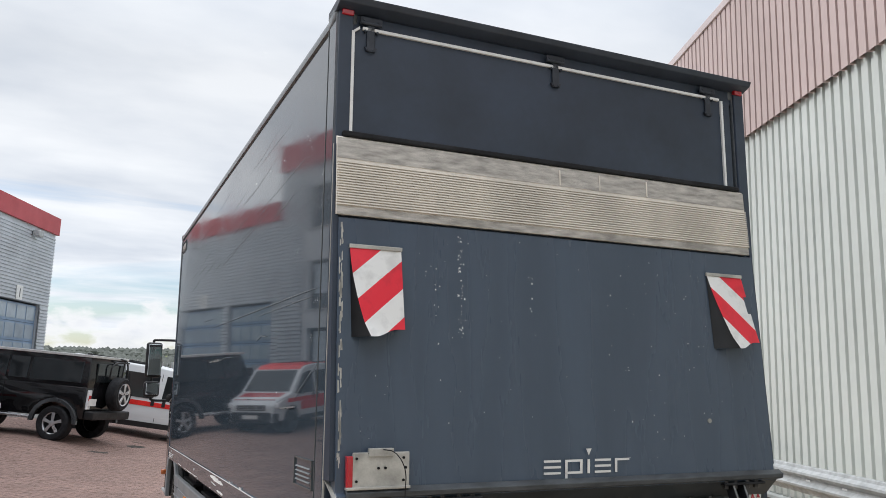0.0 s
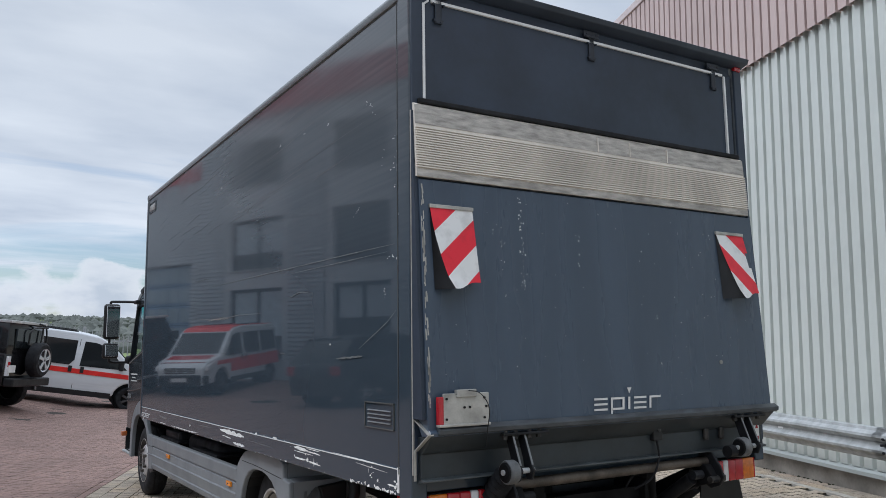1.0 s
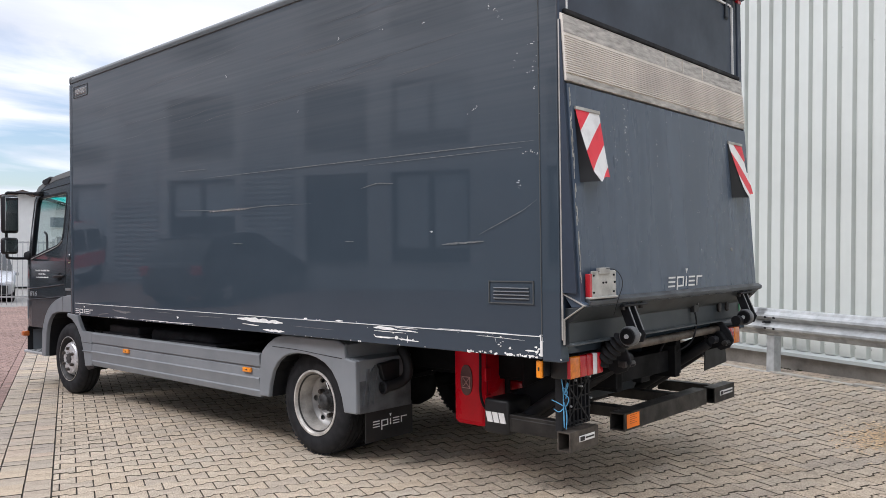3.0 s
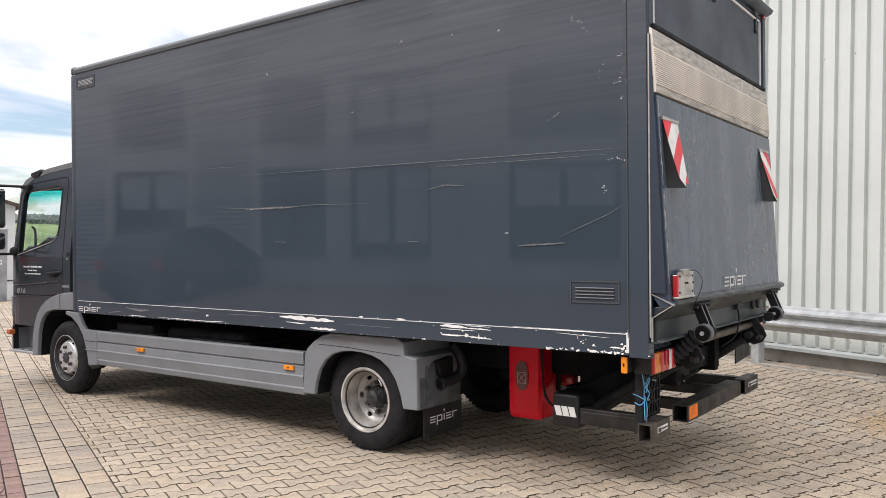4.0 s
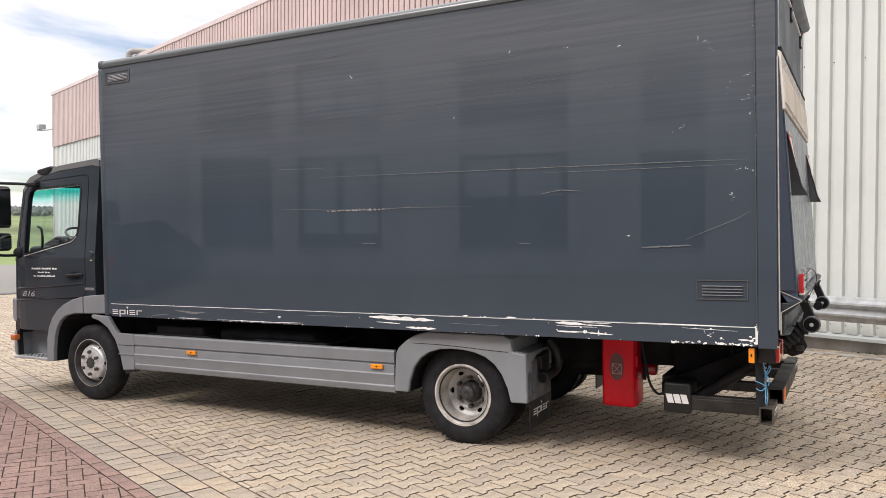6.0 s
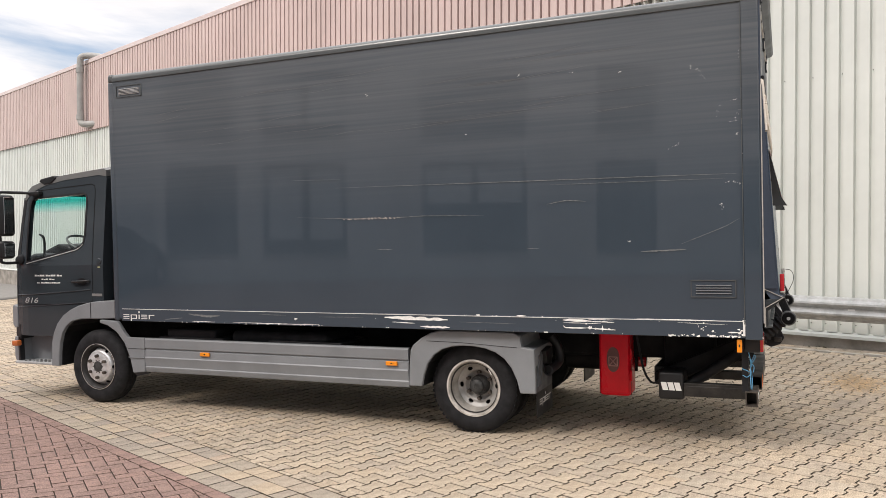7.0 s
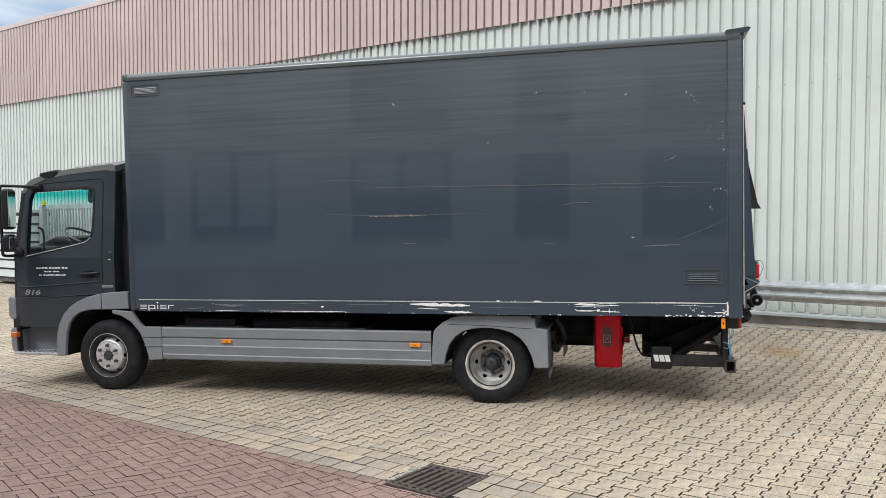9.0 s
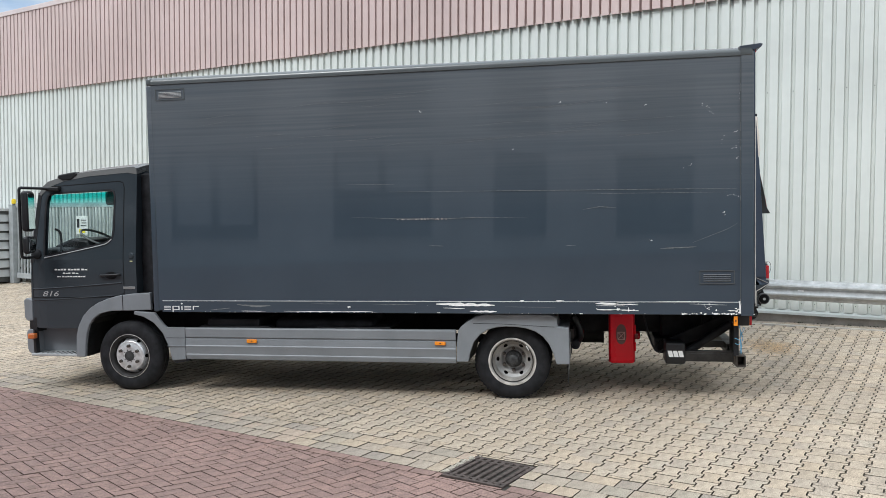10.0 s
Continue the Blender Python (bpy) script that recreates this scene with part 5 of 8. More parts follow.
def tyre_bm(width, lugs=False):
    w = width / 2
    r, ri = 0.385, 0.222
    prof = [(ri, -w + 0.035), (ri + 0.012, -w + 0.012), (0.275, -w - 0.002), (0.325, -w + 0.002), (0.358, -w + 0.014), (0.376, -w + 0.034),
            (r, -w + 0.05), (r, -0.052), (r - 0.009, -0.049), (r - 0.009, -0.041), (r, -0.038), (r, -0.007), (r - 0.009, -0.004), (r - 0.009, 0.004), (r, 0.007),
            (r, 0.038), (r - 0.009, 0.041), (r - 0.009, 0.049), (r, 0.052), (r, w - 0.05), (0.376, w - 0.034), (0.358, w - 0.014), (0.325, w - 0.002), (0.275, w + 0.002), (ri + 0.012, w - 0.012), (ri, w - 0.035)]
    bm = lathe(prof, Matrix(), 64, closed=True)
    # shoulder sipes
    for i in range(54 if lugs else 0):
        a = 2 * math.pi * (i + 0.5) / 54
        for s in (-1, 1):
            own = bmesh.new()
            bmesh.ops.create_cube(own, size=1.0)
            own.transform(Matrix.Rotation(a, 4, "X") @ Matrix.Translation((s * (w - 0.037), 0, 0.3728)) @ Matrix.Rotation(s * radians(-38), 4, "Y") @ Matrix.Diagonal((0.032, 0.026, 0.0035, 1)))
            join(bm, own)
    # flatten the foot a little where it stands
    for v in bm.verts:
        if v.co.z < -0.380:
            v.co.z = -0.380 + (v.co.z + 0.380) * 0.2
    return bm


def disc_with_holes(bm, prof_fn, r0, r1, n_holes, hole_r, hole_w, hole_h, steps=240, rings=58):
    """A wheel disc from radius r0 to r1; prof_fn gives its place along the axle; oval windows are left open."""
    vs = []
    for j in range(rings + 1):
        r = r0 + (r1 - r0) * j / rings
        vs.append([bm.verts.new((prof_fn(r), r * math.cos(2 * math.pi * i / steps), r * math.sin(2 * math.pi * i / steps))) for i in range(steps)])
    for j in range(rings):
        rm = r0 + (r1 - r0) * (j + 0.5) / rings
        for i in range(steps):
            a = 2 * math.pi * (i + 0.5) / steps
            k = round(a / (2 * math.pi / n_holes)) * 2 * math.pi / n_holes
            if ((rm - hole_r) / hole_h) ** 2 + (rm * (a - k) / hole_w) ** 2 < 1:
                continue
            bm.faces.new((vs[j][i], vs[j][(i + 1) % steps], vs[j + 1][(i + 1) % steps], vs[j + 1][i]))
    bmesh.ops.recalc_face_normals(bm, faces=bm.faces)
    return bm


def make_wheel(name, m, dual, label):
    """A steel truck wheel; its outer side looks along -x of m. m sits at the hub."""
    w = part(name, lathe([(0.10, 0.20 if dual else 0.10), (0.16, 0.20 if dual else 0.10), (0.16, 0.30), (0.10, 0.30)], Matrix(), 24), chassis_black, truck, label)
    w.matrix_local = m
    t = part("tyre", tyre_bm(0.215, dual), tread, w, "black tyre", smooth=35)
    if dual:
        t2 = part("tyre", tyre_bm(0.215, dual), tread, w, smooth=35)
        t2.matrix_local = Matrix.Translation((0.245, 0, 0))
    rim = lathe([(0.229, -0.105), (0.242, -0.103), (0.242, -0.090), (0.226, -0.086), (0.212, -0.06), (0.200, 0.0), (0.200, 0.085), (0.190, 0.085), (0.190, -0.004), (0.206, -0.064), (0.218, -0.096)], Matrix(), 64, closed=True)
    part("rim", rim, rim_barrel if dual else rim_dark, w, "scuffed silver rim" if dual else "dark dusty rim", smooth=40)
    if dual:
        part("rim_lip", lathe([(0.228, -0.1065), (0.2425, -0.105), (0.2425, -0.096), (0.228, -0.096)], Matrix(), 64, closed=True), rim_paint, w, "bright worn rim lip")
        part("rim_groove", lathe([(0.2070, -0.078), (0.2125, -0.090), (0.2095, -0.092), (0.2040, -0.080)], Matrix(), 64, closed=True), rim_dark, w)
        part("rim_step", lathe([(0.204, -0.052), (0.2085, -0.050), (0.2085, -0.038), (0.202, -0.036)], Matrix(), 64, closed=True), rim_paint, w)
    else:
        part("rim_lip", lathe([(0.236, -0.1065), (0.2405, -0.1055), (0.2405, -0.095), (0.236, -0.095)], Matrix(), 64, closed=True), rim_paint, w, "bright worn rim lip")
    d = bmesh.new()
    if dual:
        disc_with_holes(d, lambda r: 0.075 - 0.03 * smoothstep(0.10, 0.135, r) - 0.02 * smoothstep(0.15, 0.19, r), 0.05, 0.195, 6, 0.160, 0.023, 0.0145)
    else:
        disc_with_holes(d, lambda r: -0.104 + 0.010 * smoothstep(0.10, 0.15, r) + 0.075 * smoothstep(0.155, 0.214, r), 0.05, 0.211, 6, 0.188, 0.022, 0.017)
    part("wheel_disc", d, disc_dusty if dual else cover_paint, w, "dusty grey wheel disc" if dual else "pale silver wheel disc", smooth=50)
    part("disc_backing", lathe([(0.05, 0.12), (0.19, 0.12), (0.19, 0.125), (0.05, 0.125)], Matrix(), 32), chassis_black, w)
    nut_x = 0.052 if dual else -0.102
    hub_prof = [(0.088, 0.085), (0.086, 0.040), (0.074, 0.016), (0.062, 0.004), (0.056, -0.022), (0.042, -0.034), (0.018, -0.037), (0.016, -0.033), (0.004, -0.033)] if dual else [(0.085, -0.075), (0.080, -0.092), (0.060, -0.098), (0.055, -0.108), (0.02, -0.110)]
    part("hub", lathe(hub_prof, Matrix(), 32), hub_rust, w, "rusty grey hub", smooth=35)
    for i in range(10):
        a = 2 * math.pi * i / 10
        rr = 0.066
        xx = 0.008 if dual else -0.100
        part("hub_bolt", rod((xx - 0.006, rr * math.cos(a), rr * math.sin(a)), (xx + 0.012, rr * math.cos(a), rr * math.sin(a)), 0.007, 6), hub_rust, w)
    for i in range(6):
        a = 2 * math.pi * (i + 0.5) / 6
        c, s = math.cos(a), math.sin(a)
        rr = 0.1125
        part("wheel_nut", rod((nut_x - 0.030, rr * c, rr * s), (nut_x + 0.012, rr * c, rr * s), 0.0165, 6, r2=0.0185), nut_rust, w)
    return w


FLIP = Matrix.Rotation(math.pi, 4, "Z")
wheel_fl = make_wheel("front_wheel", pose(0.237, 5.77, 0.382), False, "front wheel with black tyre and silver steel rim")
wheel_rl = make_wheel("rear_wheel", pose(0.262, 1.55, 0.382), True, "twin rear wheel with deep silver rim")
for src, m in ((wheel_fl, Matrix.Translation((W_BOX - 0.237, 5.77, 0.382)) @ FLIP), (wheel_rl, Matrix.Translation((W_BOX - 0.262, 1.55, 0.382)) @ FLIP)):
    cp = copy_thing(src, m)
    cp.matrix_local = m
part("wheel_weight", tube([(0.160, 1.412, 0.545), (0.158, 1.395, 0.525), (0.158, 1.383, 0.50)], 0.004, 6), white_paint, truck)

# -- side skirt
sk = [(0.105, 0.712), (0.078, 0.708), (0.070, 0.697), (0.074, 0.612), (0.088, 0.604), (0.088, 0.596), (0.076, 0.590), (0.074, 0.526), (0.066, 0.515), (0.068, 0.508), (0.078, 0.430), (0.072, 0.420), (0.073, 0.412), (0.085, 0.372), (0.105, 0.366)]
skirt = part("side_skirt", prism(sk, "y", 2.112, 5.060), skirt_plastic, truck, "grey plastic side skirt with two ribs", smooth=25)
part("skirt_front", prism([(5.66, 0.885), (5.42, 0.872), (5.33, 0.755), (5.285, 0.712), (5.066, 0.711), (5.066, 0.366), (5.225, 0.352), (5.262, 0.50), (5.33, 0.65), (5.43, 0.76), (5.55, 0.825), (5.66, 0.85)], "x", 0.072, 0.115, 0.008, 2), skirt_plastic, skirt)
part("splash_lip", prism([(5.20, 0.362), (5.222, 0.350), (5.18, 0.318), (5.03, 0.352), (5.03, 0.364)], "x", 0.082, 0.11), black_plastic, skirt, "black rubber lip under the skirt")
part("front_rib", box(0.064, 0.075, 5.069, 5.275, 0.507, 0.516, 0.002), skirt_plastic, skirt)
part("front_groove", box(0.0705, 0.075, 5.069, 5.285, 0.597, 0.602), black_plastic, skirt)
for y in (4.30, 2.27):
    rl = part("side_reflector", box(0.056, 0.076, y - 0.056, y + 0.056, 0.556, 0.594, 0.006), amber, truck, "amber side marker on the skirt")
    part("reflector_dot", box(0.053, 0.058, y - 0.010, y + 0.006, 0.573, 0.581, 0.001), black_plastic, rl)
right_skirt = prism([(W_BOX - a, b) for a, b in sk], "y", 2.112, 5.192)
part("side_skirt", right_skirt, skirt_plastic, truck)

# -- rear mudguards
# the skirt's grey, darkened: shade on the guard's back put into the colour
guard_shaded = plain("guard_shaded", (0.100, 0.107, 0.116), 0.6, 0.0, 0.25, 8, 0.1)
arch = [(1.982, 0.39), (1.965, 0.48), (1.925, 0.59), (1.865, 0.665), (1.79, 0.715), (1.70, 0.742), (1.60, 0.752), (1.50, 0.75), (1.40, 0.735), (1.31, 0.705), (1.235, 0.655), (1.175, 0.58), (1.13, 0.48), (1.105, 0.378)]
outer = [(2.106, 0.388), (2.098, 0.56), (2.085, 0.70), (2.06, 0.742), (1.99, 0.80), (1.90, 0.85), (1.80, 0.875), (1.16, 0.875), (1.10, 0.845), (1.085, 0.755), (0.978, 0.742), (0.974, 0.381)]
for side in (0, 1):
    f = (lambda v: v) if side == 0 else (lambda v: W_BOX - v)
    g1 = part("rear_mudguard", prism(outer + list(reversed(arch)), "x", min(f(0.062), f(0.10)), max(f(0.062), f(0.10)), 0.010, 2), skirt_plastic, truck, "grey plastic mudguard over the rear wheel")
    inner = bmesh.new()
    a0, a1 = f(0.10), f(0.64)
    n = len(arch)
    up = [(y + (y - 1.55) * 0.05, z + 0.03) for y, z in arch]
    prism(arch + list(reversed(up)), "x", min(a0, a1), max(a0, a1), bm=inner)
    part("wheel_arch", inner, black_plastic, g1)
    crown = [(2.085, 0.70), (2.06, 0.742), (1.99, 0.80), (1.90, 0.85), (1.80, 0.873), (1.16, 0.873), (1.10, 0.845), (1.085, 0.757), (0.980, 0.742), (0.978, 0.60)]
    under = [(2.06, 0.70), (2.04, 0.735), (1.98, 0.785), (1.89, 0.835), (1.80, 0.858), (1.17, 0.858), (1.115, 0.835), (1.10, 0.742), (0.995, 0.728), (0.993, 0.60)]
    part("guard_crown", prism(crown + under[::-1], "x", min(f(0.098), f(0.60)), max(f(0.098), f(0.60))), skirt_plastic, g1)
    part("guard_back", box(min(f(0.10), f(0.60)), max(f(0.10), f(0.60)), 0.982, 1.03, 0.375, 0.735, 0.008), guard_shaded, g1, "ribbed back of the mudguard, its grey darkened for shade")
    part("back_panel", prism([(f(0.20), 0.45), (f(0.36), 0.45), (f(0.36), 0.70), (f(0.24), 0.70), (f(0.16), 0.62)], "y", 0.974, 0.984), guard_shaded, g1)
    for i in range(3):
        part("back_rib", sheet([(f(0.125 + 0.045 * i), 0.968, 0.43), (f(0.142 + 0.045 * i), 0.968, 0.43), (f(0.182 + 0.045 * i), 0.968, 0.68), (f(0.165 + 0.045 * i), 0.968, 0.68)], 0.016, (0, 1, 0)), guard_shaded, g1)
    fl = part("mud_flap", box(min(f(0.16), f(0.62)), max(f(0.16), f(0.62)), 0.990, 1.000, 0.165, 0.40, 0.003), black_plastic, truck, "black rubber mud flap with white mark")
    if side == 0:
        maker_mark(0.33, on_rear(0.225, 0.9885, 0.262) @ pose(0, 0, 0, 0, 0, 0), fl, white_paint)
part("edge_crack", tube([(0.0605, 1.93, 0.783), (0.0605, 1.6, 0.779), (0.0605, 1.3, 0.760), (0.0605, 1.12, 0.752)], 0.002, 5), rubber, truck)
elbow = part("intake_elbow", tube([(0.47, 0.95, 0.80), (0.475, 0.89, 0.72), (0.465, 0.87, 0.62), (0.41, 0.89, 0.565), (0.27, 0.92, 0.545)], 0.038, 14), black_plastic, truck, "black rubber elbow pipe", smooth=50)
part("pipe_mouth", lathe([(0.030, 0.0), (0.042, 0.0), (0.046, 0.008), (0.042, 0.03), (0.030, 0.03)], pose(0.255, 0.922, 0.5435, 0, 0, -8), 20, closed=True), rubber, elbow)
part("pipe_cowl", prism([(0.255, 0.705), (0.44, 0.725), (0.44, 0.59), (0.33, 0.565), (0.285, 0.60)], "y", 0.935, 0.985, 0.006), black_plastic, elbow, "black angled cowl over the pipe")
part("rear_flap", prism([(2.00, 0.598), (2.385, 0.625), (2.33, 0.88), (2.02, 0.88)], "y", -0.625, -0.615, 0.003), black_plastic, truck, "black flap behind the right wheel")

# -- cab
CX0, CX1 = 0.115, W_BOX - 0.115


def tumble(bm):
    """Lean the cab's sides in above the waist and round the nose in plan."""
    for co, no in (((0, 0, 1.45), (0, 0, 1)), ((0, 0, 1.9), (0, 0, 1)), ((0, 6.75, 0), (0, 1, 0)), ((0, 6.85, 0), (0, 1, 0)), ((0, 6.94, 0), (0, 1, 0))):
        bmesh.ops.bisect_plane(bm, geom=list(bm.verts) + list(bm.edges) + list(bm.faces), plane_co=co, plane_no=no)
    mid = W_BOX / 2
    for v in bm.verts:
        k = 1.0
        if v.co.z > 1.45:
            k -= 0.085 * (v.co.z - 1.45)
        if v.co.y > 6.75:
            k -= 0.45 * (v.co.y - 6.75) ** 1.6
        v.co.x = mid + (v.co.x - mid) * k
    return bm


def panel(outer_pts, hole_pts, x0, x1):
    """A side panel with an opening, pushed from x0 to x1."""
    own = bmesh.new()

    def ring(pts, x):
        vs = [own.verts.new((x, *p)) for p in pts]
        return vs, [own.edges.new((vs[i], vs[(i + 1) % len(vs)])) for i in range(len(vs))]
    a, ea = ring(outer_pts, x0)
    b, eb = ring(hole_pts, x0)
    bmesh.ops.triangle_fill(own, use_beauty=True, use_dissolve=False, edges=ea + eb)
    ext = bmesh.ops.extrude_face_region(own, geom=list(own.faces))
    for v in ext["geom"]:
        if isinstance(v, bmesh.types.BMVert):
            v.co.x += x1 - x0
    bmesh.ops.recalc_face_normals(own, faces=own.faces)
    return own


def pane(pts, x):
    own = bmesh.new()
    own.faces.new([own.verts.new((x, *p)) for p in pts])
    return own


cab_out = [(5.64, 1.08), (5.64, 2.36), (5.66, 2.43), (5.80, 2.433), (6.235, 2.40), (6.54, 2.36), (6.73, 2.30), (6.815, 2.222), (6.865, 2.07), (6.922, 1.66), (6.945, 1.44), (6.965, 1.20), (6.97, 1.00),
           (6.96, 0.76), (6.93, 0.70), (6.86, 0.684), (6.36, 0.684), (6.335, 0.76), (6.275, 0.86), (6.19, 0.935), (6.07, 0.995), (5.95, 1.035), (5.82, 1.062)]
win_in = [(6.748, 1.50), (6.748, 1.62), (6.742, 1.90), (6.732, 2.09), (6.710, 2.160), (6.675, 2.180), (5.955, 2.202), (5.925, 2.190), (5.912, 2.15), (5.920, 1.78), (5.935, 1.70), (5.975, 1.658), (6.06, 1.630)]
cab = part("cab", tumble(panel(cab_out, win_in, CX0, CX0 + 0.05)), cab_paint, truck, "dark grey truck cab with dusty roof lightened for sheen")
part("cab_side", tumble(panel(cab_out, win_in, CX1 - 0.05, CX1)), cab_paint, cab)
roof_arc = [(5.64, 2.40), (5.645, 2.465), (5.68, 2.485), (5.90, 2.470), (6.25, 2.443), (6.53, 2.400), (6.72, 2.345), (6.805, 2.28), (6.84, 2.20), (6.81, 2.19), (6.71, 2.28), (6.53, 2.345), (6.235, 2.39), (5.75, 2.42)]
rf = prism(roof_arc, "x", CX0 - 0.005, CX1 + 0.005)
bmesh.ops.subdivide_edges(rf, edges=[e for e in rf.edges if abs(e.verts[0].co.x - e.verts[1].co.x) > 1], cuts=9)
mid = W_BOX / 2
for v in rf.verts:
    e = abs(v.co.x - mid) / (CX1 - mid)
    v.co.z += 0.045 * (1 - e ** 4) - 0.02 * e ** 8
# dusty body paint, its grey lightened to hold the sky's reflection
roof_sheen = body_paint("roof_sheen", (0.125, 0.127, 0.125), 0.24)
part("cab_roof", tumble(rf), roof_sheen, cab, "dusty cab roof, grey lightened for the sky's reflection", smooth=50)
part("rear_wall", tumble(box(CX0 + 0.03, CX1 - 0.03, 5.642, 5.67, 0.95, 2.42)), cab_paint, cab)
part("cab_floor", box(CX0 + 0.05, CX1 - 0.05, 5.55, 6.9, 1.02, 1.08), chassis_black, cab)
part("front_panel", tumble(box(CX0 + 0.01, CX1 - 0.01, 6.90, 6.96, 0.75, 1.42, 0.015)), cab_paint, cab)
ws = bmesh.new()
ws.faces.new([ws.verts.new(p) for p in ((CX0 + 0.06, 6.94, 1.43), (CX1 - 0.06, 6.94, 1.43), (CX1 - 0.06, 6.835, 2.21), (CX0 + 0.06, 6.835, 2.21))])
ws_ob = part("windscreen", tumble(ws), cab_glass, cab)
ws_ob.visible_shadow = False
a_pillar = prism([(6.96, 1.42), (6.852, 2.20), (6.80, 2.20), (6.90, 1.42)], "x", CX0 - 0.002, CX0 + 0.07)
part("a_pillar", tumble(a_pillar), black_plastic, cab)
part("a_pillar", tumble(prism([(6.96, 1.42), (6.852, 2.20), (6.80, 2.20), (6.90, 1.42)], "x", CX1 - 0.07, CX1 + 0.002)), black_plastic, cab)


def ring_strip(loop, w, x0, x1):
    """A flat frame round an opening: the loop and the loop grown by w."""
    c = Vector((sum(p[0] for p in loop) / len(loop), sum(p[1] for p in loop) / len(loop)))
    n = len(loop)
    grown = []
    for i in range(n):
        a, b, d = Vector(loop[i - 1]), Vector(loop[i]), Vector(loop[(i + 1) % n])
        n1 = Vector(((b - a).y, -(b - a).x)).normalized()
        n2 = Vector(((d - b).y, -(d - b).x)).normalized()
        nn = (n1 + n2).normalized()
        if nn.dot(b - c) < 0:
            nn = -nn
        grown.append(tuple(b + nn * w))
    return panel(grown, loop, x0, x1)


door_loop = [(6.935, 1.03), (6.925, 1.44), (6.87, 1.62), (6.82, 2.12), (6.77, 2.225), (6.69, 2.260), (5.85, 2.302), (5.808, 2.285), (5.795, 2.235), (5.795, 1.08), (5.95, 1.045), (6.30, 1.035)]
door = part("cab_door", tumble(ring_strip(door_loop, 0.010, CX0 - 0.0015, CX0 + 0.002)), chassis_black, cab, "driver's door with lettering bars")
part("window_seal", tumble(ring_strip(win_in, 0.022, CX0 - 0.004, CX0 + 0.03)), rubber, door)
part("window_trim", tumble(tube([(CX0 - 0.006, y, z - 0.026) for y, z in ((6.75, 1.50), (6.06, 1.63), (5.98, 1.655), (5.93, 1.70))], 0.005, 6)), galvanised, door, "bright trim under the window", smooth=50)
win_l = part("door_glass", tumble(pane(win_in, CX0 + 0.02)), cab_glass, door)
win_l.visible_shadow = False
win_r = part("door_glass", tumble(pane(win_in, CX1 - 0.02)), cab_glass, cab)
win_r.visible_shadow = False
for zz in (1.017, 1.145):
    part("press_line", tumble(tube([(CX0 - 0.002, 6.93, zz - 0.02), (CX0 - 0.004, 6.5, zz - (0.0 if zz > 1.1 else 0.0)), (CX0 - 0.004, 5.82, zz + (0.05 if zz > 1.1 else 0.045))], 0.006 if zz > 1.1 else 0.004, 8)), cab_paint, door)
part("door_handle", tube([(CX0 - 0.004, 6.06, 1.275), (CX0 - 0.035, 6.05, 1.275), (CX0 - 0.035, 5.85, 1.285), (CX0 - 0.004, 5.83, 1.286)], 0.013, 10), black_plastic, door, "black door handle", smooth=50)
part("handle_cup", tumble(prism([(5.94 + 0.07 * math.cos(a), 1.275 + 0.042 * math.sin(a)) for a in [i * math.pi / 8 for i in range(16)]], "x", CX0 - 0.003, CX0 + 0.001)), chassis_black, door)
for y0, y1, z0, z1 in ((6.63, 6.48, 1.330, 1.354), (6.465, 6.315, 1.330, 1.354), (6.30, 6.22, 1.330, 1.354), (6.53, 6.43, 1.292, 1.312), (6.415, 6.33, 1.292, 1.312), (6.60, 6.555, 1.254, 1.274), (6.54, 6.25, 1.254, 1.274)):
    n_bars = max(2, int((y0 - y1) / 0.03))
    step = (y0 - y1) / n_bars
    for i in range(n_bars):
        part("text_bar", tumble(box(CX0 - 0.0025, CX0 + 0.001, y0 - (i + 0.78) * step, y0 - i * step, z0 + 0.003, z1 - 0.003 - 0.004 * ((i * 7) % 3 == 1))), white_paint, door, "white bar of lettering")
letters("816", 0.105, on_left(CX0 - 0.0015, 6.80, 1.045) @ Matrix.Diagonal((1.30, 0.78, 1, 1)), plain("badge_grey", (0.50, 0.51, 0.52), 0.35, 0.5), door, "model_number", shear=0.25)
part("cab_cap", lathe([(0.012, -0.008), (0.028, -0.006), (0.034, 0.0), (0.034, 0.01), (0.012, 0.01)], pose(CX0 - 0.001, 5.695, 1.49), 24), cab_paint, cab, "round filler cap")
part("cab_cap_tag", box(CX0 - 0.003, CX0 + 0.001, 5.68, 5.71, 1.425, 1.435), plain("tag_yellow", (0.5, 0.5, 0.25), 0.5), cab)
part("badge", box(CX0 - 0.004, CX0 + 0.001, 5.66, 5.80, 1.125, 1.152, 0.003), plain("badge_silver", (0.28, 0.28, 0.28), 0.35, 0.5), cab)
# black fillers, added to hold the deep shade between cab and box
part("gap_fill", tumble(box(CX0 + 0.12, CX0 + 0.18, 5.42, 5.642, 0.95, 2.40, 0.02)), rubber, cab, "added black filler for the shade in the gap behind the cab")
part("gap_fill_middle", box(CX0 + 0.16, CX1 - 0.16, 5.45, 5.642, 1.0, 2.38, 0.01), rubber, cab)
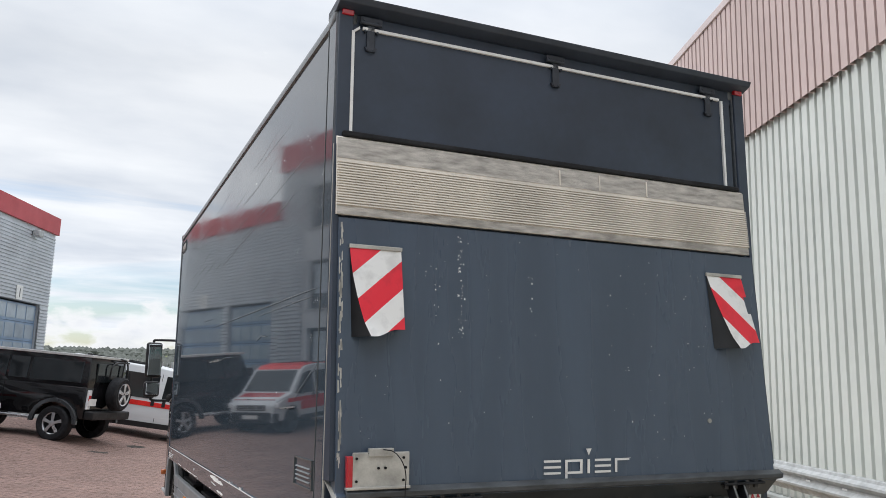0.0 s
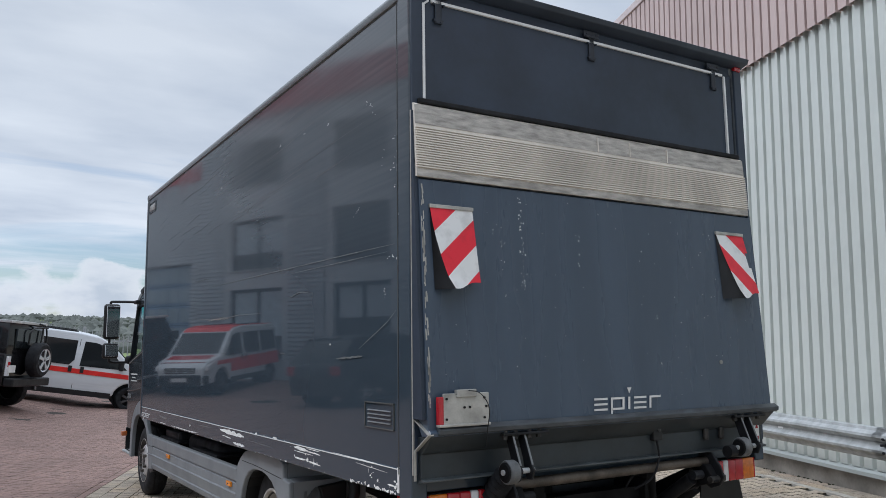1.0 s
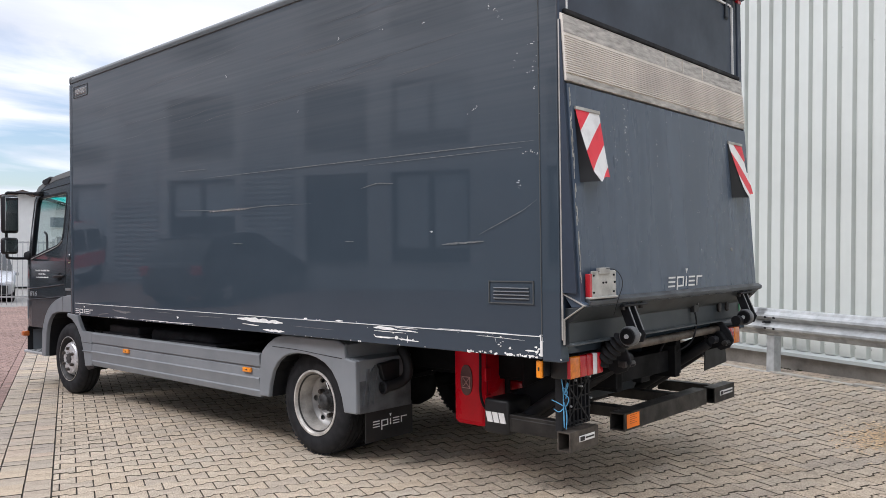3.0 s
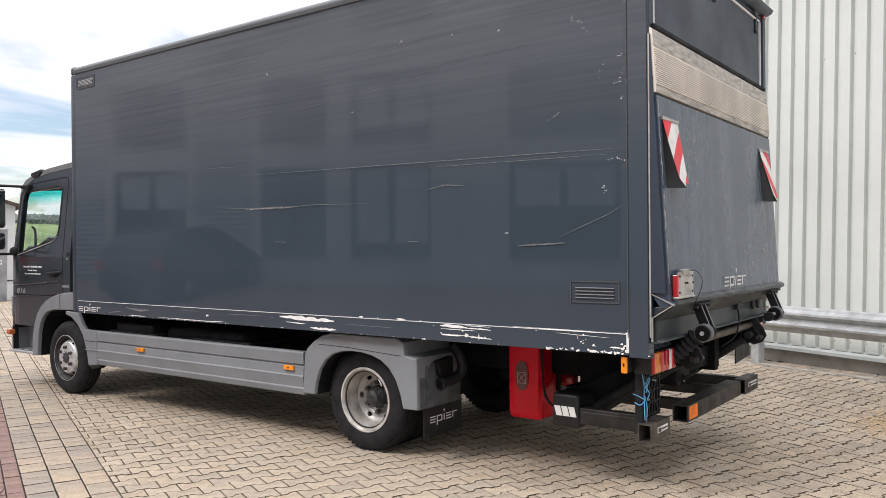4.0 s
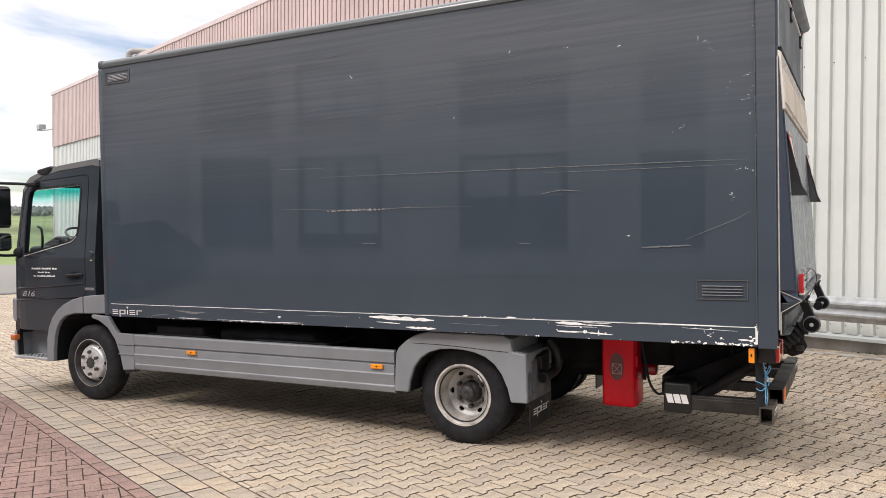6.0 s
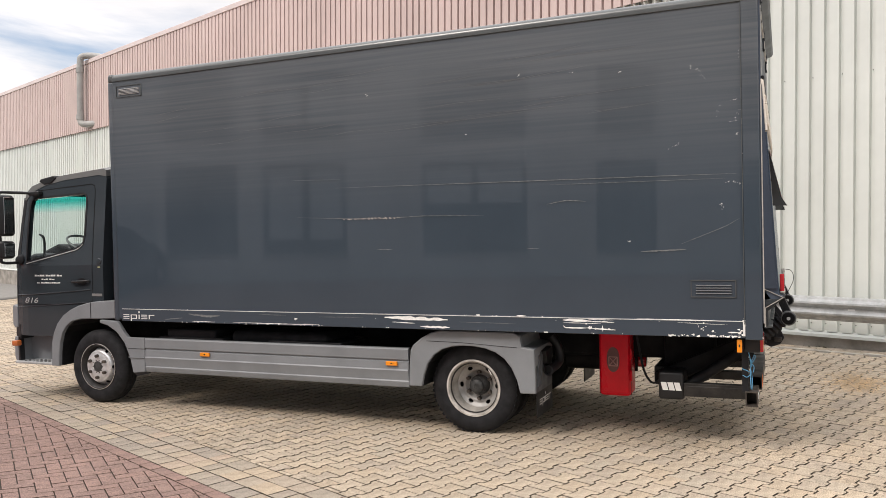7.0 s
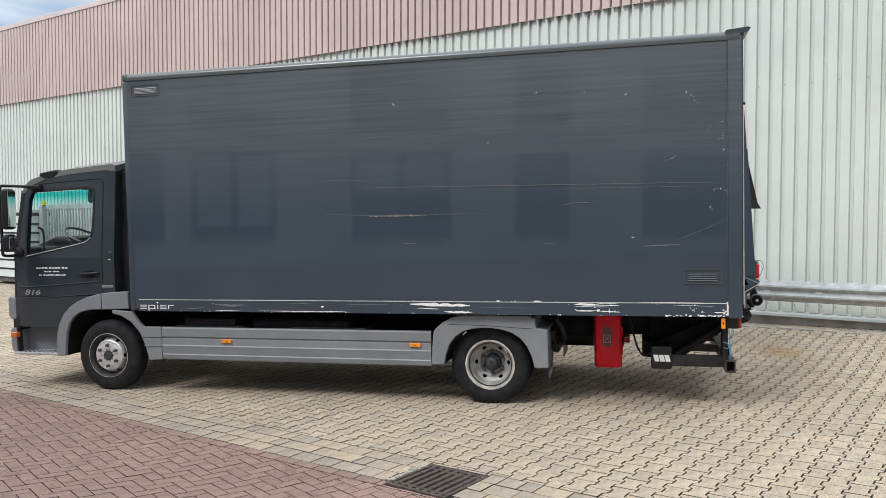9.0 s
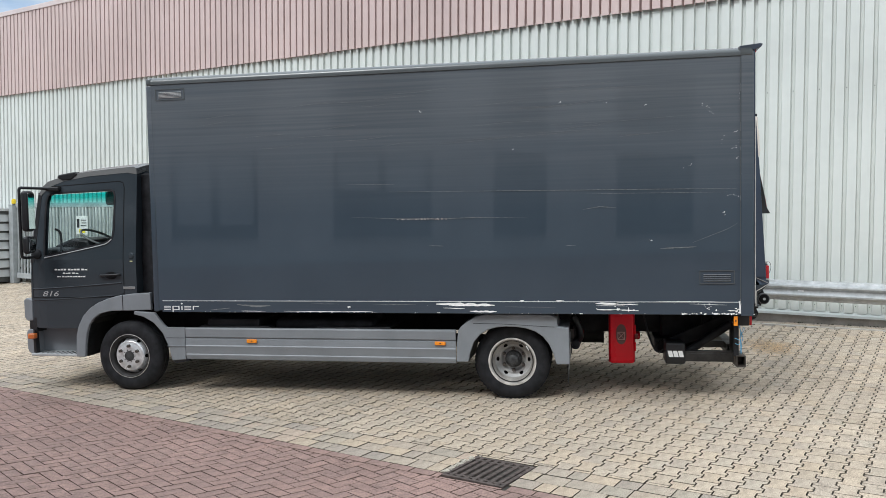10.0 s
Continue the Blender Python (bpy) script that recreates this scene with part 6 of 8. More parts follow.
# front fender over the wheel
f_out = [(6.385, 0.372), (6.375, 0.62), (6.345, 0.72), (6.285, 0.83), (6.20, 0.915), (6.10, 0.975), (5.98, 1.022), (5.84, 1.056), (5.70, 1.074), (5.465, 1.088), (5.462, 0.900)]
f_in = [(5.68, 0.892), (5.84, 0.889), (5.95, 0.885), (6.08, 0.855), (6.16, 0.80), (6.215, 0.728), (6.25, 0.63), (6.27, 0.50), (6.278, 0.372)]
for side in (0, 1):
    f = (lambda v: v) if side == 0 else (lambda v: W_BOX - v)
    part("front_fender", prism(f_out + f_in, "x", min(f(0.085), f(0.13)), max(f(0.085), f(0.13)), 0.008, 2), skirt_plastic, cab, "grey plastic front wheel fender")
    lip = [(y, z) for y, z in f_in]
    part("fender_liner", prism(lip + [(y + (y - 5.77) * 0.03, z + 0.025) for y, z in reversed(lip)], "x", min(f(0.13), f(0.55)), max(f(0.13), f(0.55))), black_plastic, cab)
    part("fender_joint", box(min(f(0.083), f(0.086)), max(f(0.083), f(0.086)), 5.792, 5.800, 0.895, 1.06), black_plastic, cab)
    # step well
    st = part("step", box(min(f(0.10), f(0.40)), max(f(0.10), f(0.40)), 6.29, 6.96, 0.372, 0.400, 0.008), galvanised, cab, "perforated step plate")
    part("step_well", box(min(f(0.30), f(0.34)), max(f(0.30), f(0.34)), 6.36, 6.95, 0.40, 0.69), skirt_plastic, cab)
    part("step_side", box(min(f(0.13), f(0.32)), max(f(0.13), f(0.32)), 6.355, 6.375, 0.40, 0.69), skirt_plastic, cab)
    for i in range(8):
        for j in range(3):
            part("step_hole", rod((f(0.14 + 0.05 * j), 6.42 + 0.06 * i, 0.399), (f(0.14 + 0.05 * j), 6.42 + 0.06 * i, 0.403), 0.014, 8), chassis_black, st)
# bumper in two pieces
part("bumper_upper", tumble(prism([(6.955, 1.00), (7.06, 1.015), (7.105, 0.99), (7.10, 0.79), (7.05, 0.757), (6.955, 0.765)], "x", CX0 - 0.01, CX1 + 0.01, 0.012, 2)), skirt_plastic, cab, "grey bumper top")
part("bumper", tumble(prism([(6.945, 0.67), (7.04, 0.66), (7.075, 0.63), (7.07, 0.44), (7.045, 0.40), (6.96, 0.365), (6.93, 0.372)], "x", CX0 - 0.01, CX1 + 0.01, 0.012, 2)), skirt_plastic, cab, "grey front bumper")
part("bumper_gap", tumble(box(CX0, CX1, 6.90, 7.02, 0.64, 0.80)), black_plastic, cab)
part("bumper_edge", tumble(prism([(6.93, 0.66), (6.955, 0.67), (6.955, 0.37), (6.91, 0.372)], "x", CX0 - 0.012, CX0 + 0.05)), black_plastic, cab)
part("indicator", box(0.082, 0.15, 6.905, 6.985, 0.565, 0.625, 0.012, 3), plain("amber_dull", (0.50, 0.13, 0.03), 0.3, coat=0.4), cab, "amber front indicator", smooth=40)
# mirrors
for side in (0, 1):
    f = (lambda v: v) if side == 0 else (lambda v: W_BOX - v)
    def mx(a, b):
        return min(f(a), f(b)), max(f(a), f(b))
    px = f(-0.115)
    turn = Matrix.Translation((px, 6.755, 0)) @ Matrix.Rotation(radians(15 if side == 0 else -15), 4, "Z") @ Matrix.Translation((-px, -6.755, 0))

    def turned(bm):
        bm.transform(turn)
        return bm
    mir = part("mirror", turned(box(*mx(-0.215, -0.015), 6.72, 6.79, 1.775, 2.215, 0.034, 4)), black_plastic, cab, "black wing mirror", smooth=50)
    part("mirror_low", turned(box(*mx(-0.22, -0.02), 6.72, 6.79, 1.535, 1.725, 0.034, 4)), black_plastic, cab, "black wide-angle mirror", smooth=50)
    chrome = plain("mirror_face", (0.75, 0.77, 0.78), 0.04, 1.0, 0.02, 5) if side == 0 else bpy.data.materials["mirror_face"]
    part("mirror_glass", turned(box(*mx(-0.195, -0.035), 6.714, 6.722, 1.80, 2.19, 0.01)), chrome, mir)
    part("mirror_glass", turned(box(*mx(-0.20, -0.04), 6.714, 6.722, 1.56, 1.70, 0.01)), chrome, mir)
    part("mirror_arm", tube([(f(0.20), 6.66, 2.235), (f(0.12), 6.70, 2.245), (f(-0.08), 6.82, 2.25), (f(-0.12), 6.845, 2.25), (f(-0.12), 6.85, 2.20), (f(-0.12), 6.85, 1.53), (f(-0.11), 6.85, 1.485), (f(0.12), 6.86, 1.485)], 0.016, 10), black_plastic, mir, "black tubular mirror bracket", smooth=50)
    part("arm_boot", lathe([(0.02, -0.05), (0.045, -0.04), (0.058, 0.0), (0.05, 0.04), (0.03, 0.06)], pose(f(0.13), 6.85, 1.515, 0, 0, 20), 18), rubber, mir, smooth=50)
    part("arm_mount", box(*mx(0.13, 0.20), 6.56, 6.72, 2.215, 2.262, 0.012), black_plastic, mir)
# roof horn lamps and interior
part("roof_lamp", prism([(6.36, 2.395), (6.38, 2.425), (6.59, 2.395), (6.61, 2.365), (6.54, 2.33), (6.43, 2.34)], "x", 0.185, 0.28, 0.012, 2), black_plastic, cab, "black roof position lamp")
part("roof_lamp", prism([(6.36, 2.395), (6.38, 2.425), (6.59, 2.395), (6.61, 2.365), (6.54, 2.33), (6.43, 2.34)], "x", W_BOX - 0.28, W_BOX - 0.185, 0.012, 2), black_plastic, cab)
part("dashboard", box(0.25, W_BOX - 0.25, 6.44, 6.90, 1.25, 1.58, 0.06, 3), black_plastic, cab, smooth=40)
part("dash_hood", prism([(6.30, 1.50), (6.38, 1.66), (6.58, 1.68), (6.80, 1.60), (6.85, 1.48)], "x", 0.36, 1.05, 0.03), black_plastic, cab)
sw = lathe([(0.215 + 0.013 * math.cos(a), 0.013 * math.sin(a)) for a in [i * math.pi / 5 for i in range(10)]], pose(0.62, 6.40, 1.67, 0, 62, 90), 32, closed=True)
part("steering_wheel", sw, plain("wheel_grey", (0.22, 0.22, 0.22), 0.22, 0.0, 0.1, 8), cab, smooth=60)
part("sun_visor", box(0.40, 0.46, 5.96, 6.17, 2.05, 2.20, 0.028, 3), plain("visor_grey", (0.30, 0.31, 0.31), 0.8), cab, "small grey visor behind the window", smooth=50)
part("steering_column", rod((0.68, 6.42, 1.60), (0.68, 6.66, 1.35), 0.04, 12), black_plastic, cab)
for xx in (0.40, 1.45):
    part("seat", box(xx, xx + 0.52, 5.70, 6.20, 1.20, 1.36, 0.05, 3), plain("seat_cloth", (0.035, 0.036, 0.04), 0.9) if xx < 1 else bpy.data.materials["seat_cloth"], cab, smooth=40)
    part("seat_back", prism([(5.62, 1.30), (5.76, 1.30), (5.68, 1.60), (5.60, 1.60)], "x", xx, xx + 0.52, 0.03), bpy.data.materials["seat_cloth"], cab)
part("grab_handle", tube([(0.24, 6.66, 1.52), (0.25, 6.63, 1.55), (0.25, 6.63, 1.76), (0.25, 6.70, 1.79)], 0.013, 8), black_plastic, cab, smooth=50)
visor = glass_material("sun_strip", (1.0, 1.0, 1.0))       # the tint pales towards its lower edge
vt = visor.node_tree
clear = next(n for n in vt.nodes if n.bl_idname == "ShaderNodeBsdfTransparent")
where, axes, rise = vt.nodes.new("ShaderNodeTexCoord"), vt.nodes.new("ShaderNodeSeparateXYZ"), vt.nodes.new("ShaderNodeMapRange")
rise.inputs[1].default_value, rise.inputs[2].default_value = 2.02, 2.17
vt.links.new(where.outputs["Object"], axes.inputs[0])
vt.links.new(axes.outputs[2], rise.inputs[0])
vt.links.new(ramp(vt, rise.outputs[0], [(0.0, (1.0, 1.0, 1.0)), (0.45, (0.40, 0.93, 0.90)), (0.8, (0.04, 0.72, 0.66))]), clear.inputs[0])
stripg = part("sun_strip", tumble(pane([(6.738, 2.02), (6.708, 2.155), (6.675, 2.174), (5.955, 2.195), (5.925, 2.185), (5.919, 2.02)], CX0 + 0.025)), visor, door, "turquoise tint strip at the top of the window")
stripg.visible_shadow = False
part("far_mirror_sign", tumble(box(CX1 - 0.03, CX1 - 0.027, 6.05, 6.17, 1.72, 1.92)), plain("sticker_pale", (0.6, 0.62, 0.60), 0.5), cab)

# ---- crash barrier along the hall ----
def wall_place(x, y):
    """World place of a point given along the hall's wall."""
    return WALL @ Vector((x, y, 0))


RAIL_Z = 0.90
barrier = thing("crash_barrier", "galvanised steel crash barrier in front of the hall wall", "barrier", WALL)
w_prof = [(0.0, 0.0), (-0.020, 0.012), (-0.028, 0.040), (-0.078, 0.072), (-0.082, 0.095), (-0.060, 0.118), (-0.030, 0.135), (-0.028, 0.165), (-0.060, 0.182), (-0.082, 0.205), (-0.078, 0.228), (-0.028, 0.258), (-0.020, 0.285), (0.0, 0.295)]
w_prof = [(-0.40 + x, RAIL_Z - 0.295 + z) for x, z in w_prof]
back = [(x + 0.004, z) for x, z in reversed(w_prof)]
for y0, y1 in ((-14.0, -9.97), (-9.97, -5.97), (-5.97, -1.97 + 2.0), (0.03, 4.03), (4.03, 8.03), (8.03, 12.0)):
    off = 0.0
    part("rail", prism(w_prof + back, "y", y0, y1 + (0.12 if y1 < 12 else 0)), galvanised, barrier, smooth=30)
for y in (-12.0, -8.0, -4.0, 0.0, 4.0, 8.0):
    wz = wall_place(-0.3, y)
    gz = ground_z(wz.x, wz.y)
    bm = bmesh.new()
    box(-0.398, -0.392, y - 0.05, y + 0.05, gz - 0.15, RAIL_Z - 0.02, bm=bm)
    box(-0.392, -0.29, y - 0.05, y - 0.044, gz - 0.15, RAIL_Z - 0.02, bm=bm)
    box(-0.30, -0.29, y - 0.044, y + 0.02, gz - 0.15, RAIL_Z - 0.02, bm=bm)
    post = part("post", bm, galvanised, barrier, "galvanised folded steel post")
    for dy, z in ((0.0, RAIL_Z - 0.095), (0.0, RAIL_Z - 0.215), (-0.115, RAIL_Z - 0.095), (-0.115, RAIL_Z - 0.215), (0.02, RAIL_Z - 0.15), (-0.02, RAIL_Z - 0.15)):
        part("bolt", rod((-0.494, y + dy, z), (-0.40, y + dy, z), 0.012, 8), dark_steel, post)
white_refl = plain("reflector_white", (0.85, 0.86, 0.86), 0.3)
for y in (-2.55, -1.88, 1.6, 2.3, -6.1, -7.0):
    part("reflector", box(-0.435, -0.425, y - 0.04, y + 0.04, RAIL_Z - 0.158, RAIL_Z - 0.138, 0.002), white_refl, barrier, "small white reflector")

# screws, rain pipe and floodlight on the hall
screws = bmesh.new()
for i in range(150):
    y = -24.079 + 0.149 + i * 0.36
    for dy, z in ((0.0, 0.52), (0.18, 0.52), (0.0, 3.71)):
        if y < 12:
            rod((0.044, y + dy, z), (0.053, y + dy, z), 0.0065, 6, screws)
sc = mesh_ob("cladding_screws", screws, dark_steel)
sc.matrix_world = WALL
tagged(sc, "dark fixing screws in rows on the white cladding", "screws", kind="stuff")
vent = thing("vent_pipe", "grey plastic pipe bent over the roof edge of the hall", "pipe", WALL)
grey_pipe = plain("grey_pipe", (0.33, 0.33, 0.32), 0.5, 0.0, 0.12, 3)
part("pipe", tube([(0.25, 20.9, 7.45), (0.1, 21.3, 7.60), (-0.25, 21.75, 7.62), (-0.26, 21.8, 7.4), (-0.26, 21.8, 5.55), (-0.24, 21.75, 5.36), (-0.05, 21.3, 5.36), (0.02, 21.2, 5.36)], 0.105, 16), grey_pipe, vent, smooth=50)
for z in (7.15, 5.6):
    part("pipe_sleeve", lathe([(0.105, -0.08), (0.122, -0.08), (0.122, 0.08), (0.105, 0.08)], pose(-0.26, 21.8, z, 0, 90, 0), 20, closed=True), grey_pipe, vent, smooth=40)
flood = thing("floodlight", "small grey floodlight on an arm at the hall corner", "lamp", WALL)
part("arm", tube([(-0.05, 31.35, 5.95), (-0.2, 31.9, 5.95), (-0.2, 32.3, 6.0)], 0.03, 8), galvanised, flood)
part("lamp_head", box(-0.35, -0.05, 32.2, 32.6, 5.98, 6.25, 0.04), galvanised, flood)
end_wall = mesh_ob("wall_end", box(0.0, 30, HALL_Y1 - 0.25, HALL_Y1, -0.4, ROOF_Z - 0.05), clad_pink)
end_wall.matrix_world = WALL
tagged(end_wall, "gable wall of the hall, pink cladding", "wall", kind="structure")

# ---- things between the truck and the hall's far end ----
def yard_thing(name, label, category, wx, wy, turn=0.0, group=""):
    p = wall_place(wx, wy)
    return thing(name, label, category, pose(p.x, p.y, ground_z(p.x, p.y), 0, 0, -20.9 + turn), group)


cage = yard_thing("louvred_container", "pale grey steel container with louvred sides by the hall", "container", -0.55, 18.30)
shell_grey = plain("shell_grey", (0.60, 0.62, 0.61), 0.5, 0.1, 0.06, 2)
part("shell", box(-0.42, 0.42, -0.92, 0.92, 0.05, 1.98, 0.01), plain("shell_dark", (0.10, 0.105, 0.105), 0.7), cage)
for i in range(7):
    z = 0.20 + 0.25 * i
    part("louvre", prism([(-0.475, z), (-0.425, z + 0.19), (-0.415, z + 0.19), (-0.46, z - 0.005)], "y", -0.9, 0.9), shell_grey, cage)
    part("louvre", prism([(-0.975, z), (-0.925, z + 0.19), (-0.915, z + 0.19), (-0.96, z - 0.005)], "x", -0.4, 0.42), shell_grey, cage)
for x, y in ((-0.44, -0.94), (-0.44, 0.94), (0.44, -0.94)):
    part("frame_post", box(x - 0.04, x + 0.04, y - 0.04, y + 0.04, 0.0, 2.02, 0.005), shell_grey, cage)
part("top_frame", box(-0.48, 0.46, -0.98, 0.98, 1.98, 2.06, 0.008), shell_grey, cage)

gate = yard_thing("sliding_gate", "galvanised sliding gate with upright bars along the hall", "gate", -0.42, 14.2)
gate_zinc = plain("gate_zinc", (0.42, 0.45, 0.46), 0.5, 0.25, 0.12, 4)
part("top_beam", box(-0.04, 0.04, -2.4, 2.9, 2.02, 2.14, 0.006), gate_zinc, gate)
part("bottom_beam", box(-0.04, 0.04, -2.4, 2.9, 0.10, 0.24, 0.006), gate_zinc, gate)
for i in range(39):
    y = -2.36 + i * 0.137
    part("bar", box(-0.015, 0.015, y - 0.02, y + 0.02, 0.24, 2.02), gate_zinc, gate)
pillar = yard_thing("gate_post", "grey steel gate post with a yellow beacon on top", "post", -0.46, 17.02)
part("post_body", box(-0.09, 0.09, 0.09, 0.27, 0.0, 2.12, 0.01), gate_zinc, pillar)
part("post_cap", box(-0.10, 0.10, 0.08, 0.28, 2.12, 2.14, 0.004), galvanised, pillar)
part("beacon", lathe([(0.0, 0.0), (0.055, 0.0), (0.058, 0.09), (0.04, 0.13), (0.0, 0.135)], pose(0.0, 0.16, 2.165, 0, -90, 0), 16), plain("beacon_yellow", (0.85, 0.62, 0.02), 0.3), pillar, "small yellow beacon", smooth=50)
part("beacon_foot", rod((0.0, 0.16, 2.135), (0.0, 0.16, 2.17), 0.04, 12), black_plastic, pillar)
notice = thing("notice_board", "white notice with yellow field hung on the gate", "sign", WALL)
part("board", box(-0.475, -0.465, 13.95, 14.42, 1.33, 1.80, 0.003), white_paint, notice)
part("field", box(-0.479, -0.474, 14.05, 14.30, 1.37, 1.46), plain("notice_yellow", (0.85, 0.7, 0.02), 0.5), notice)
for i in range(3):
    part("text_bar", box(-0.479, -0.474, 14.0, 14.22 - 0.04 * (i % 2), 1.54 + 0.07 * i, 1.562 + 0.07 * i), dark_steel, notice)
part("picture_bar", box(-0.479, -0.474, 14.28, 14.38, 1.50, 1.72), dark_steel, notice)

# ---- offices and workshop across the yard ----
OFF_X = -18.0


def office_box(name, x0, x1, y0, y1, z0, z1, mat, label, category="wall", r=0.0):
    ob = mesh_ob(name, box(OFF_X + x0, OFF_X + x1, y0, y1, z0, z1, r), mat)
    ob.matrix_world = WALL
    return tagged(ob, label, category, kind="structure")


def ribbed(name, y0, y1, z0, z1, pitch, depth, mat, label):
    """Horizontally profiled cladding that faces the yard."""
    n = int((z1 - z0) / pitch)
    prof = []
    for i in range(n):
        z = z0 + i * pitch
        prof += [(0.0, z), (depth, z + pitch * 0.12), (depth, z + pitch * 0.55), (0.0, z + pitch * 0.67)]
    prof.append((0.0, z1))
    vs = [(OFF_X + x, y0, z) for x, z in prof] + [(OFF_X + x, y1, z) for x, z in prof]
    k = len(prof)
    fs = [(i, i + 1, i + k + 1, i + k) for i in range(k - 1)]
    ob = cells(vs, fs, name, mat)
    ob.matrix_world = WALL
    return tagged(ob, label, "wall", kind="structure")


STEP_Y, END_Y, TALL_Z, LOW_Z = 17.1, 24.6, 9.4, 7.5
# workshop: wall pieces leave the door openings free
office_box("wall_workshop", -0.30, -0.05, STEP_Y, END_Y, 4.1, LOW_Z - 0.1, facade_grey, "inner wall of the workshop")
for a, b in ((STEP_Y, 17.5), (20.3, 20.75), (23.9, END_Y)):
    office_box("wall_workshop", -0.30, -0.05, a, b, -0.6, 4.1, facade_grey, "inner wall of the workshop")
    ribbed("wall_cladding", a, b, 0.2, 4.1, 0.12, 0.03, facade_grey, "grey horizontally ribbed cladding between workshop doors")
ribbed("wall_cladding", STEP_Y, END_Y, 4.1, 6.84, 0.12, 0.03, facade_grey, "grey horizontally ribbed cladding of the workshop")
office_box("parapet_low", -0.32, 0.09, STEP_Y, END_Y + 0.15, 6.84, LOW_Z, facade_red, "red parapet of the workshop", "trim", 0.01)
office_box("wall_gable", -14.0, -0.06, END_Y - 0.25, END_Y - 0.01, -0.6, 6.9, facade_grey, "gable wall of the workshop")
office_box("parapet_gable", -14.0, -0.33, END_Y - 0.2, END_Y + 0.15, 6.84, LOW_Z, facade_red, "red parapet on the workshop gable", "trim")
office_box("roof_workshop", -14.0, -0.33, STEP_Y, END_Y - 0.26, 6.7, 6.9, facade_render, "flat roof of the workshop", "roof")
door_blue = plain("door_blue", (0.16, 0.24, 0.36), 0.35, 0.0, 0.1, 2)
door_pane = plain("door_pane", (0.30, 0.36, 0.42), 0.12, 0.0, 0.1, 2)


def sectional_door(y0, y1):
    d = thing("sectional_door", "blue sectional workshop door with rows of windows, closed", "door", WALL, group="workshop doors")
    rows = 6
    h = 3.95 / rows
    for i in range(rows):
        z = 0.1 + i * h
        sec = part("door_section", box(OFF_X - 0.16, OFF_X - 0.10, y0, y1, z, z + h - 0.01, 0.006), door_blue, d)
        for k in range(4):
            a = y0 + 0.06 + k * (y1 - y0 - 0.06) / 4
            part("pane", box(OFF_X - 0.105, OFF_X - 0.09, a, a + (y1 - y0) / 4 - 0.10, z + 0.10, z + h - 0.08), door_pane, sec)
    return d


sectional_door(20.85, 23.85)
sectional_door(17.55, 20.25)
num = thing("gate_number", "white square plate with the number of the gate", "sign", WALL)
part("plate", box(OFF_X + 0.035, OFF_X + 0.055, 21.9, 22.35, 4.12, 4.62), white_paint, num)
TO_YARD = Matrix(((0, 0, 1, 0), (1, 0, 0, 0), (0, 1, 0, 0), (0, 0, 0, 1)))
letters("1", 0.45, Matrix.Translation((OFF_X + 0.058, 22.03, 4.2)) @ TO_YARD, dark_steel, num, "number", 0.002)
wl_ = thing("wall_lamp", "grey floodlight under the red parapet", "lamp", WALL)
part("lamp_body", box(OFF_X + 0.05, OFF_X + 0.30, 22.6, 22.95, 6.45, 6.68, 0.03), galvanised, wl_)
part("lamp_arm", box(OFF_X + 0.0, OFF_X + 0.08, 22.72, 22.82, 6.55, 6.62), galvanised, wl_)

# office block, three storeys, windows set in openings
WIN_COLS = [(13.0, 15.5), (8.75, 10.9), (4.95, 6.7), (2.35, 4.35), (-1.9, 0.55), (-4.9, -3.5), (-9.0, -6.8), (-13.2, -11.0)]
WIN_ROWS = [(0.98, 3.12), (3.72, 5.28), (6.35, 7.75)]
OFF_Y0 = -16.0
zs = [-0.8] + [v for r in WIN_ROWS for v in r] + [8.45]
ys = sorted([OFF_Y0, STEP_Y] + [v for c in WIN_COLS for v in c])
bm = bmesh.new()
for i in range(len(zs) - 1):
    for j in range(len(ys) - 1):
        if (zs[i], zs[i + 1]) in WIN_ROWS and (ys[j], ys[j + 1]) in WIN_COLS:
            continue
        box(OFF_X - 0.30, OFF_X - 0.02, ys[j], ys[j + 1], zs[i], zs[i + 1], bm=bm)
ow = mesh_ob("wall_office", bm, facade_render)
ow.matrix_world = WALL
tagged(ow, "grey rendered front of the three-storey offices", "wall", kind="structure")
for a, b in ((11.2, 12.7), (15.8, STEP_Y), (7.0, 8.45)):
    ribbed("wall_cladding", a, b, 0.2, 8.45, 0.13, 0.04, facade_grey, "ribbed grey cladding strip between office windows")
office_box("parapet_tall", -0.32, 0.09, OFF_Y0, STEP_Y + 0.05, 8.45, TALL_Z, facade_red, "red parapet of the offices", "trim", 0.01)
office_box("wall_return", -12.0, -0.31, STEP_Y - 0.28, STEP_Y - 0.02, 6.9, 8.45, facade_grey, "side wall of the offices above the workshop")
office_box("parapet_return", -12.0, -0.33, STEP_Y - 0.25, STEP_Y + 0.05, 8.45, TALL_Z, facade_red, "red parapet returning along the offices", "trim")
office_box("roof_office", -12.0, -0.33, OFF_Y0, STEP_Y - 0.3, 8.2, 8.45, facade_render, "flat roof of the offices", "roof")
office_box("wall_back", -12.3, -12.0, OFF_Y0, END_Y, -0.8, 8.3, facade_render, "back wall of the offices")
office_box("wall_south", -12.0, -0.31, OFF_Y0, OFF_Y0 + 0.3, -0.8, 8.45, facade_render, "end wall of the offices")
frame_dark = plain("frame_dark", (0.045, 0.05, 0.055), 0.4)
blind_pale = plain("blind_pale", (0.50, 0.56, 0.62), 0.6)
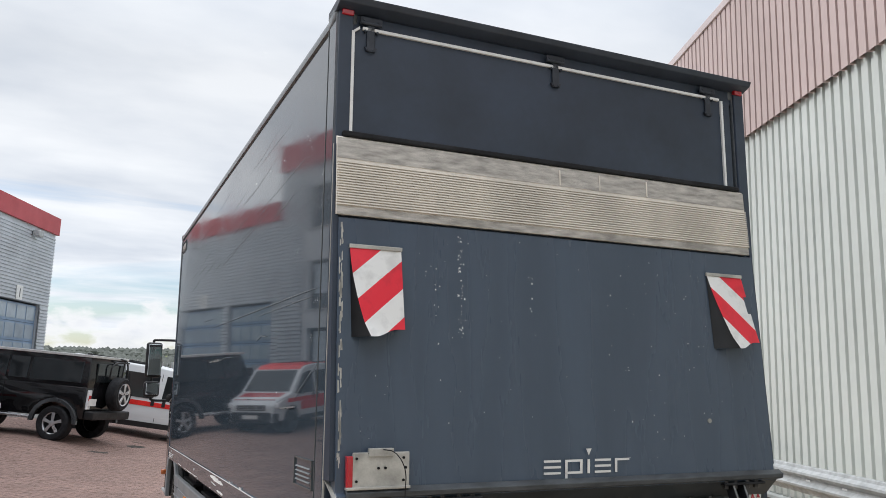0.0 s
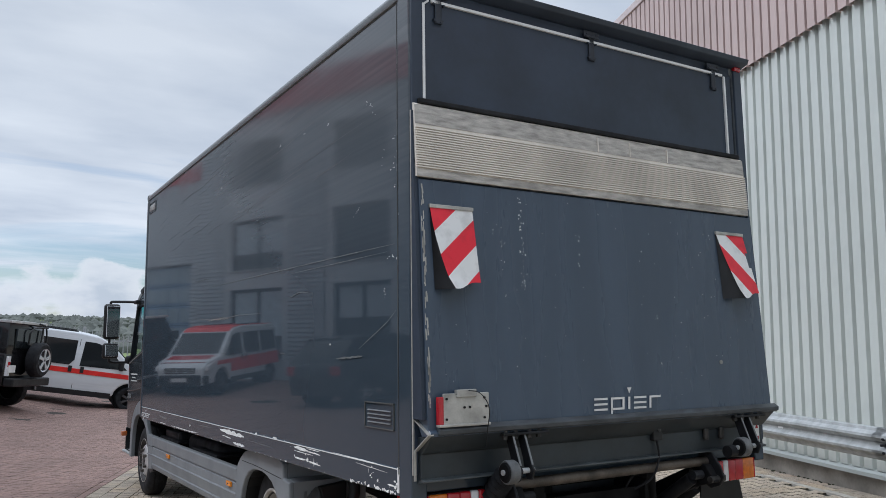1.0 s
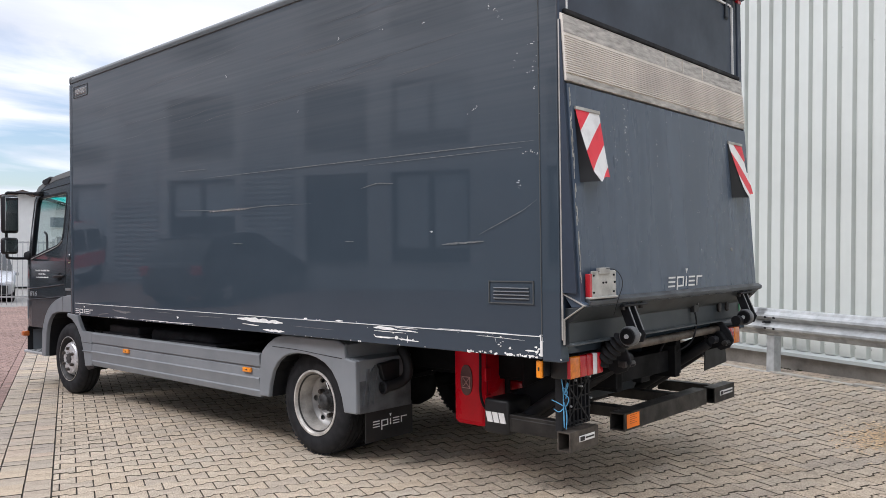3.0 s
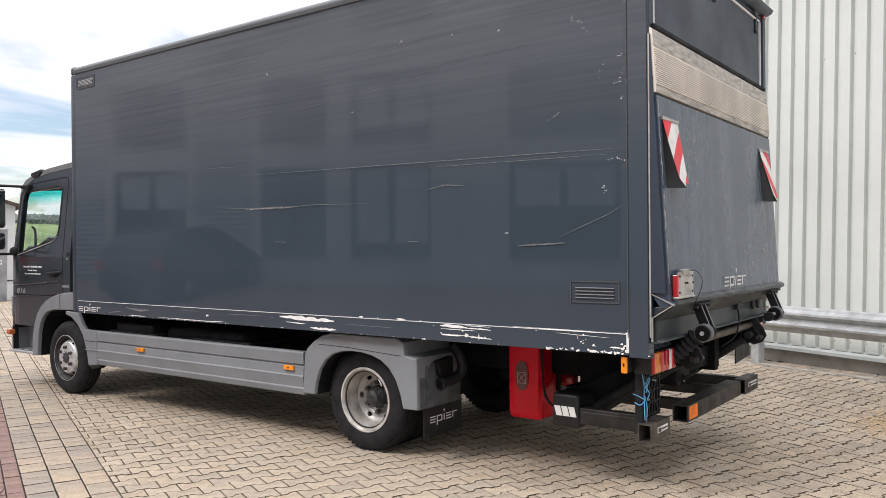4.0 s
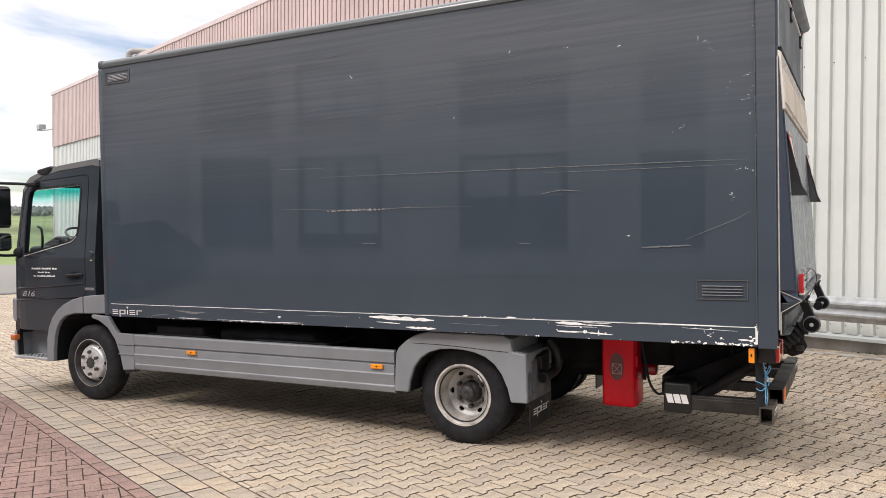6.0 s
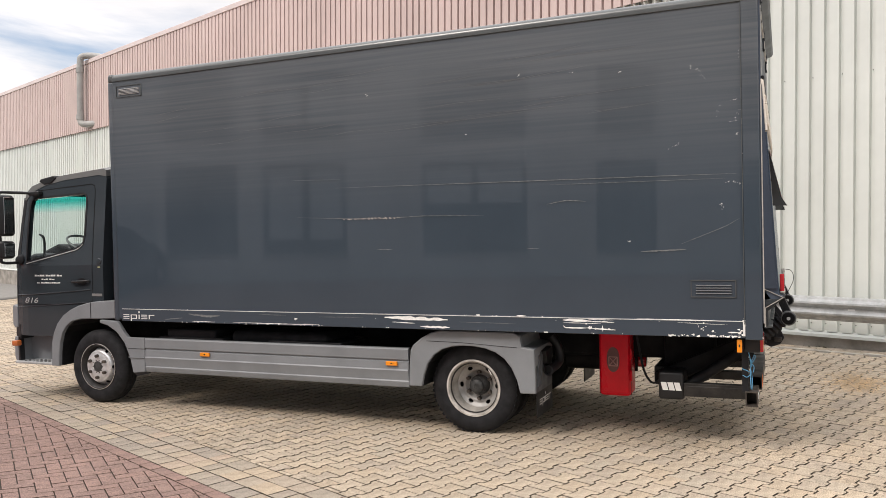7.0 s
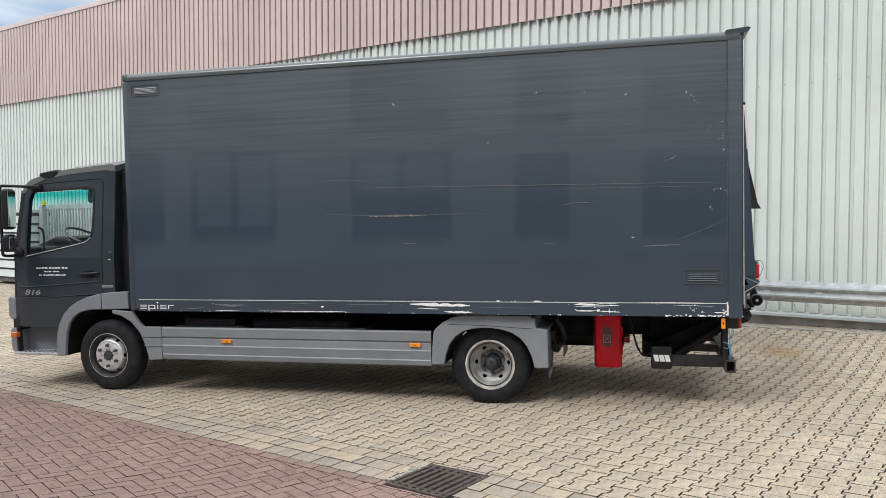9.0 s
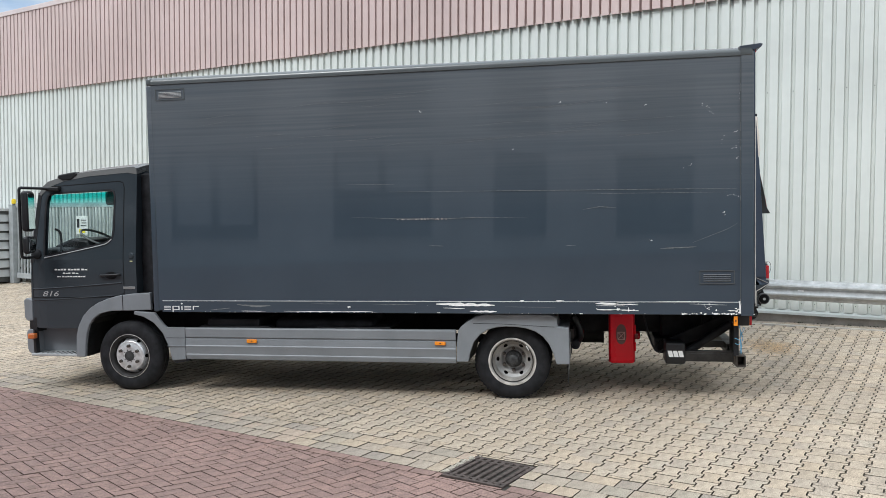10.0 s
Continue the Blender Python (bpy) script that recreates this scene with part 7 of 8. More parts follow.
for ci, (y0, y1) in enumerate(WIN_COLS):
    for ri, (z0, z1) in enumerate(WIN_ROWS):
        wdw = thing("window_office", "dark framed office window", "window", WALL, group="office windows", kind="structure")
        bm = bmesh.new()
        for a in ((y0, y1, z0, z0 + 0.07), (y0, y1, z1 - 0.07, z1), (y0, y0 + 0.07, z0 + 0.07, z1 - 0.07), (y1 - 0.07, y1, z0 + 0.07, z1 - 0.07), ((y0 + y1) / 2 - 0.04, (y0 + y1) / 2 + 0.04, z0 + 0.07, z1 - 0.07)):
            box(OFF_X - 0.22, OFF_X - 0.15, *a, bm=bm)
        part("window_frame", bm, frame_dark, wdw)
        part("window_sill", box(OFF_X - 0.20, OFF_X + 0.03, y0 - 0.03, y1 + 0.03, z0 - 0.04, z0 - 0.004), galvanised, wdw)
        for a, b in ((y0 + 0.07, (y0 + y1) / 2 - 0.04), ((y0 + y1) / 2 + 0.04, y1 - 0.07)):
            part("pane", box(OFF_X - 0.20, OFF_X - 0.185, a, b, z0 + 0.07, z1 - 0.07), window_dark, wdw)
            if (ci, ri) in ((3, 0), (3, 1), (1, 0), (0, 0), (0, 1), (4, 0)):
                zb = z1 - (0.9 if ci == 0 else (1.55 if ci == 3 else 0.6)) * (z1 - z0) * 0.75
                part("blind", box(OFF_X - 0.184, OFF_X - 0.178, a + 0.05, b - 0.05, max(zb, z0 + 0.35), z1 - 0.10), blind_pale, wdw)

# ---- fence, house, hills ----
fence = thing("bar_fence", "galvanised bar fence across the end of the yard", "fence", WALL)
FY = 22.0
FX0, FX1 = -15.4, -7.2
for x in (-15.35, -12.5, -9.72, -7.24):
    p = wall_place(x, FY)
    gz = ground_z(p.x, p.y)
    part("post", box(x - 0.04, x + 0.04, FY - 0.04, FY + 0.04, gz, gz + 2.15, 0.004), galvanised, fence)
for i in range(int((FX1 - FX0) / 0.143)):
    x = FX0 + 0.143 * i
    p = wall_place(x, FY)
    gz = ground_z(p.x, p.y)
    part("bar", box(x - 0.013, x + 0.013, FY - 0.013, FY + 0.013, gz + 0.08, gz + 2.08), galvanised, fence)
for z in (0.25, 1.95):
    p = wall_place(-10.0, FY)
    part("rail", box(FX0, FX1, FY - 0.02, FY + 0.02, ground_z(p.x, p.y) + z, ground_z(p.x, p.y) + z + 0.05), galvanised, fence)
p = wall_place(-6.85, FY)
gate_box = thing("gate_pillar", "galvanised steel gate pillar with a small plate", "pillar", WALL)
gz = ground_z(p.x, p.y)
part("pillar_body", box(-7.15, -6.58, FY - 0.14, FY + 0.14, gz, gz + 2.18, 0.01), plain("pillar_zinc", (0.36, 0.38, 0.40), 0.5, 0.3, 0.15, 3), gate_box)
part("pillar_cap", box(-7.17, -6.56, FY - 0.16, FY + 0.16, gz + 2.18, gz + 2.21, 0.004), galvanised, gate_box)
part("small_plate", box(-6.92, -6.72, FY - 0.146, FY - 0.139, gz + 1.12, gz + 1.27), white_paint, gate_box)
part("plate_bar", box(-6.88, -6.76, FY - 0.15, FY - 0.145, gz + 1.17, gz + 1.21), dark_steel, gate_box)

house = thing("white_house", "white rendered house with brown roof behind the fence", "house", WALL @ pose(-8.5, 40.0, -0.5, 0, 0, 0))
wall_white = plain("wall_white", (0.72, 0.72, 0.70), 0.85, 0.0, 0.05, 1)
part("wall", prism([(-3.5, 0.0), (3.5, 0.0), (3.5, 3.75), (0.0, 4.78), (-3.5, 3.75)], "y", 0.0, 9.0), wall_white, house)
roof_b = bmesh.new()
for s in (-1, 1):
    prism([(s * 3.85, 3.66), (0.0, 4.80), (0.0, 4.95), (s * 3.87, 3.80)], "y", -0.35, 9.35, bm=roof_b)
part("roof", roof_b, plain("roof_brown", (0.10, 0.065, 0.05), 0.8, 0.0, 0.2, 2), house)
for x, w_ in ((-2.5, 0.62), (-0.95, 0.62), (1.3, 0.9)):
    hw = part("window", box(x - 0.06, x + w_ + 0.06, -0.04, 0.02, 3.02, 3.66, 0.01), wall_white, house)
    part("pane", box(x, x + w_, -0.045, -0.04, 3.08, 3.6), plain("house_pane", (0.22, 0.25, 0.27), 0.15) if x < -2 else bpy.data.materials["house_pane"], hw)

# clipped hedge behind the fence
hedge_leaf = plain("hedge_leaf", (0.055, 0.075, 0.025), 0.8, 0.0, 0.4, 1.5)
random.seed(77)
bm = bmesh.new()
for i in range(1500):
    x, y = random.uniform(-19.0, -11.6), 27.0 + random.uniform(-0.45, 0.45)
    top = 1.0 + 0.1 * noise.noise((x * 1.1, 0, 3))
    z = random.uniform(-0.45, top)
    a, b_, r = random.uniform(0, 6.28), random.uniform(-0.9, 0.9), random.uniform(0.06, 0.14)
    u = Vector((math.cos(a), math.sin(a), b_)).normalized() * r
    v = Vector((-math.sin(a), math.cos(a), random.uniform(-0.8, 0.8))).normalized() * r * 0.6
    c = Vector((x, y, z))
    bm.faces.new([bm.verts.new(q) for q in (c - u, c - v, c + u, c + v)])
box(-18.9, -11.7, 26.75, 27.25, -0.5, 0.8, bm=bm)
hedge = mesh_ob("hedge", bm, hedge_leaf)
hedge.matrix_world = WALL
tagged(hedge, "dark green clipped hedge behind the bar fence", "hedge", kind="stuff")

# the woods' green is paled and greyed, distant haze mixed into the colour
woods_mat = plain("woods", (0.125, 0.135, 0.120), 0.95, 0.0, 0.25, 0.05)
hill_mat = plain("hill_grass", (0.16, 0.20, 0.07), 0.95, 0.0, 0.35, 0.006)
AZ = [math.radians(a) for a in range(-70, 121, 2)]
hv, hf = [], []
for k, (rad, fr) in enumerate(((120, 0.0), (330, 0.10), (560, 0.42), (760, 0.85), (900, 1.0), (1300, 0.9))):
    for a in AZ:
        top = 24 + 5 * noise.noise((a * 2.3, 3.1, 0)) + 2.5 * noise.noise((a * 7.0, 1.0, 0))
        hv.append((rad * math.sin(a), rad * math.cos(a), -0.45 + fr * top))
n = len(AZ)
for k in range(5):
    for i in range(n - 1):
        hf.append((k * n + i, k * n + i + 1, (k + 1) * n + i + 1, (k + 1) * n + i))
tagged(cells(hv, hf, "hill", hill_mat), "low green hills on the horizon", "hill", kind="structure")
random.seed(21)
tv, tf = [], []
ico = bmesh.new()
bmesh.ops.create_icosphere(ico, subdivisions=1, radius=1.0)
iv = [v.co.copy() for v in ico.verts]
ifc = [[v.index for v in f.verts] for f in ico.faces]
ico.free()
for i in range(14000):
    a = math.radians(random.uniform(-66, 116))
    near = 125 if a < math.radians(19) else 640
    rad = near + (950 - near) * random.random() ** 0.7
    fr = np.interp(rad, [120, 330, 560, 760, 900, 1300], [0.0, 0.10, 0.42, 0.85, 1.0, 0.9])
    top = 24 + 5 * noise.noise((a * 2.3, 3.1, 0)) + 2.5 * noise.noise((a * 7.0, 1.0, 0))
    r = random.uniform(1.8, 4.4) if rad > 350 else random.uniform(1.2, 2.6)
    base = Vector((rad * math.sin(a), rad * math.cos(a), -0.45 + fr * top + r * 0.15))
    o = len(tv)
    for v in iv:
        k = random.uniform(0.82, 1.12)
        tv.append((base.x + v.x * r * k, base.y + v.y * r * k, base.z + v.z * r * 1.15 * k))
    tf += [[o + j for j in f] for f in ifc]
tagged(cells(tv, tf, "far_woods", woods_mat), "dull green autumn woods along the far ridge, greyed for haze", "woods", kind="stuff")

# ---- vehicles ----
car_glass = plain("car_glass", (0.015, 0.018, 0.02), 0.05, 0.0, 0.1, 2)
car_white = body_paint("car_white", (0.62, 0.64, 0.66), 0.2, 0.1)
car_black = body_paint("car_black", (0.008, 0.008, 0.009), 0.08, 0.15)
car_silver = plain("car_silver", (0.38, 0.39, 0.41), 0.28, 0.7, 0.06, 2, coat=0.5)
car_grey = plain("car_grey", (0.055, 0.06, 0.065), 0.25, 0.3, 0.06, 2, coat=0.5)
car_redband = plain("car_redband", (0.72, 0.02, 0.015), 0.35)
car_red = plain("car_red", (0.45, 0.015, 0.02), 0.3, coat=0.5)
alloy = plain("alloy", (0.62, 0.63, 0.65), 0.25, 0.7, 0.06, 4)


def car_wheel(parent, x, y, r, w, spokes, rim):
    """Wheel under a vehicle that faces +y; x is its outer side."""
    s = 1 if x > 0 else -1
    m = pose(x, y, r)
    t = part("wheel", lathe([(r * 0.62, 0), (r * 0.68, s * 0.012), (r * 0.9, s * 0.012), (r, -s * 0.03), (r, -s * (w - 0.03)), (r * 0.9, -s * w), (r * 0.62, -s * w)], m, 36, closed=True), rubber, parent, "black tyre with rim", smooth=40)
    part("rim", lathe([(r * 0.62, -s * 0.004), (r * 0.65, s * 0.004), (r * 0.65, -s * 0.03), (r * 0.58, -s * 0.05), (r * 0.58, -s * 0.12), (r * 0.62, -s * 0.12)], m, 36, closed=True), rim, t, smooth=40)
    part("brake", lathe([(0.02, -s * 0.09), (r * 0.58, -s * 0.09), (r * 0.58, -s * 0.10), (0.02, -s * 0.10)], m, 24), chassis_black, t)
    part("cap", lathe([(0.01, 0.0), (r * 0.16, -s * 0.006), (r * 0.18, -s * 0.03), (0.01, -s * 0.03)], m, 20), rim, t)
    for i in range(spokes):
        a = 2 * math.pi * i / spokes
        q = Matrix.Translation((x, y, r)) @ Matrix.Rotation(a, 4, "X")
        bm = prism([(-r * 0.07, r * 0.1), (r * 0.07, r * 0.1), (r * 0.10, r * 0.60), (-r * 0.10, r * 0.60)], "x", -s * 0.035, -s * 0.012, 0.004)
        bm.transform(q)
        part("spoke", bm, rim, t)
    return t


def narrow(bm, z0, k, mid=0.0):
    """Lean the sides of a body in above z0."""
    for v in bm.verts:
        if v.co.z > z0:
            v.co.x = mid + (v.co.x - mid) * (1 - k * (v.co.z - z0))
    return bm


def under_line(rear, front, axles, r, sill):
    """The lower outline of a body seen from the side, with wheel arches."""
    pts = [(rear, sill)]
    for y in sorted(axles):
        for i in range(9, -1, -1):
            a = math.pi * i / 9
            pts.append((y + r * math.cos(a), max(sill, 0.36 + r * math.sin(a) * 1.0)))
    pts.append((front, sill))
    return pts


def offroader(name, m):
    """A boxy black off-road station wagon; faces +y."""
    v = thing(name, "black boxy off-road car with spare wheel on its back door", "car", m)
    lo = under_line(-2.05, 2.15, (-1.35, 1.42), 0.52, 0.55)
    part("body", prism(lo + [(2.15, 1.15), (2.05, 1.22), (0.85, 1.28), (-2.05, 1.28)], "x", -0.88, 0.88, 0.03, 2), car_black, v, smooth=35)
    top = narrow(prism([(-2.05, 1.25), (0.95, 1.25), (0.62, 1.98), (-2.0, 2.0)], "x", -0.86, 0.86, 0.03, 2), 1.25, 0.10)
    cabin = part("cabin", top, car_black, v, smooth=35)
    part("roof", box(-0.83, 0.83, -2.05, 0.70, 1.965, 2.03, 0.012), plain("pale_roof", (0.52, 0.52, 0.51), 0.35), v, "pale roof with rails")
    for s in (-1, 1):
        for y0, y1 in ((-1.85, -0.55), (-0.48, 0.0), (0.06, 0.62)):
            part("window", narrow(box(min(s * 0.855, s * 0.875), max(s * 0.855, s * 0.875), y0, y1, 1.36, 1.86, 0.01), 1.25, 0.10), car_glass, cabin)
        for y in (-1.35, 1.42):
            car_wheel(v, s * 0.93, y, 0.40, 0.26, 5, alloy)
            ar = [(y + 0.60 * math.cos(a), 0.42 + 0.56 * math.sin(a)) for a in [math.pi * i / 10 for i in range(11)]]
            ai = [(y + 0.50 * math.cos(a), 0.42 + 0.47 * math.sin(a)) for a in [math.pi * i / 10 for i in range(11)]]
            part("wheel_arch", prism(ar + ai[::-1], "x", min(s * 0.86, s * 0.95), max(s * 0.86, s * 0.95), 0.01), car_grey, v)
        part("side_step", rod((s * 0.90, -0.75, 0.50), (s * 0.90, 0.85, 0.50), 0.035, 10), alloy, v)
        part("rear_lamp", box(min(s * 0.70, s * 0.84), max(s * 0.70, s * 0.84), -2.09, -2.04, 0.78, 1.22, 0.01), lamp_clear, v)
        part("rear_lamp", box(min(s * 0.72, s * 0.82), max(s * 0.72, s * 0.82), -2.10, -2.05, 0.98, 1.10, 0.01), lamp_red, v)
        part("door_gap", box(min(s * 0.878, s * 0.884), max(s * 0.878, s * 0.884), 0.02, 0.035, 0.62, 1.28), chassis_black, v)
        part("wing_mirror", box(min(s * 0.9, s * 1.08), max(s * 0.9, s * 1.08), 0.72, 0.80, 1.38, 1.6, 0.02), black_plastic, v)
    part("rear_window", box(-0.55, 0.55, -2.065, -2.02, 1.40, 1.85, 0.01), car_glass, cabin)
    part("bumper", box(-0.85, 0.85, -2.28, -2.05, 0.55, 0.74, 0.03), black_plastic, v, "black steel rear bumper")
    part("front_bumper", box(-0.85, 0.85, 2.15, 2.35, 0.55, 0.74, 0.03), black_plastic, v)
    sp = part("spare_wheel", lathe([(0.24, 0), (0.27, 0.012), (0.36, 0.012), (0.40, -0.03), (0.40, -0.22), (0.36, -0.26), (0.10, -0.26)], pose(0.12, -2.42, 1.16, 0, 0, -90), 36), rubber, v, "spare wheel with alloy rim", smooth=40)
    for i in range(5):
        a = 2 * math.pi * i / 5
        bm = prism([(-0.03, 0.03), (0.03, 0.03), (0.045, 0.25), (-0.045, 0.25)], "y", -2.445, -2.42, 0.004)
        bm.transform(Matrix.Translation((0.12, 0, 1.16)) @ Matrix.Rotation(a, 4, "Y"))
        part("spoke", bm, alloy, sp)
    part("spare_rim", lathe([(0.24, 0.0), (0.27, 0.014), (0.27, 0.0), (0.24, -0.02)], pose(0.12, -2.435, 1.16, 0, 0, -90), 32, closed=True), alloy, sp)
    for pts in (((0.75, -2.10, 0.75), (0.75, -2.12, 1.95), (0.3, -2.12, 2.0)), ((-0.1, -2.12, 1.5), (-0.12, -2.14, 1.9), (0.7, -2.13, 1.92)), ((0.45, -2.12, 1.3), (0.5, -2.12, 1.95))):
        part("ladder_tube", tube(pts, 0.02, 8), black_plastic, v)
    part("licence_bar", box(-0.80, -0.50, -2.11, -2.06, 0.86, 1.02), white_paint, v)
    return v


def delivery_van(name, m, hood, band, label, red_roof=False):
    """A mid-sized van with a coloured band; faces +y."""
    v = thing(name, label, "van", m)
    lo = under_line(-2.05, 2.42, (-1.50, 1.60), 0.40, 0.30)
    up = [(2.42, 0.55), (2.40, 0.80), (2.20, 0.98), (1.62, 1.12), (0.95, 1.78), (0.70, 1.90), (0.2, 1.955), (-1.9, 1.93), (-2.03, 1.80), (-2.06, 0.9)]
    bm = prism(lo + up, "x", -0.94, 0.94, 0.05, 3)
    narrow(bm, 0.95, 0.10)
    for w in bm.verts:
        if w.co.y > 1.7:
            w.co.x *= 1 - 0.22 * ((w.co.y - 1.7) / 0.7) ** 2
    part("body", bm, car_white, v, smooth=35)
    ws = narrow(prism([(1.56, 1.15), (0.98, 1.745), (0.955, 1.74), (1.535, 1.14)], "x", -0.80, 0.80), 0.95, 0.10)
    ws.transform(Matrix.Translation((0, 0.03, 0.03)))
    part("windscreen", ws, car_glass, v)
    for s in (-1, 1):
        def side(pts, d0, d1, z0=0.95):
            bmx = prism(pts, "x", min(s * d0, s * d1), max(s * d0, s * d1), 0.004)
            return narrow(bmx, z0, 0.10)
        part("front_window", side([(0.35, 1.08), (1.42, 1.10), (0.90, 1.66), (0.62, 1.74), (0.38, 1.74)], 0.935, 0.951), car_glass, v)
        part("side_window", side([(-0.75, 1.08), (0.12, 1.08), (0.22, 1.22), (0.22, 1.74), (-0.75, 1.74)], 0.935, 0.951), car_glass, v)
        part("rear_side_window", side([(-1.9, 1.10), (-0.88, 1.08), (-0.88, 1.74), (-1.85, 1.72)], 0.935, 0.951), car_glass, v)
        part("band", side([(-2.03, 0.88), (1.9, 0.86), (1.85, 0.98), (-2.03, 1.02)], 0.938, 0.9465), band, v, "coloured band along the side")
        part("sill", side([(-1.05, 0.30), (1.15, 0.30), (1.15, 0.44), (-1.05, 0.44)], 0.93, 0.955), black_plastic, v)
        for y in (0.27, -0.82):
            part("door_gap", side([(y, 0.46), (y + 0.012, 0.46), (y + 0.012, 1.78), (y, 1.78)], 0.94, 0.9475), chassis_black, v)
        for y in (0.42, 0.16):
            part("door_handle", side([(y - 0.04, 0.90), (y + 0.04, 0.90), (y + 0.04, 1.06), (y - 0.04, 1.06)], 0.94, 0.962), black_plastic, v)
        part("front_corner", box(min(s * 0.55, s * 0.83), max(s * 0.55, s * 0.83), 2.15, 2.40, 0.32, 0.58, 0.05), black_plastic, v)
        hl = prism([(1.95, 0.76), (2.32, 0.72), (2.30, 0.86), (1.90, 1.0)], "x", min(s * 0.62, s * 0.885), max(s * 0.62, s * 0.885), 0.03)
        part("headlamp", hl, lamp_clear, v)
        part("wing_mirror", box(min(s * 0.93, s * 1.12), max(s * 0.93, s * 1.12), 1.22, 1.32, 1.08, 1.32, 0.03), black_plastic, v)
        for y in (-1.50, 1.60):
            car_wheel(v, s * 0.92, y, 0.33, 0.22, 6, car_grey)
            part("arch_fill", lathe([(0.05, -s * 0.5), (0.40, -s * 0.5), (0.40, -s * 0.12), (0.05, -s * 0.12)], pose(s * 0.92, y, 0.36), 24), chassis_black, v)
    part("bonnet", narrow(prism([(2.24, 0.965), (1.62, 1.128), (1.62, 1.115), (2.22, 0.95)], "x", -0.72, 0.72), 0.95, 0.1), hood, v)
    part("bumper", box(-0.70, 0.70, 2.28, 2.46, 0.30, 0.62, 0.06), black_plastic, v, "dark front bumper")
    if red_roof:
        part("roof_panel", prism([(0.93, 1.80), (0.68, 1.92), (0.2, 1.975), (-1.9, 1.95), (-1.9, 1.93), (0.2, 1.94)], "x", -0.78, 0.78), band, v, "red roof panel")
        for s in (-1, 1):
            part("wide_band", narrow(prism([(-2.02, 0.62), (1.12, 0.60), (1.12, 0.86), (-2.02, 0.88)], "x", min(s * 0.938, s * 0.9468), max(s * 0.938, s * 0.9468)), 0.95, 0.10), band, v)
    part("grille", box(-0.5, 0.5, 2.34, 2.435, 0.66, 0.82, 0.02), black_plastic, v)
    for z in (0.69, 0.74, 0.79):
        part("grille_bar", box(-0.48, 0.48, 2.43, 2.445, z, z + 0.015), alloy, v)
    part("licence_bar", box(-0.26, 0.26, 2.455, 2.47, 0.42, 0.53), white_paint, v)
    for x in (-0.5, 0.5):
        part("roof_rail", box(x - 0.02, x + 0.02, -1.6, 0.2, 1.95, 1.99), black_plastic, v)
    return v


def hatchback(name, m, paint, label, tall=0.0):
    """A small family car; faces +y."""
    v = thing(name, label, "car", m)
    lo = under_line(-1.95, 2.05, (-1.25, 1.32), 0.36, 0.26)
    up = [(2.05, 0.50), (2.0, 0.72), (1.1, 0.95 + tall * 0.5), (-1.9, 1.0 + tall * 0.5), (-2.0, 0.8), (-2.0, 0.5)]
    bm = prism(lo + up, "x", -0.87, 0.87, 0.06, 3)
    for w in bm.verts:
        if abs(w.co.y) > 1.4:
            w.co.x *= 1 - 0.20 * ((abs(w.co.y) - 1.4) / 0.65) ** 2
    part("body", bm, paint, v, smooth=40)
    top = narrow(prism([(1.15, 0.93 + tall * 0.5), (0.35, 1.42 + tall), (-0.2, 1.48 + tall), (-1.4, 1.44 + tall), (-1.92, 0.98 + tall * 0.5)], "x", -0.80, 0.80, 0.04, 2), 0.9 + tall * 0.5, 0.28)
    part("cabin", top, car_glass, v, smooth=40)
    part("roof", narrow(prism([(0.32, 1.425 + tall), (-0.2, 1.49 + tall), (-1.42, 1.45 + tall), (-1.42, 1.42 + tall), (0.32, 1.40 + tall)], "x", -0.80, 0.80, 0.008), 0.9 + tall * 0.5, 0.28), paint, v)
    for s in (-1, 1):
        part("headlamp", box(min(s * 0.5, s * 0.78), max(s * 0.5, s * 0.78), 1.86, 2.02, 0.62, 0.76, 0.03), lamp_clear, v)
        part("rear_lamp", box(min(s * 0.55, s * 0.76), max(s * 0.55, s * 0.76), -2.01, -1.9, 0.70, 0.90, 0.02), lamp_red, v)
        part("wing_mirror", box(min(s * 0.86, s * 1.0), max(s * 0.86, s * 1.0), 0.78, 0.86, 0.94, 1.06, 0.02), paint, v)
        part("door_gap", box(min(s * 0.866, s * 0.874), max(s * 0.866, s * 0.874), -0.1, -0.09, 0.35, 0.95), chassis_black, v)
        for y in (-1.25, 1.32):
            car_wheel(v, s * 0.86, y, 0.32, 0.20, 5, alloy)
            part("arch_fill", lathe([(0.05, -s * 0.45), (0.36, -s * 0.45), (0.36, -s * 0.10), (0.05, -s * 0.10)], pose(s * 0.86, y, 0.36), 24), chassis_black, v)
    part("grille", box(-0.4, 0.4, 1.99, 2.06, 0.42, 0.62, 0.02), black_plastic, v)
    part("licence_bar", box(-0.26, 0.26, 2.055, 2.07, 0.46, 0.56), white_paint, v)
    return v


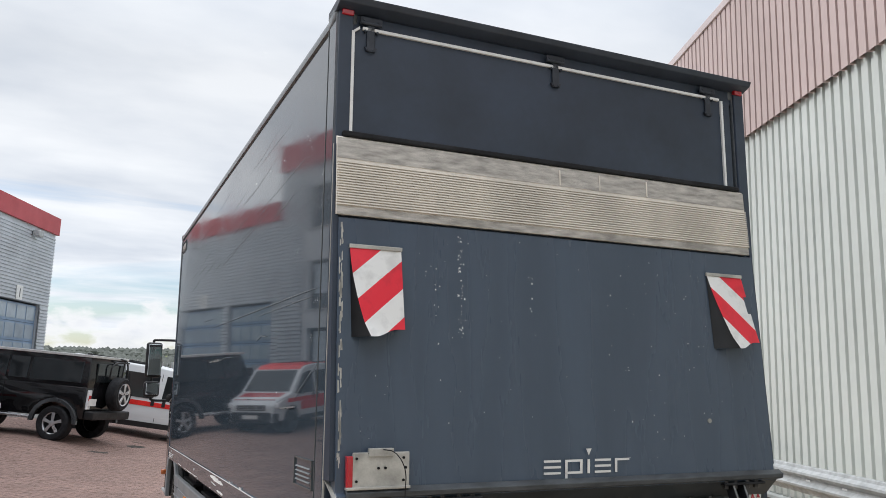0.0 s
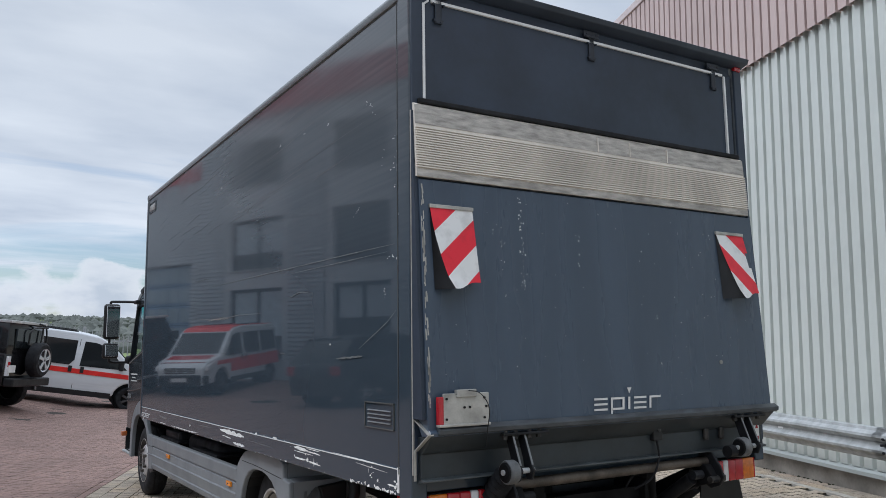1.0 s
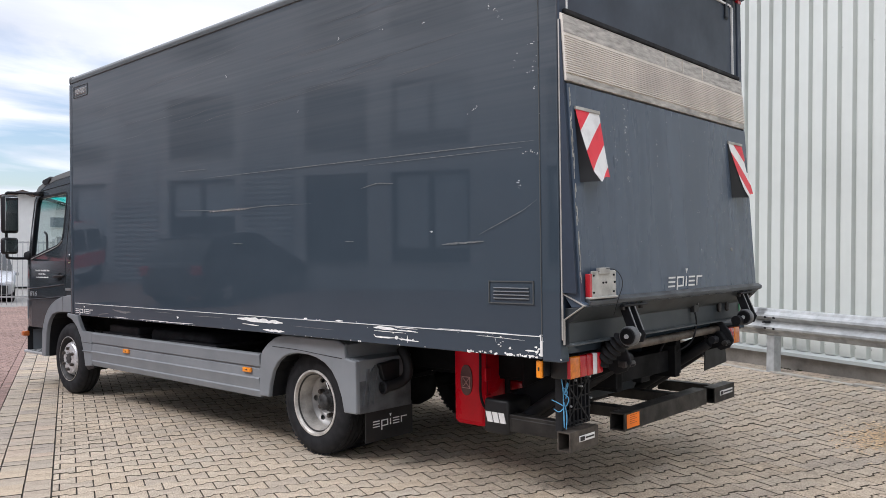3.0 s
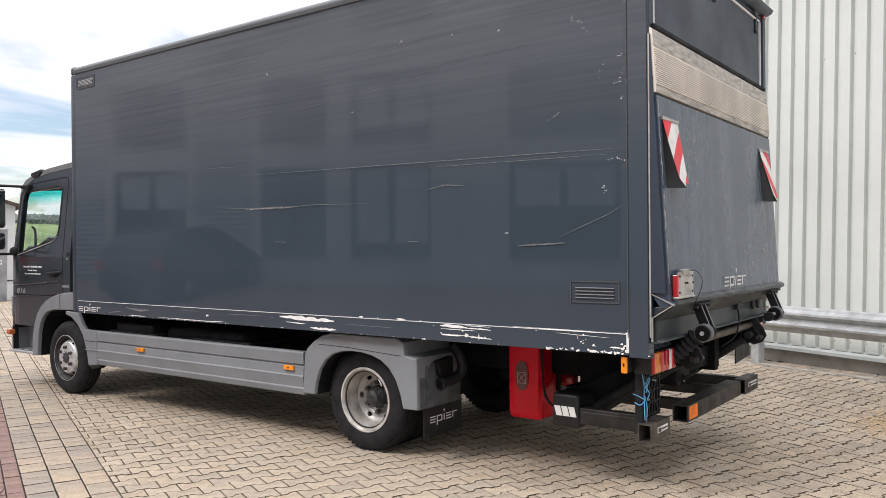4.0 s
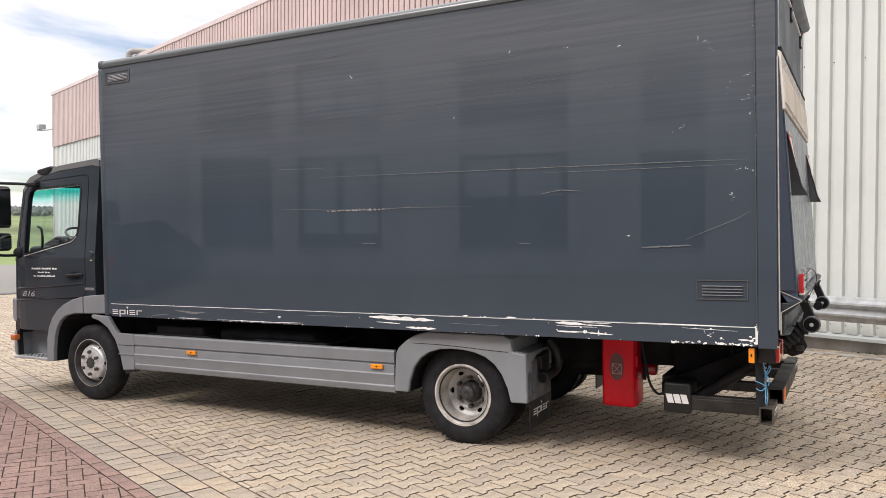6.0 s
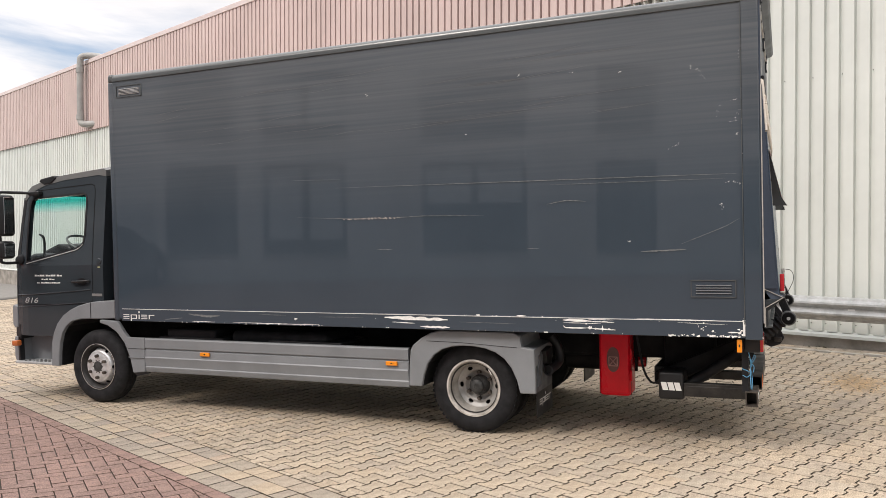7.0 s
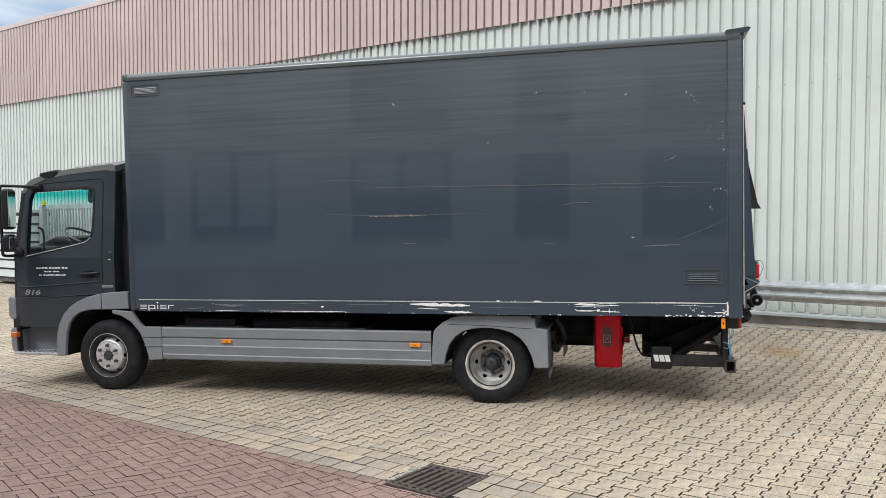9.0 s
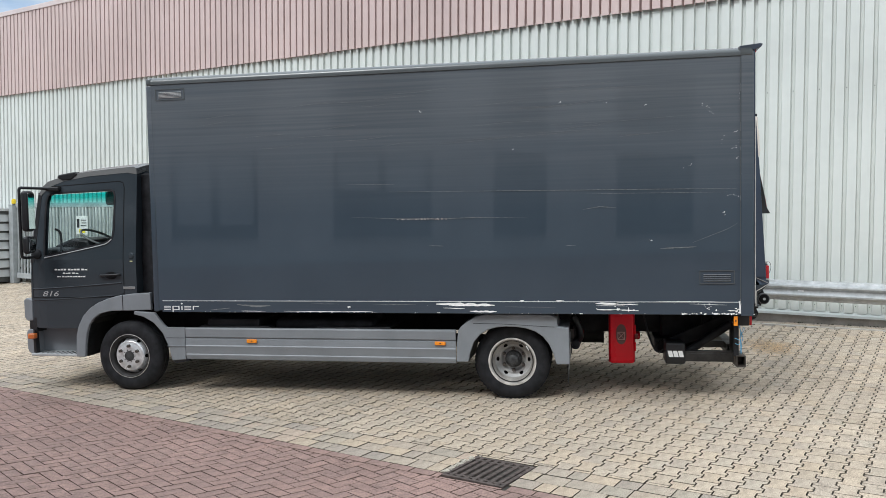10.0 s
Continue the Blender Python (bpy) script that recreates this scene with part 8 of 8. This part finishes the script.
def parked(x, y, heading):
    """Pose on the yard at a world place; heading in degrees clockwise from +y. Follows the fall of the paving."""
    h = radians(heading)
    f = Vector((math.sin(h), math.cos(h), 0))
    a = ground_z(x + f.x * 1.4, y + f.y * 1.4)
    b = ground_z(x - f.x * 1.4, y - f.y * 1.4)
    f.z = (a - b) / 2.8
    f.normalize()
    r = Vector((math.cos(h), -math.sin(h), 0))
    c = ground_z(x + r.x * 0.8, y + r.y * 0.8)
    d = ground_z(x - r.x * 0.8, y - r.y * 0.8)
    r.z = (c - d) / 1.6
    u = r.cross(f).normalized()
    r = f.cross(u)
    m = Matrix((r, f, u)).transposed().to_4x4()
    m.translation = (x, y, (a + b) / 2)
    return m


offroader("off_road_car", parked(-2.18, 18.22, -59))
delivery_van("van", parked(0.72, 21.18, 94) @ Matrix.Diagonal((1.09, 1.16, 1.02, 1)), car_red, car_redband, "white van with red bonnet and side band parked in the yard")
delivery_van("van", parked(-4.43, 17.5, 132) @ Matrix.Diagonal((0.86, 0.79, 0.84, 1)), car_red, car_redband, "white and red rescue van nose out before the offices", True)
p = wall_place(-16.0, 7.4)
hatchback("parked_car", parked(p.x, p.y, 291), car_grey, "dark grey car parked before the offices")
suv = hatchback("suv", parked(6.75, 29.1, 196), car_silver, "silver off-road car behind the bar fence", 0.34)
part("air_intake", box(-0.62, 0.62, 1.93, 2.075, 0.30, 0.60, 0.03), black_plastic, suv)

# ---- paving: red herringbone, a band of setts, interlocking blocks ----
# u = 0 is the edge of the red paving, v runs along it
PC, PS = math.cos(radians(22.4)), math.sin(radians(22.4))
BAND = 0.645
RED_EDGE, BORDER = 0.142, 0.040      # the red field ends in a border course of whole blocks
JOINT = 0.0035


def pave_world(u, v):
    x = -2.107 + u * PC + v * PS
    y = 2.305 - u * PS + v * PC
    return x, y


def block_mesh(ring, inset=0.003, depth=0.016):
    """Top and chamfered sides of one block whose outline is given round its middle."""
    n = len(ring)
    cx = sum(p[0] for p in ring) / n
    cy = sum(p[1] for p in ring) / n
    inner = []
    for i in range(n):
        a, b, c = Vector(ring[i - 1]), Vector(ring[i]), Vector(ring[(i + 1) % n])
        n1 = Vector((-(b - a).y, (b - a).x)).normalized()
        n2 = Vector((-(c - b).y, (c - b).x)).normalized()
        d = (n1 + n2)
        d = d / max(0.35, d.dot(d) / 2)
        inner.append((b.x + d.x * inset, b.y + d.y * inset))
    faces = [list(range(n, 2 * n))] + [[i, (i + 1) % n, n + (i + 1) % n, n + i] for i in range(n)]
    return inner, faces, -depth


def soil_sides(me, mat, u=(1.0, 0.0), narrow_ends=False, dirt=None):
    """Tops in the block's own material, the sides dark with joint dirt."""
    me.update()
    me.materials.clear()
    me.materials.append(mat)
    me.materials.append(dirt or joint_dirt)
    me.materials.append(joint_pale)
    me.polygons.foreach_set("material_index", [0 if p.normal.z > 0.9 else (2 if abs(p.normal.x * u[0] + p.normal.y * u[1]) > 0.62 and narrow_ends else 1) for p in me.polygons])


class Field:
    """Collects blocks: the near ones as objects that share a mesh, the rest in one mesh."""
    def __init__(self):
        self.v, self.f = [], []

    def add(self, ring, jig):
        inner, faces, dz = block_mesh(ring)
        o = len(self.v)
        cx = sum(p[0] for p in ring) / len(ring)
        cy = sum(p[1] for p in ring) / len(ring)
        tx, ty, tz = jig
        for pts, z in ((ring, dz), (inner, 0.0)):
            for a, b in pts:
                x, y = pave_world(a, b)
                self.v.append((x, y, ground_z(x, y) + z + tz + tx * (a - cx) + ty * (b - cy)))
        self.f += [[o + i for i in f] for f in faces]


def own_block(ring, parent, mat, mesh_key, cache, jig):
    cx = sum(p[0] for p in ring) / len(ring)
    cy = sum(p[1] for p in ring) / len(ring)
    if mesh_key not in cache:
        loc = [(a - cx, b - cy) for a, b in ring]
        inner, faces, dz = block_mesh(loc)
        me = bpy.data.meshes.new("paving_block")
        me.from_pydata([(a, b, dz) for a, b in loc] + [(a, b, 0.0) for a, b in inner], [], faces)
        soil_sides(me, mat, (1.0, 0.0), mesh_key[0] == "y", joint_red if mesh_key[0] == "r" else None)
        cache[mesh_key] = me
    ob = new("paving_block", cache[mesh_key])
    x, y = pave_world(cx, cy)
    gx = (ground_z(x + 0.1, y) - ground_z(x - 0.1, y)) / 0.2
    gy = (ground_z(x, y + 0.1) - ground_z(x, y - 0.1)) / 0.2
    up = Vector((-gx + jig[0], -gy + jig[1], 1)).normalized()
    fy = Vector((PS, PC, 0))
    fx = fy.cross(up).normalized()
    fy = up.cross(fx)
    m = Matrix((fx, fy, up)).transposed().to_4x4()
    m.translation = (x, y, ground_z(x, y) + jig[2])
    ob.parent = parent
    ob.matrix_local = m
    return ob


def jitter(k=1.0):
    return (random.gauss(0, 0.006) * k, random.gauss(0, 0.006) * k, random.gauss(0, 0.0009) * k)


GRATE = (0.07, 0.61, -0.97, -0.45)


def round_grate(a0, a1, b0, b1):
    """The pieces of a sett that are left beside the frame of the grate."""
    g0, g1, h0, h1 = GRATE
    if a1 <= g0 or a0 >= g1 or b1 <= h0 or b0 >= h1:
        return [(a0, a1, b0, b1)]
    out = []
    if b0 < h0:
        out.append((a0, a1, b0, h0))
    if b1 > h1:
        out.append((a0, a1, h1, b1))
    c0, c1 = max(b0, h0), min(b1, h1)
    if a0 < g0:
        out.append((a0, g0, c0, c1))
    if a1 > g1:
        out.append((g1, a1, c0, c1))
    return [r for r in out if min(r[1] - r[0], r[3] - r[2]) > 0.03]


random.seed(31)
pav_y = thing("pavement_blocks", "sandy interlocking concrete blocks of the yard", "pavement", kind="structure")
pav_b = thing("pavement_band", "band of mixed grey and sandy setts along the red paving", "pavement", kind="structure")
pav_r = thing("pavement_red", "red herringbone block paving", "pavement", kind="structure")

def cut_at(ring, limit, side=1):
    """The part of a block's outline that lies below the limit in u (side 1) or above it (side -1)."""
    out = []
    for a, b in zip(ring, ring[1:] + ring[:1]):
        inside, after = side * a[0] <= side * limit, side * b[0] <= side * limit
        if inside:
            out.append(a)
        if inside != after:
            f = (limit - a[0]) / (b[0] - a[0])
            out.append((limit, a[1] + f * (b[1] - a[1])))
    return out


# interlocking blocks
PITCH, LEN, AMP = 0.1422, 0.200, 0.0135
field_y = Field()
cache = {}
count = 0
WAVE = [(0.0, 1), (0.20, 1), (0.30, -1), (0.70, -1), (0.80, 1), (1.0, 1)]
for k in range(-106, 206):
    off = 0.089 if k % 2 == 0 else 0.189
    v0, v1 = -0.226 + k * PITCH + 0.0030, -0.226 + (k + 1) * PITCH - 0.0030
    for j in range(2, 43):
        u0 = j * LEN + off
        a0, a1 = u0 + JOINT / 2, u0 + LEN - JOINT / 2
        if a1 < BAND + 0.018:
            continue
        left = [(a0 + (a1 - a0) * f, v0 - AMP * c) for f, c in WAVE]
        right = [(a0 + (a1 - a0) * f, v1 + AMP * c) for f, c in WAVE]
        whole = a0 > BAND + JOINT
        ring = left + right[::-1]
        if not whole:
            ring = cut_at(ring, BAND + JOINT, -1)
        x, y = pave_world((a0 + a1) / 2, (v0 + v1) / 2)
        w = WALL_INV @ Vector((x, y, 0))
        if w.x > -0.42 or w.y > 21.5:
            continue
        if whole and a0 < BAND + 2.2 and -2.9 < v0 < 1.0 and count < 300:
            own_block(ring, pav_y, paver_yellow, ("y", k % 2), cache, jitter())
            count += 1
        else:
            field_y.add(ring, jitter())
rest = cells(field_y.v, field_y.f, "paving_blocks", paver_yellow)
soil_sides(rest.data, paver_yellow, (PC, -PS), True)
rest.parent = pav_y
tagged(rest, "many sandy interlocking blocks", kind="stuff")

# band of setts in three courses
count = 0
field_b = Field()
for row, (a, b) in enumerate(((RED_EDGE, 0.312), (0.312, 0.482), (0.482, BAND))):
    v = -14.5 + row * 0.07
    while v < 26:
        ln = random.choice((0.125, 0.16, 0.165, 0.20, 0.23, 0.25))
        for a0, a1, b0, b1 in round_grate(a, b, v, v + ln):
            ring = [(a0 + 0.002, b0 + 0.002), (a1 - 0.002, b0 + 0.002), (a1 - 0.002, b1 - 0.002), (a0 + 0.002, b1 - 0.002)]
            ring = [(p[0] + random.uniform(-0.0014, 0.0014), p[1] + random.uniform(-0.0014, 0.0014)) for p in ring]
            if -4.5 < v < 12 and count < 300:
                own_block(ring, pav_b, paver_band, ("b", count), cache, jitter())
                count += 1
            else:
                field_b.add(ring, jitter())
        v += ln
rest = cells(field_b.v, field_b.f, "band_setts", paver_band)
soil_sides(rest.data, paver_band)
rest.parent = pav_b
tagged(rest, "setts of the band further off", kind="stuff")

# red herringbone, 0.2 by 0.1, laid askew to the edge, with a border course along it
field_r = Field()
count = 0
S = 0.1015
SKEW_C, SKEW_S = math.cos(radians(14.0)), math.sin(radians(14.0))


for i in range(-150, 80):
    for j in range(-190, 270):
        # herringbone: a block starts at (i, j) lying along one axis or the other
        q = (i - j) % 4
        if q == 0:
            a0, a1, b0, b1, key = i, i + 2, j, j + 1, "ru"
        elif q == 3:
            a0, a1, b0, b1, key = i, i + 1, j, j + 2, "rv"
        else:
            continue
        g = 0.0012
        ring = [(p * S * SKEW_C + r * S * SKEW_S, -p * S * SKEW_S + r * S * SKEW_C) for p, r in ((a0 + g / S, b0 + g / S), (a1 - g / S, b0 + g / S), (a1 - g / S, b1 - g / S), (a0 + g / S, b1 - g / S))]
        lo, hi = min(p[0] for p in ring), max(p[0] for p in ring)
        v_mid = sum(p[1] for p in ring) / 4
        if lo > BORDER - 0.025 or lo < -14.5 or v_mid < -15 or v_mid > 24:
            continue
        x, y = pave_world((lo + hi) / 2, v_mid)
        w = WALL_INV @ Vector((x, y, 0))
        if w.x < OFF_X + 0.3 or y < -15 or y > 24:
            continue
        cut = hi > BORDER - g
        if cut:
            ring = cut_at(ring, BORDER - g)
        if not cut and lo > -2.3 and -2.0 < v_mid < 1.2 and count < 240:
            own_block(ring, pav_r, paver_red, key, cache, jitter(0.8))
            count += 1
        else:
            field_r.add(ring, jitter(0.8))
v, near_blocks = -14.6, 0
while v < 24:
    for a0, a1, b0, b1 in round_grate(BORDER, RED_EDGE, v, v + 2 * S):
        ring = [(a0 + 0.0016, b0 + 0.0016), (a1 - 0.0016, b0 + 0.0016), (a1 - 0.0016, b1 - 0.0016), (a0 + 0.0016, b1 - 0.0016)]
        if -3.0 < v < 3.0 and (a1 - a0, b1 - b0) == (RED_EDGE - BORDER, v + 2 * S - v) and near_blocks < 60:
            own_block(ring, pav_r, paver_red, "rb", cache, jitter(0.8))
            near_blocks += 1
        else:
            field_r.add(ring, jitter(0.8))
    v += 2 * S
rest = cells(field_r.v, field_r.f, "red_blocks", paver_red)
soil_sides(rest.data, paver_red, dirt=joint_red)
rest.parent = pav_r
tagged(rest, "many red herringbone blocks", kind="stuff")

# gully grate
gx, gy = pave_world(0.34, -0.71)
grate = thing("drain_grate", "rusty cast iron drain grate set in the paving", "grate", Matrix.Translation((gx, gy, ground_z(gx, gy) + 0.002)) @ pose(0, 0, 0, 0, 0, -22.4))
cast = plain("cast_iron", (0.105, 0.082, 0.072), 0.65, 0.2, 0.3, 16, 0.4)
rim = bmesh.new()
for a in ((-0.262, 0.262, -0.252, -0.222), (-0.262, 0.262, 0.222, 0.252), (-0.262, -0.234, -0.222, 0.222), (0.234, 0.262, -0.222, 0.222)):
    box(a[0], a[1], a[2], a[3], -0.05, 0.004, 0.003, bm=rim)
part("rim", rim, cast, grate)
for i in range(7):
    v = -0.19 + i * 0.0633
    part("bar", box(-0.234, 0.234, v - 0.0165, v + 0.0165, -0.035, 0.003, 0.004), cast, grate)
for u in (-0.190, 0.190):
    part("cross_bar", box(u - 0.012, u + 0.012, -0.222, 0.222, -0.045, -0.001, 0.002), cast, grate)
part("pit", box(-0.234, 0.234, -0.222, 0.222, -0.30, -0.28), chassis_black, grate)
random.seed(44)
lumps = bmesh.new()
for i in range(130):
    own = bmesh.new()
    bmesh.ops.create_icosphere(own, subdivisions=1, radius=random.uniform(0.003, 0.011))
    for v in own.verts:
        v.co *= random.uniform(0.7, 1.25)
    join(lumps, own, Matrix.Translation((random.uniform(-0.20, 0.22), 0.262 + random.gauss(0, 0.013), 0.004)))
tagged(part("mortar_lumps", lumps, plain("pale_mortar", (0.50, 0.46, 0.38), 0.95, 0.0, 0.2, 30, 0.4), grate), "pale crumbled mortar along the frame", kind="stuff")

# light kerb edging and weeds at the foot of the hall
edging = thing("edging", "pale concrete edging strip by the hall", "edging", kind="structure")
ed_mat = plain("edging_concrete", (0.44, 0.41, 0.36), 0.9, 0.0, 0.2, 5, 0.3)
for i in range(36):
    y0 = -9.0 + i
    p0 = wall_place(-0.36, y0 + 0.5)
    e = part("edging_stone", box(-0.41, -0.33, y0 + 0.004, y0 + 0.996, -0.05, 0.008, 0.006), ed_mat, edging)
    e.matrix_world = Matrix.Translation((0, 0, ground_z(p0.x, p0.y))) @ WALL
field_w = Field()
for i in range(180):
    for j in range(2):
        y0 = -9.0 + 0.2 * i + 0.1 * j
        a0 = -0.33 + 0.145 * j
        c = [wall_place(a, b) for a, b in ((a0 + 0.004, y0 + 0.004), (a0 + 0.141, y0 + 0.004), (a0 + 0.141, y0 + 0.196), (a0 + 0.004, y0 + 0.196))]
        o = len(field_w.v)
        for z, k in ((-0.012, 0.0), (0.0, 0.05)):
            m_ = sum((Vector((p.x, p.y)) for p in c), Vector((0, 0))) / 4
            for p in c:
                q = Vector((p.x, p.y)).lerp(m_, k)
                field_w.v.append((q.x, q.y, ground_z(q.x, q.y) + z))
        field_w.f += [[o + 4, o + 5, o + 6, o + 7]] + [[o + t, o + (t + 1) % 4, o + 4 + (t + 1) % 4, o + 4 + t] for t in range(4)]
rw = cells(field_w.v, field_w.f, "wall_setts", paver_band)
tagged(rw, "row of setts between edging and plinth", "paving", kind="stuff")
moss = bmesh.new()
random.seed(9)
for i in range(520):
    y = random.uniform(-9, 14) + random.gauss(0, 0.2)
    if noise.noise((y * 0.8, 0, 4)) < -0.05:
        continue
    p = wall_place(-0.045 - abs(random.gauss(0, 0.02)), y)
    own = bmesh.new()
    bmesh.ops.create_icosphere(own, subdivisions=1, radius=random.uniform(0.006, 0.02))
    for v in own.verts:
        v.co.z *= 0.6
        v.co *= random.uniform(0.7, 1.2)
    join(moss, own, Matrix.Translation((p.x, p.y, ground_z(p.x, p.y) + 0.004)))
tagged(mesh_ob("moss", moss, plain("moss_dark", (0.045, 0.045, 0.025), 0.95, 0.0, 0.3, 40)), "dark moss and dirt along the plinth", "moss", kind="stuff")

# spilt sand in the joints behind the truck
random.seed(61)
SAND_X, SAND_Y = 3.12, -1.55
sand_mat = plain("spilt_sand", (0.78, 0.55, 0.32), 0.95, 0.0, 0.2, 60, 0.3)
sv, sf = [], []
for i in range(1500):
    x, y = SAND_X + random.gauss(0, 0.22), SAND_Y + random.gauss(0, 0.15)
    r, n0 = random.uniform(0.004, 0.015), len(sv)
    z = ground_z(x, y) + random.uniform(0.0050, 0.0075)
    for k in range(5):
        a = 2 * math.pi * k / 5 + i
        q = r * random.uniform(0.5, 1.1)
        sv.append((x + q * math.cos(a), y + q * math.sin(a), z))
    sf.append([n0 + k for k in range(5)])
tagged(cells(sv, sf, "spilt_sand", sand_mat), "thin scatter of yellow sand on the paving", "sand", kind="stuff")
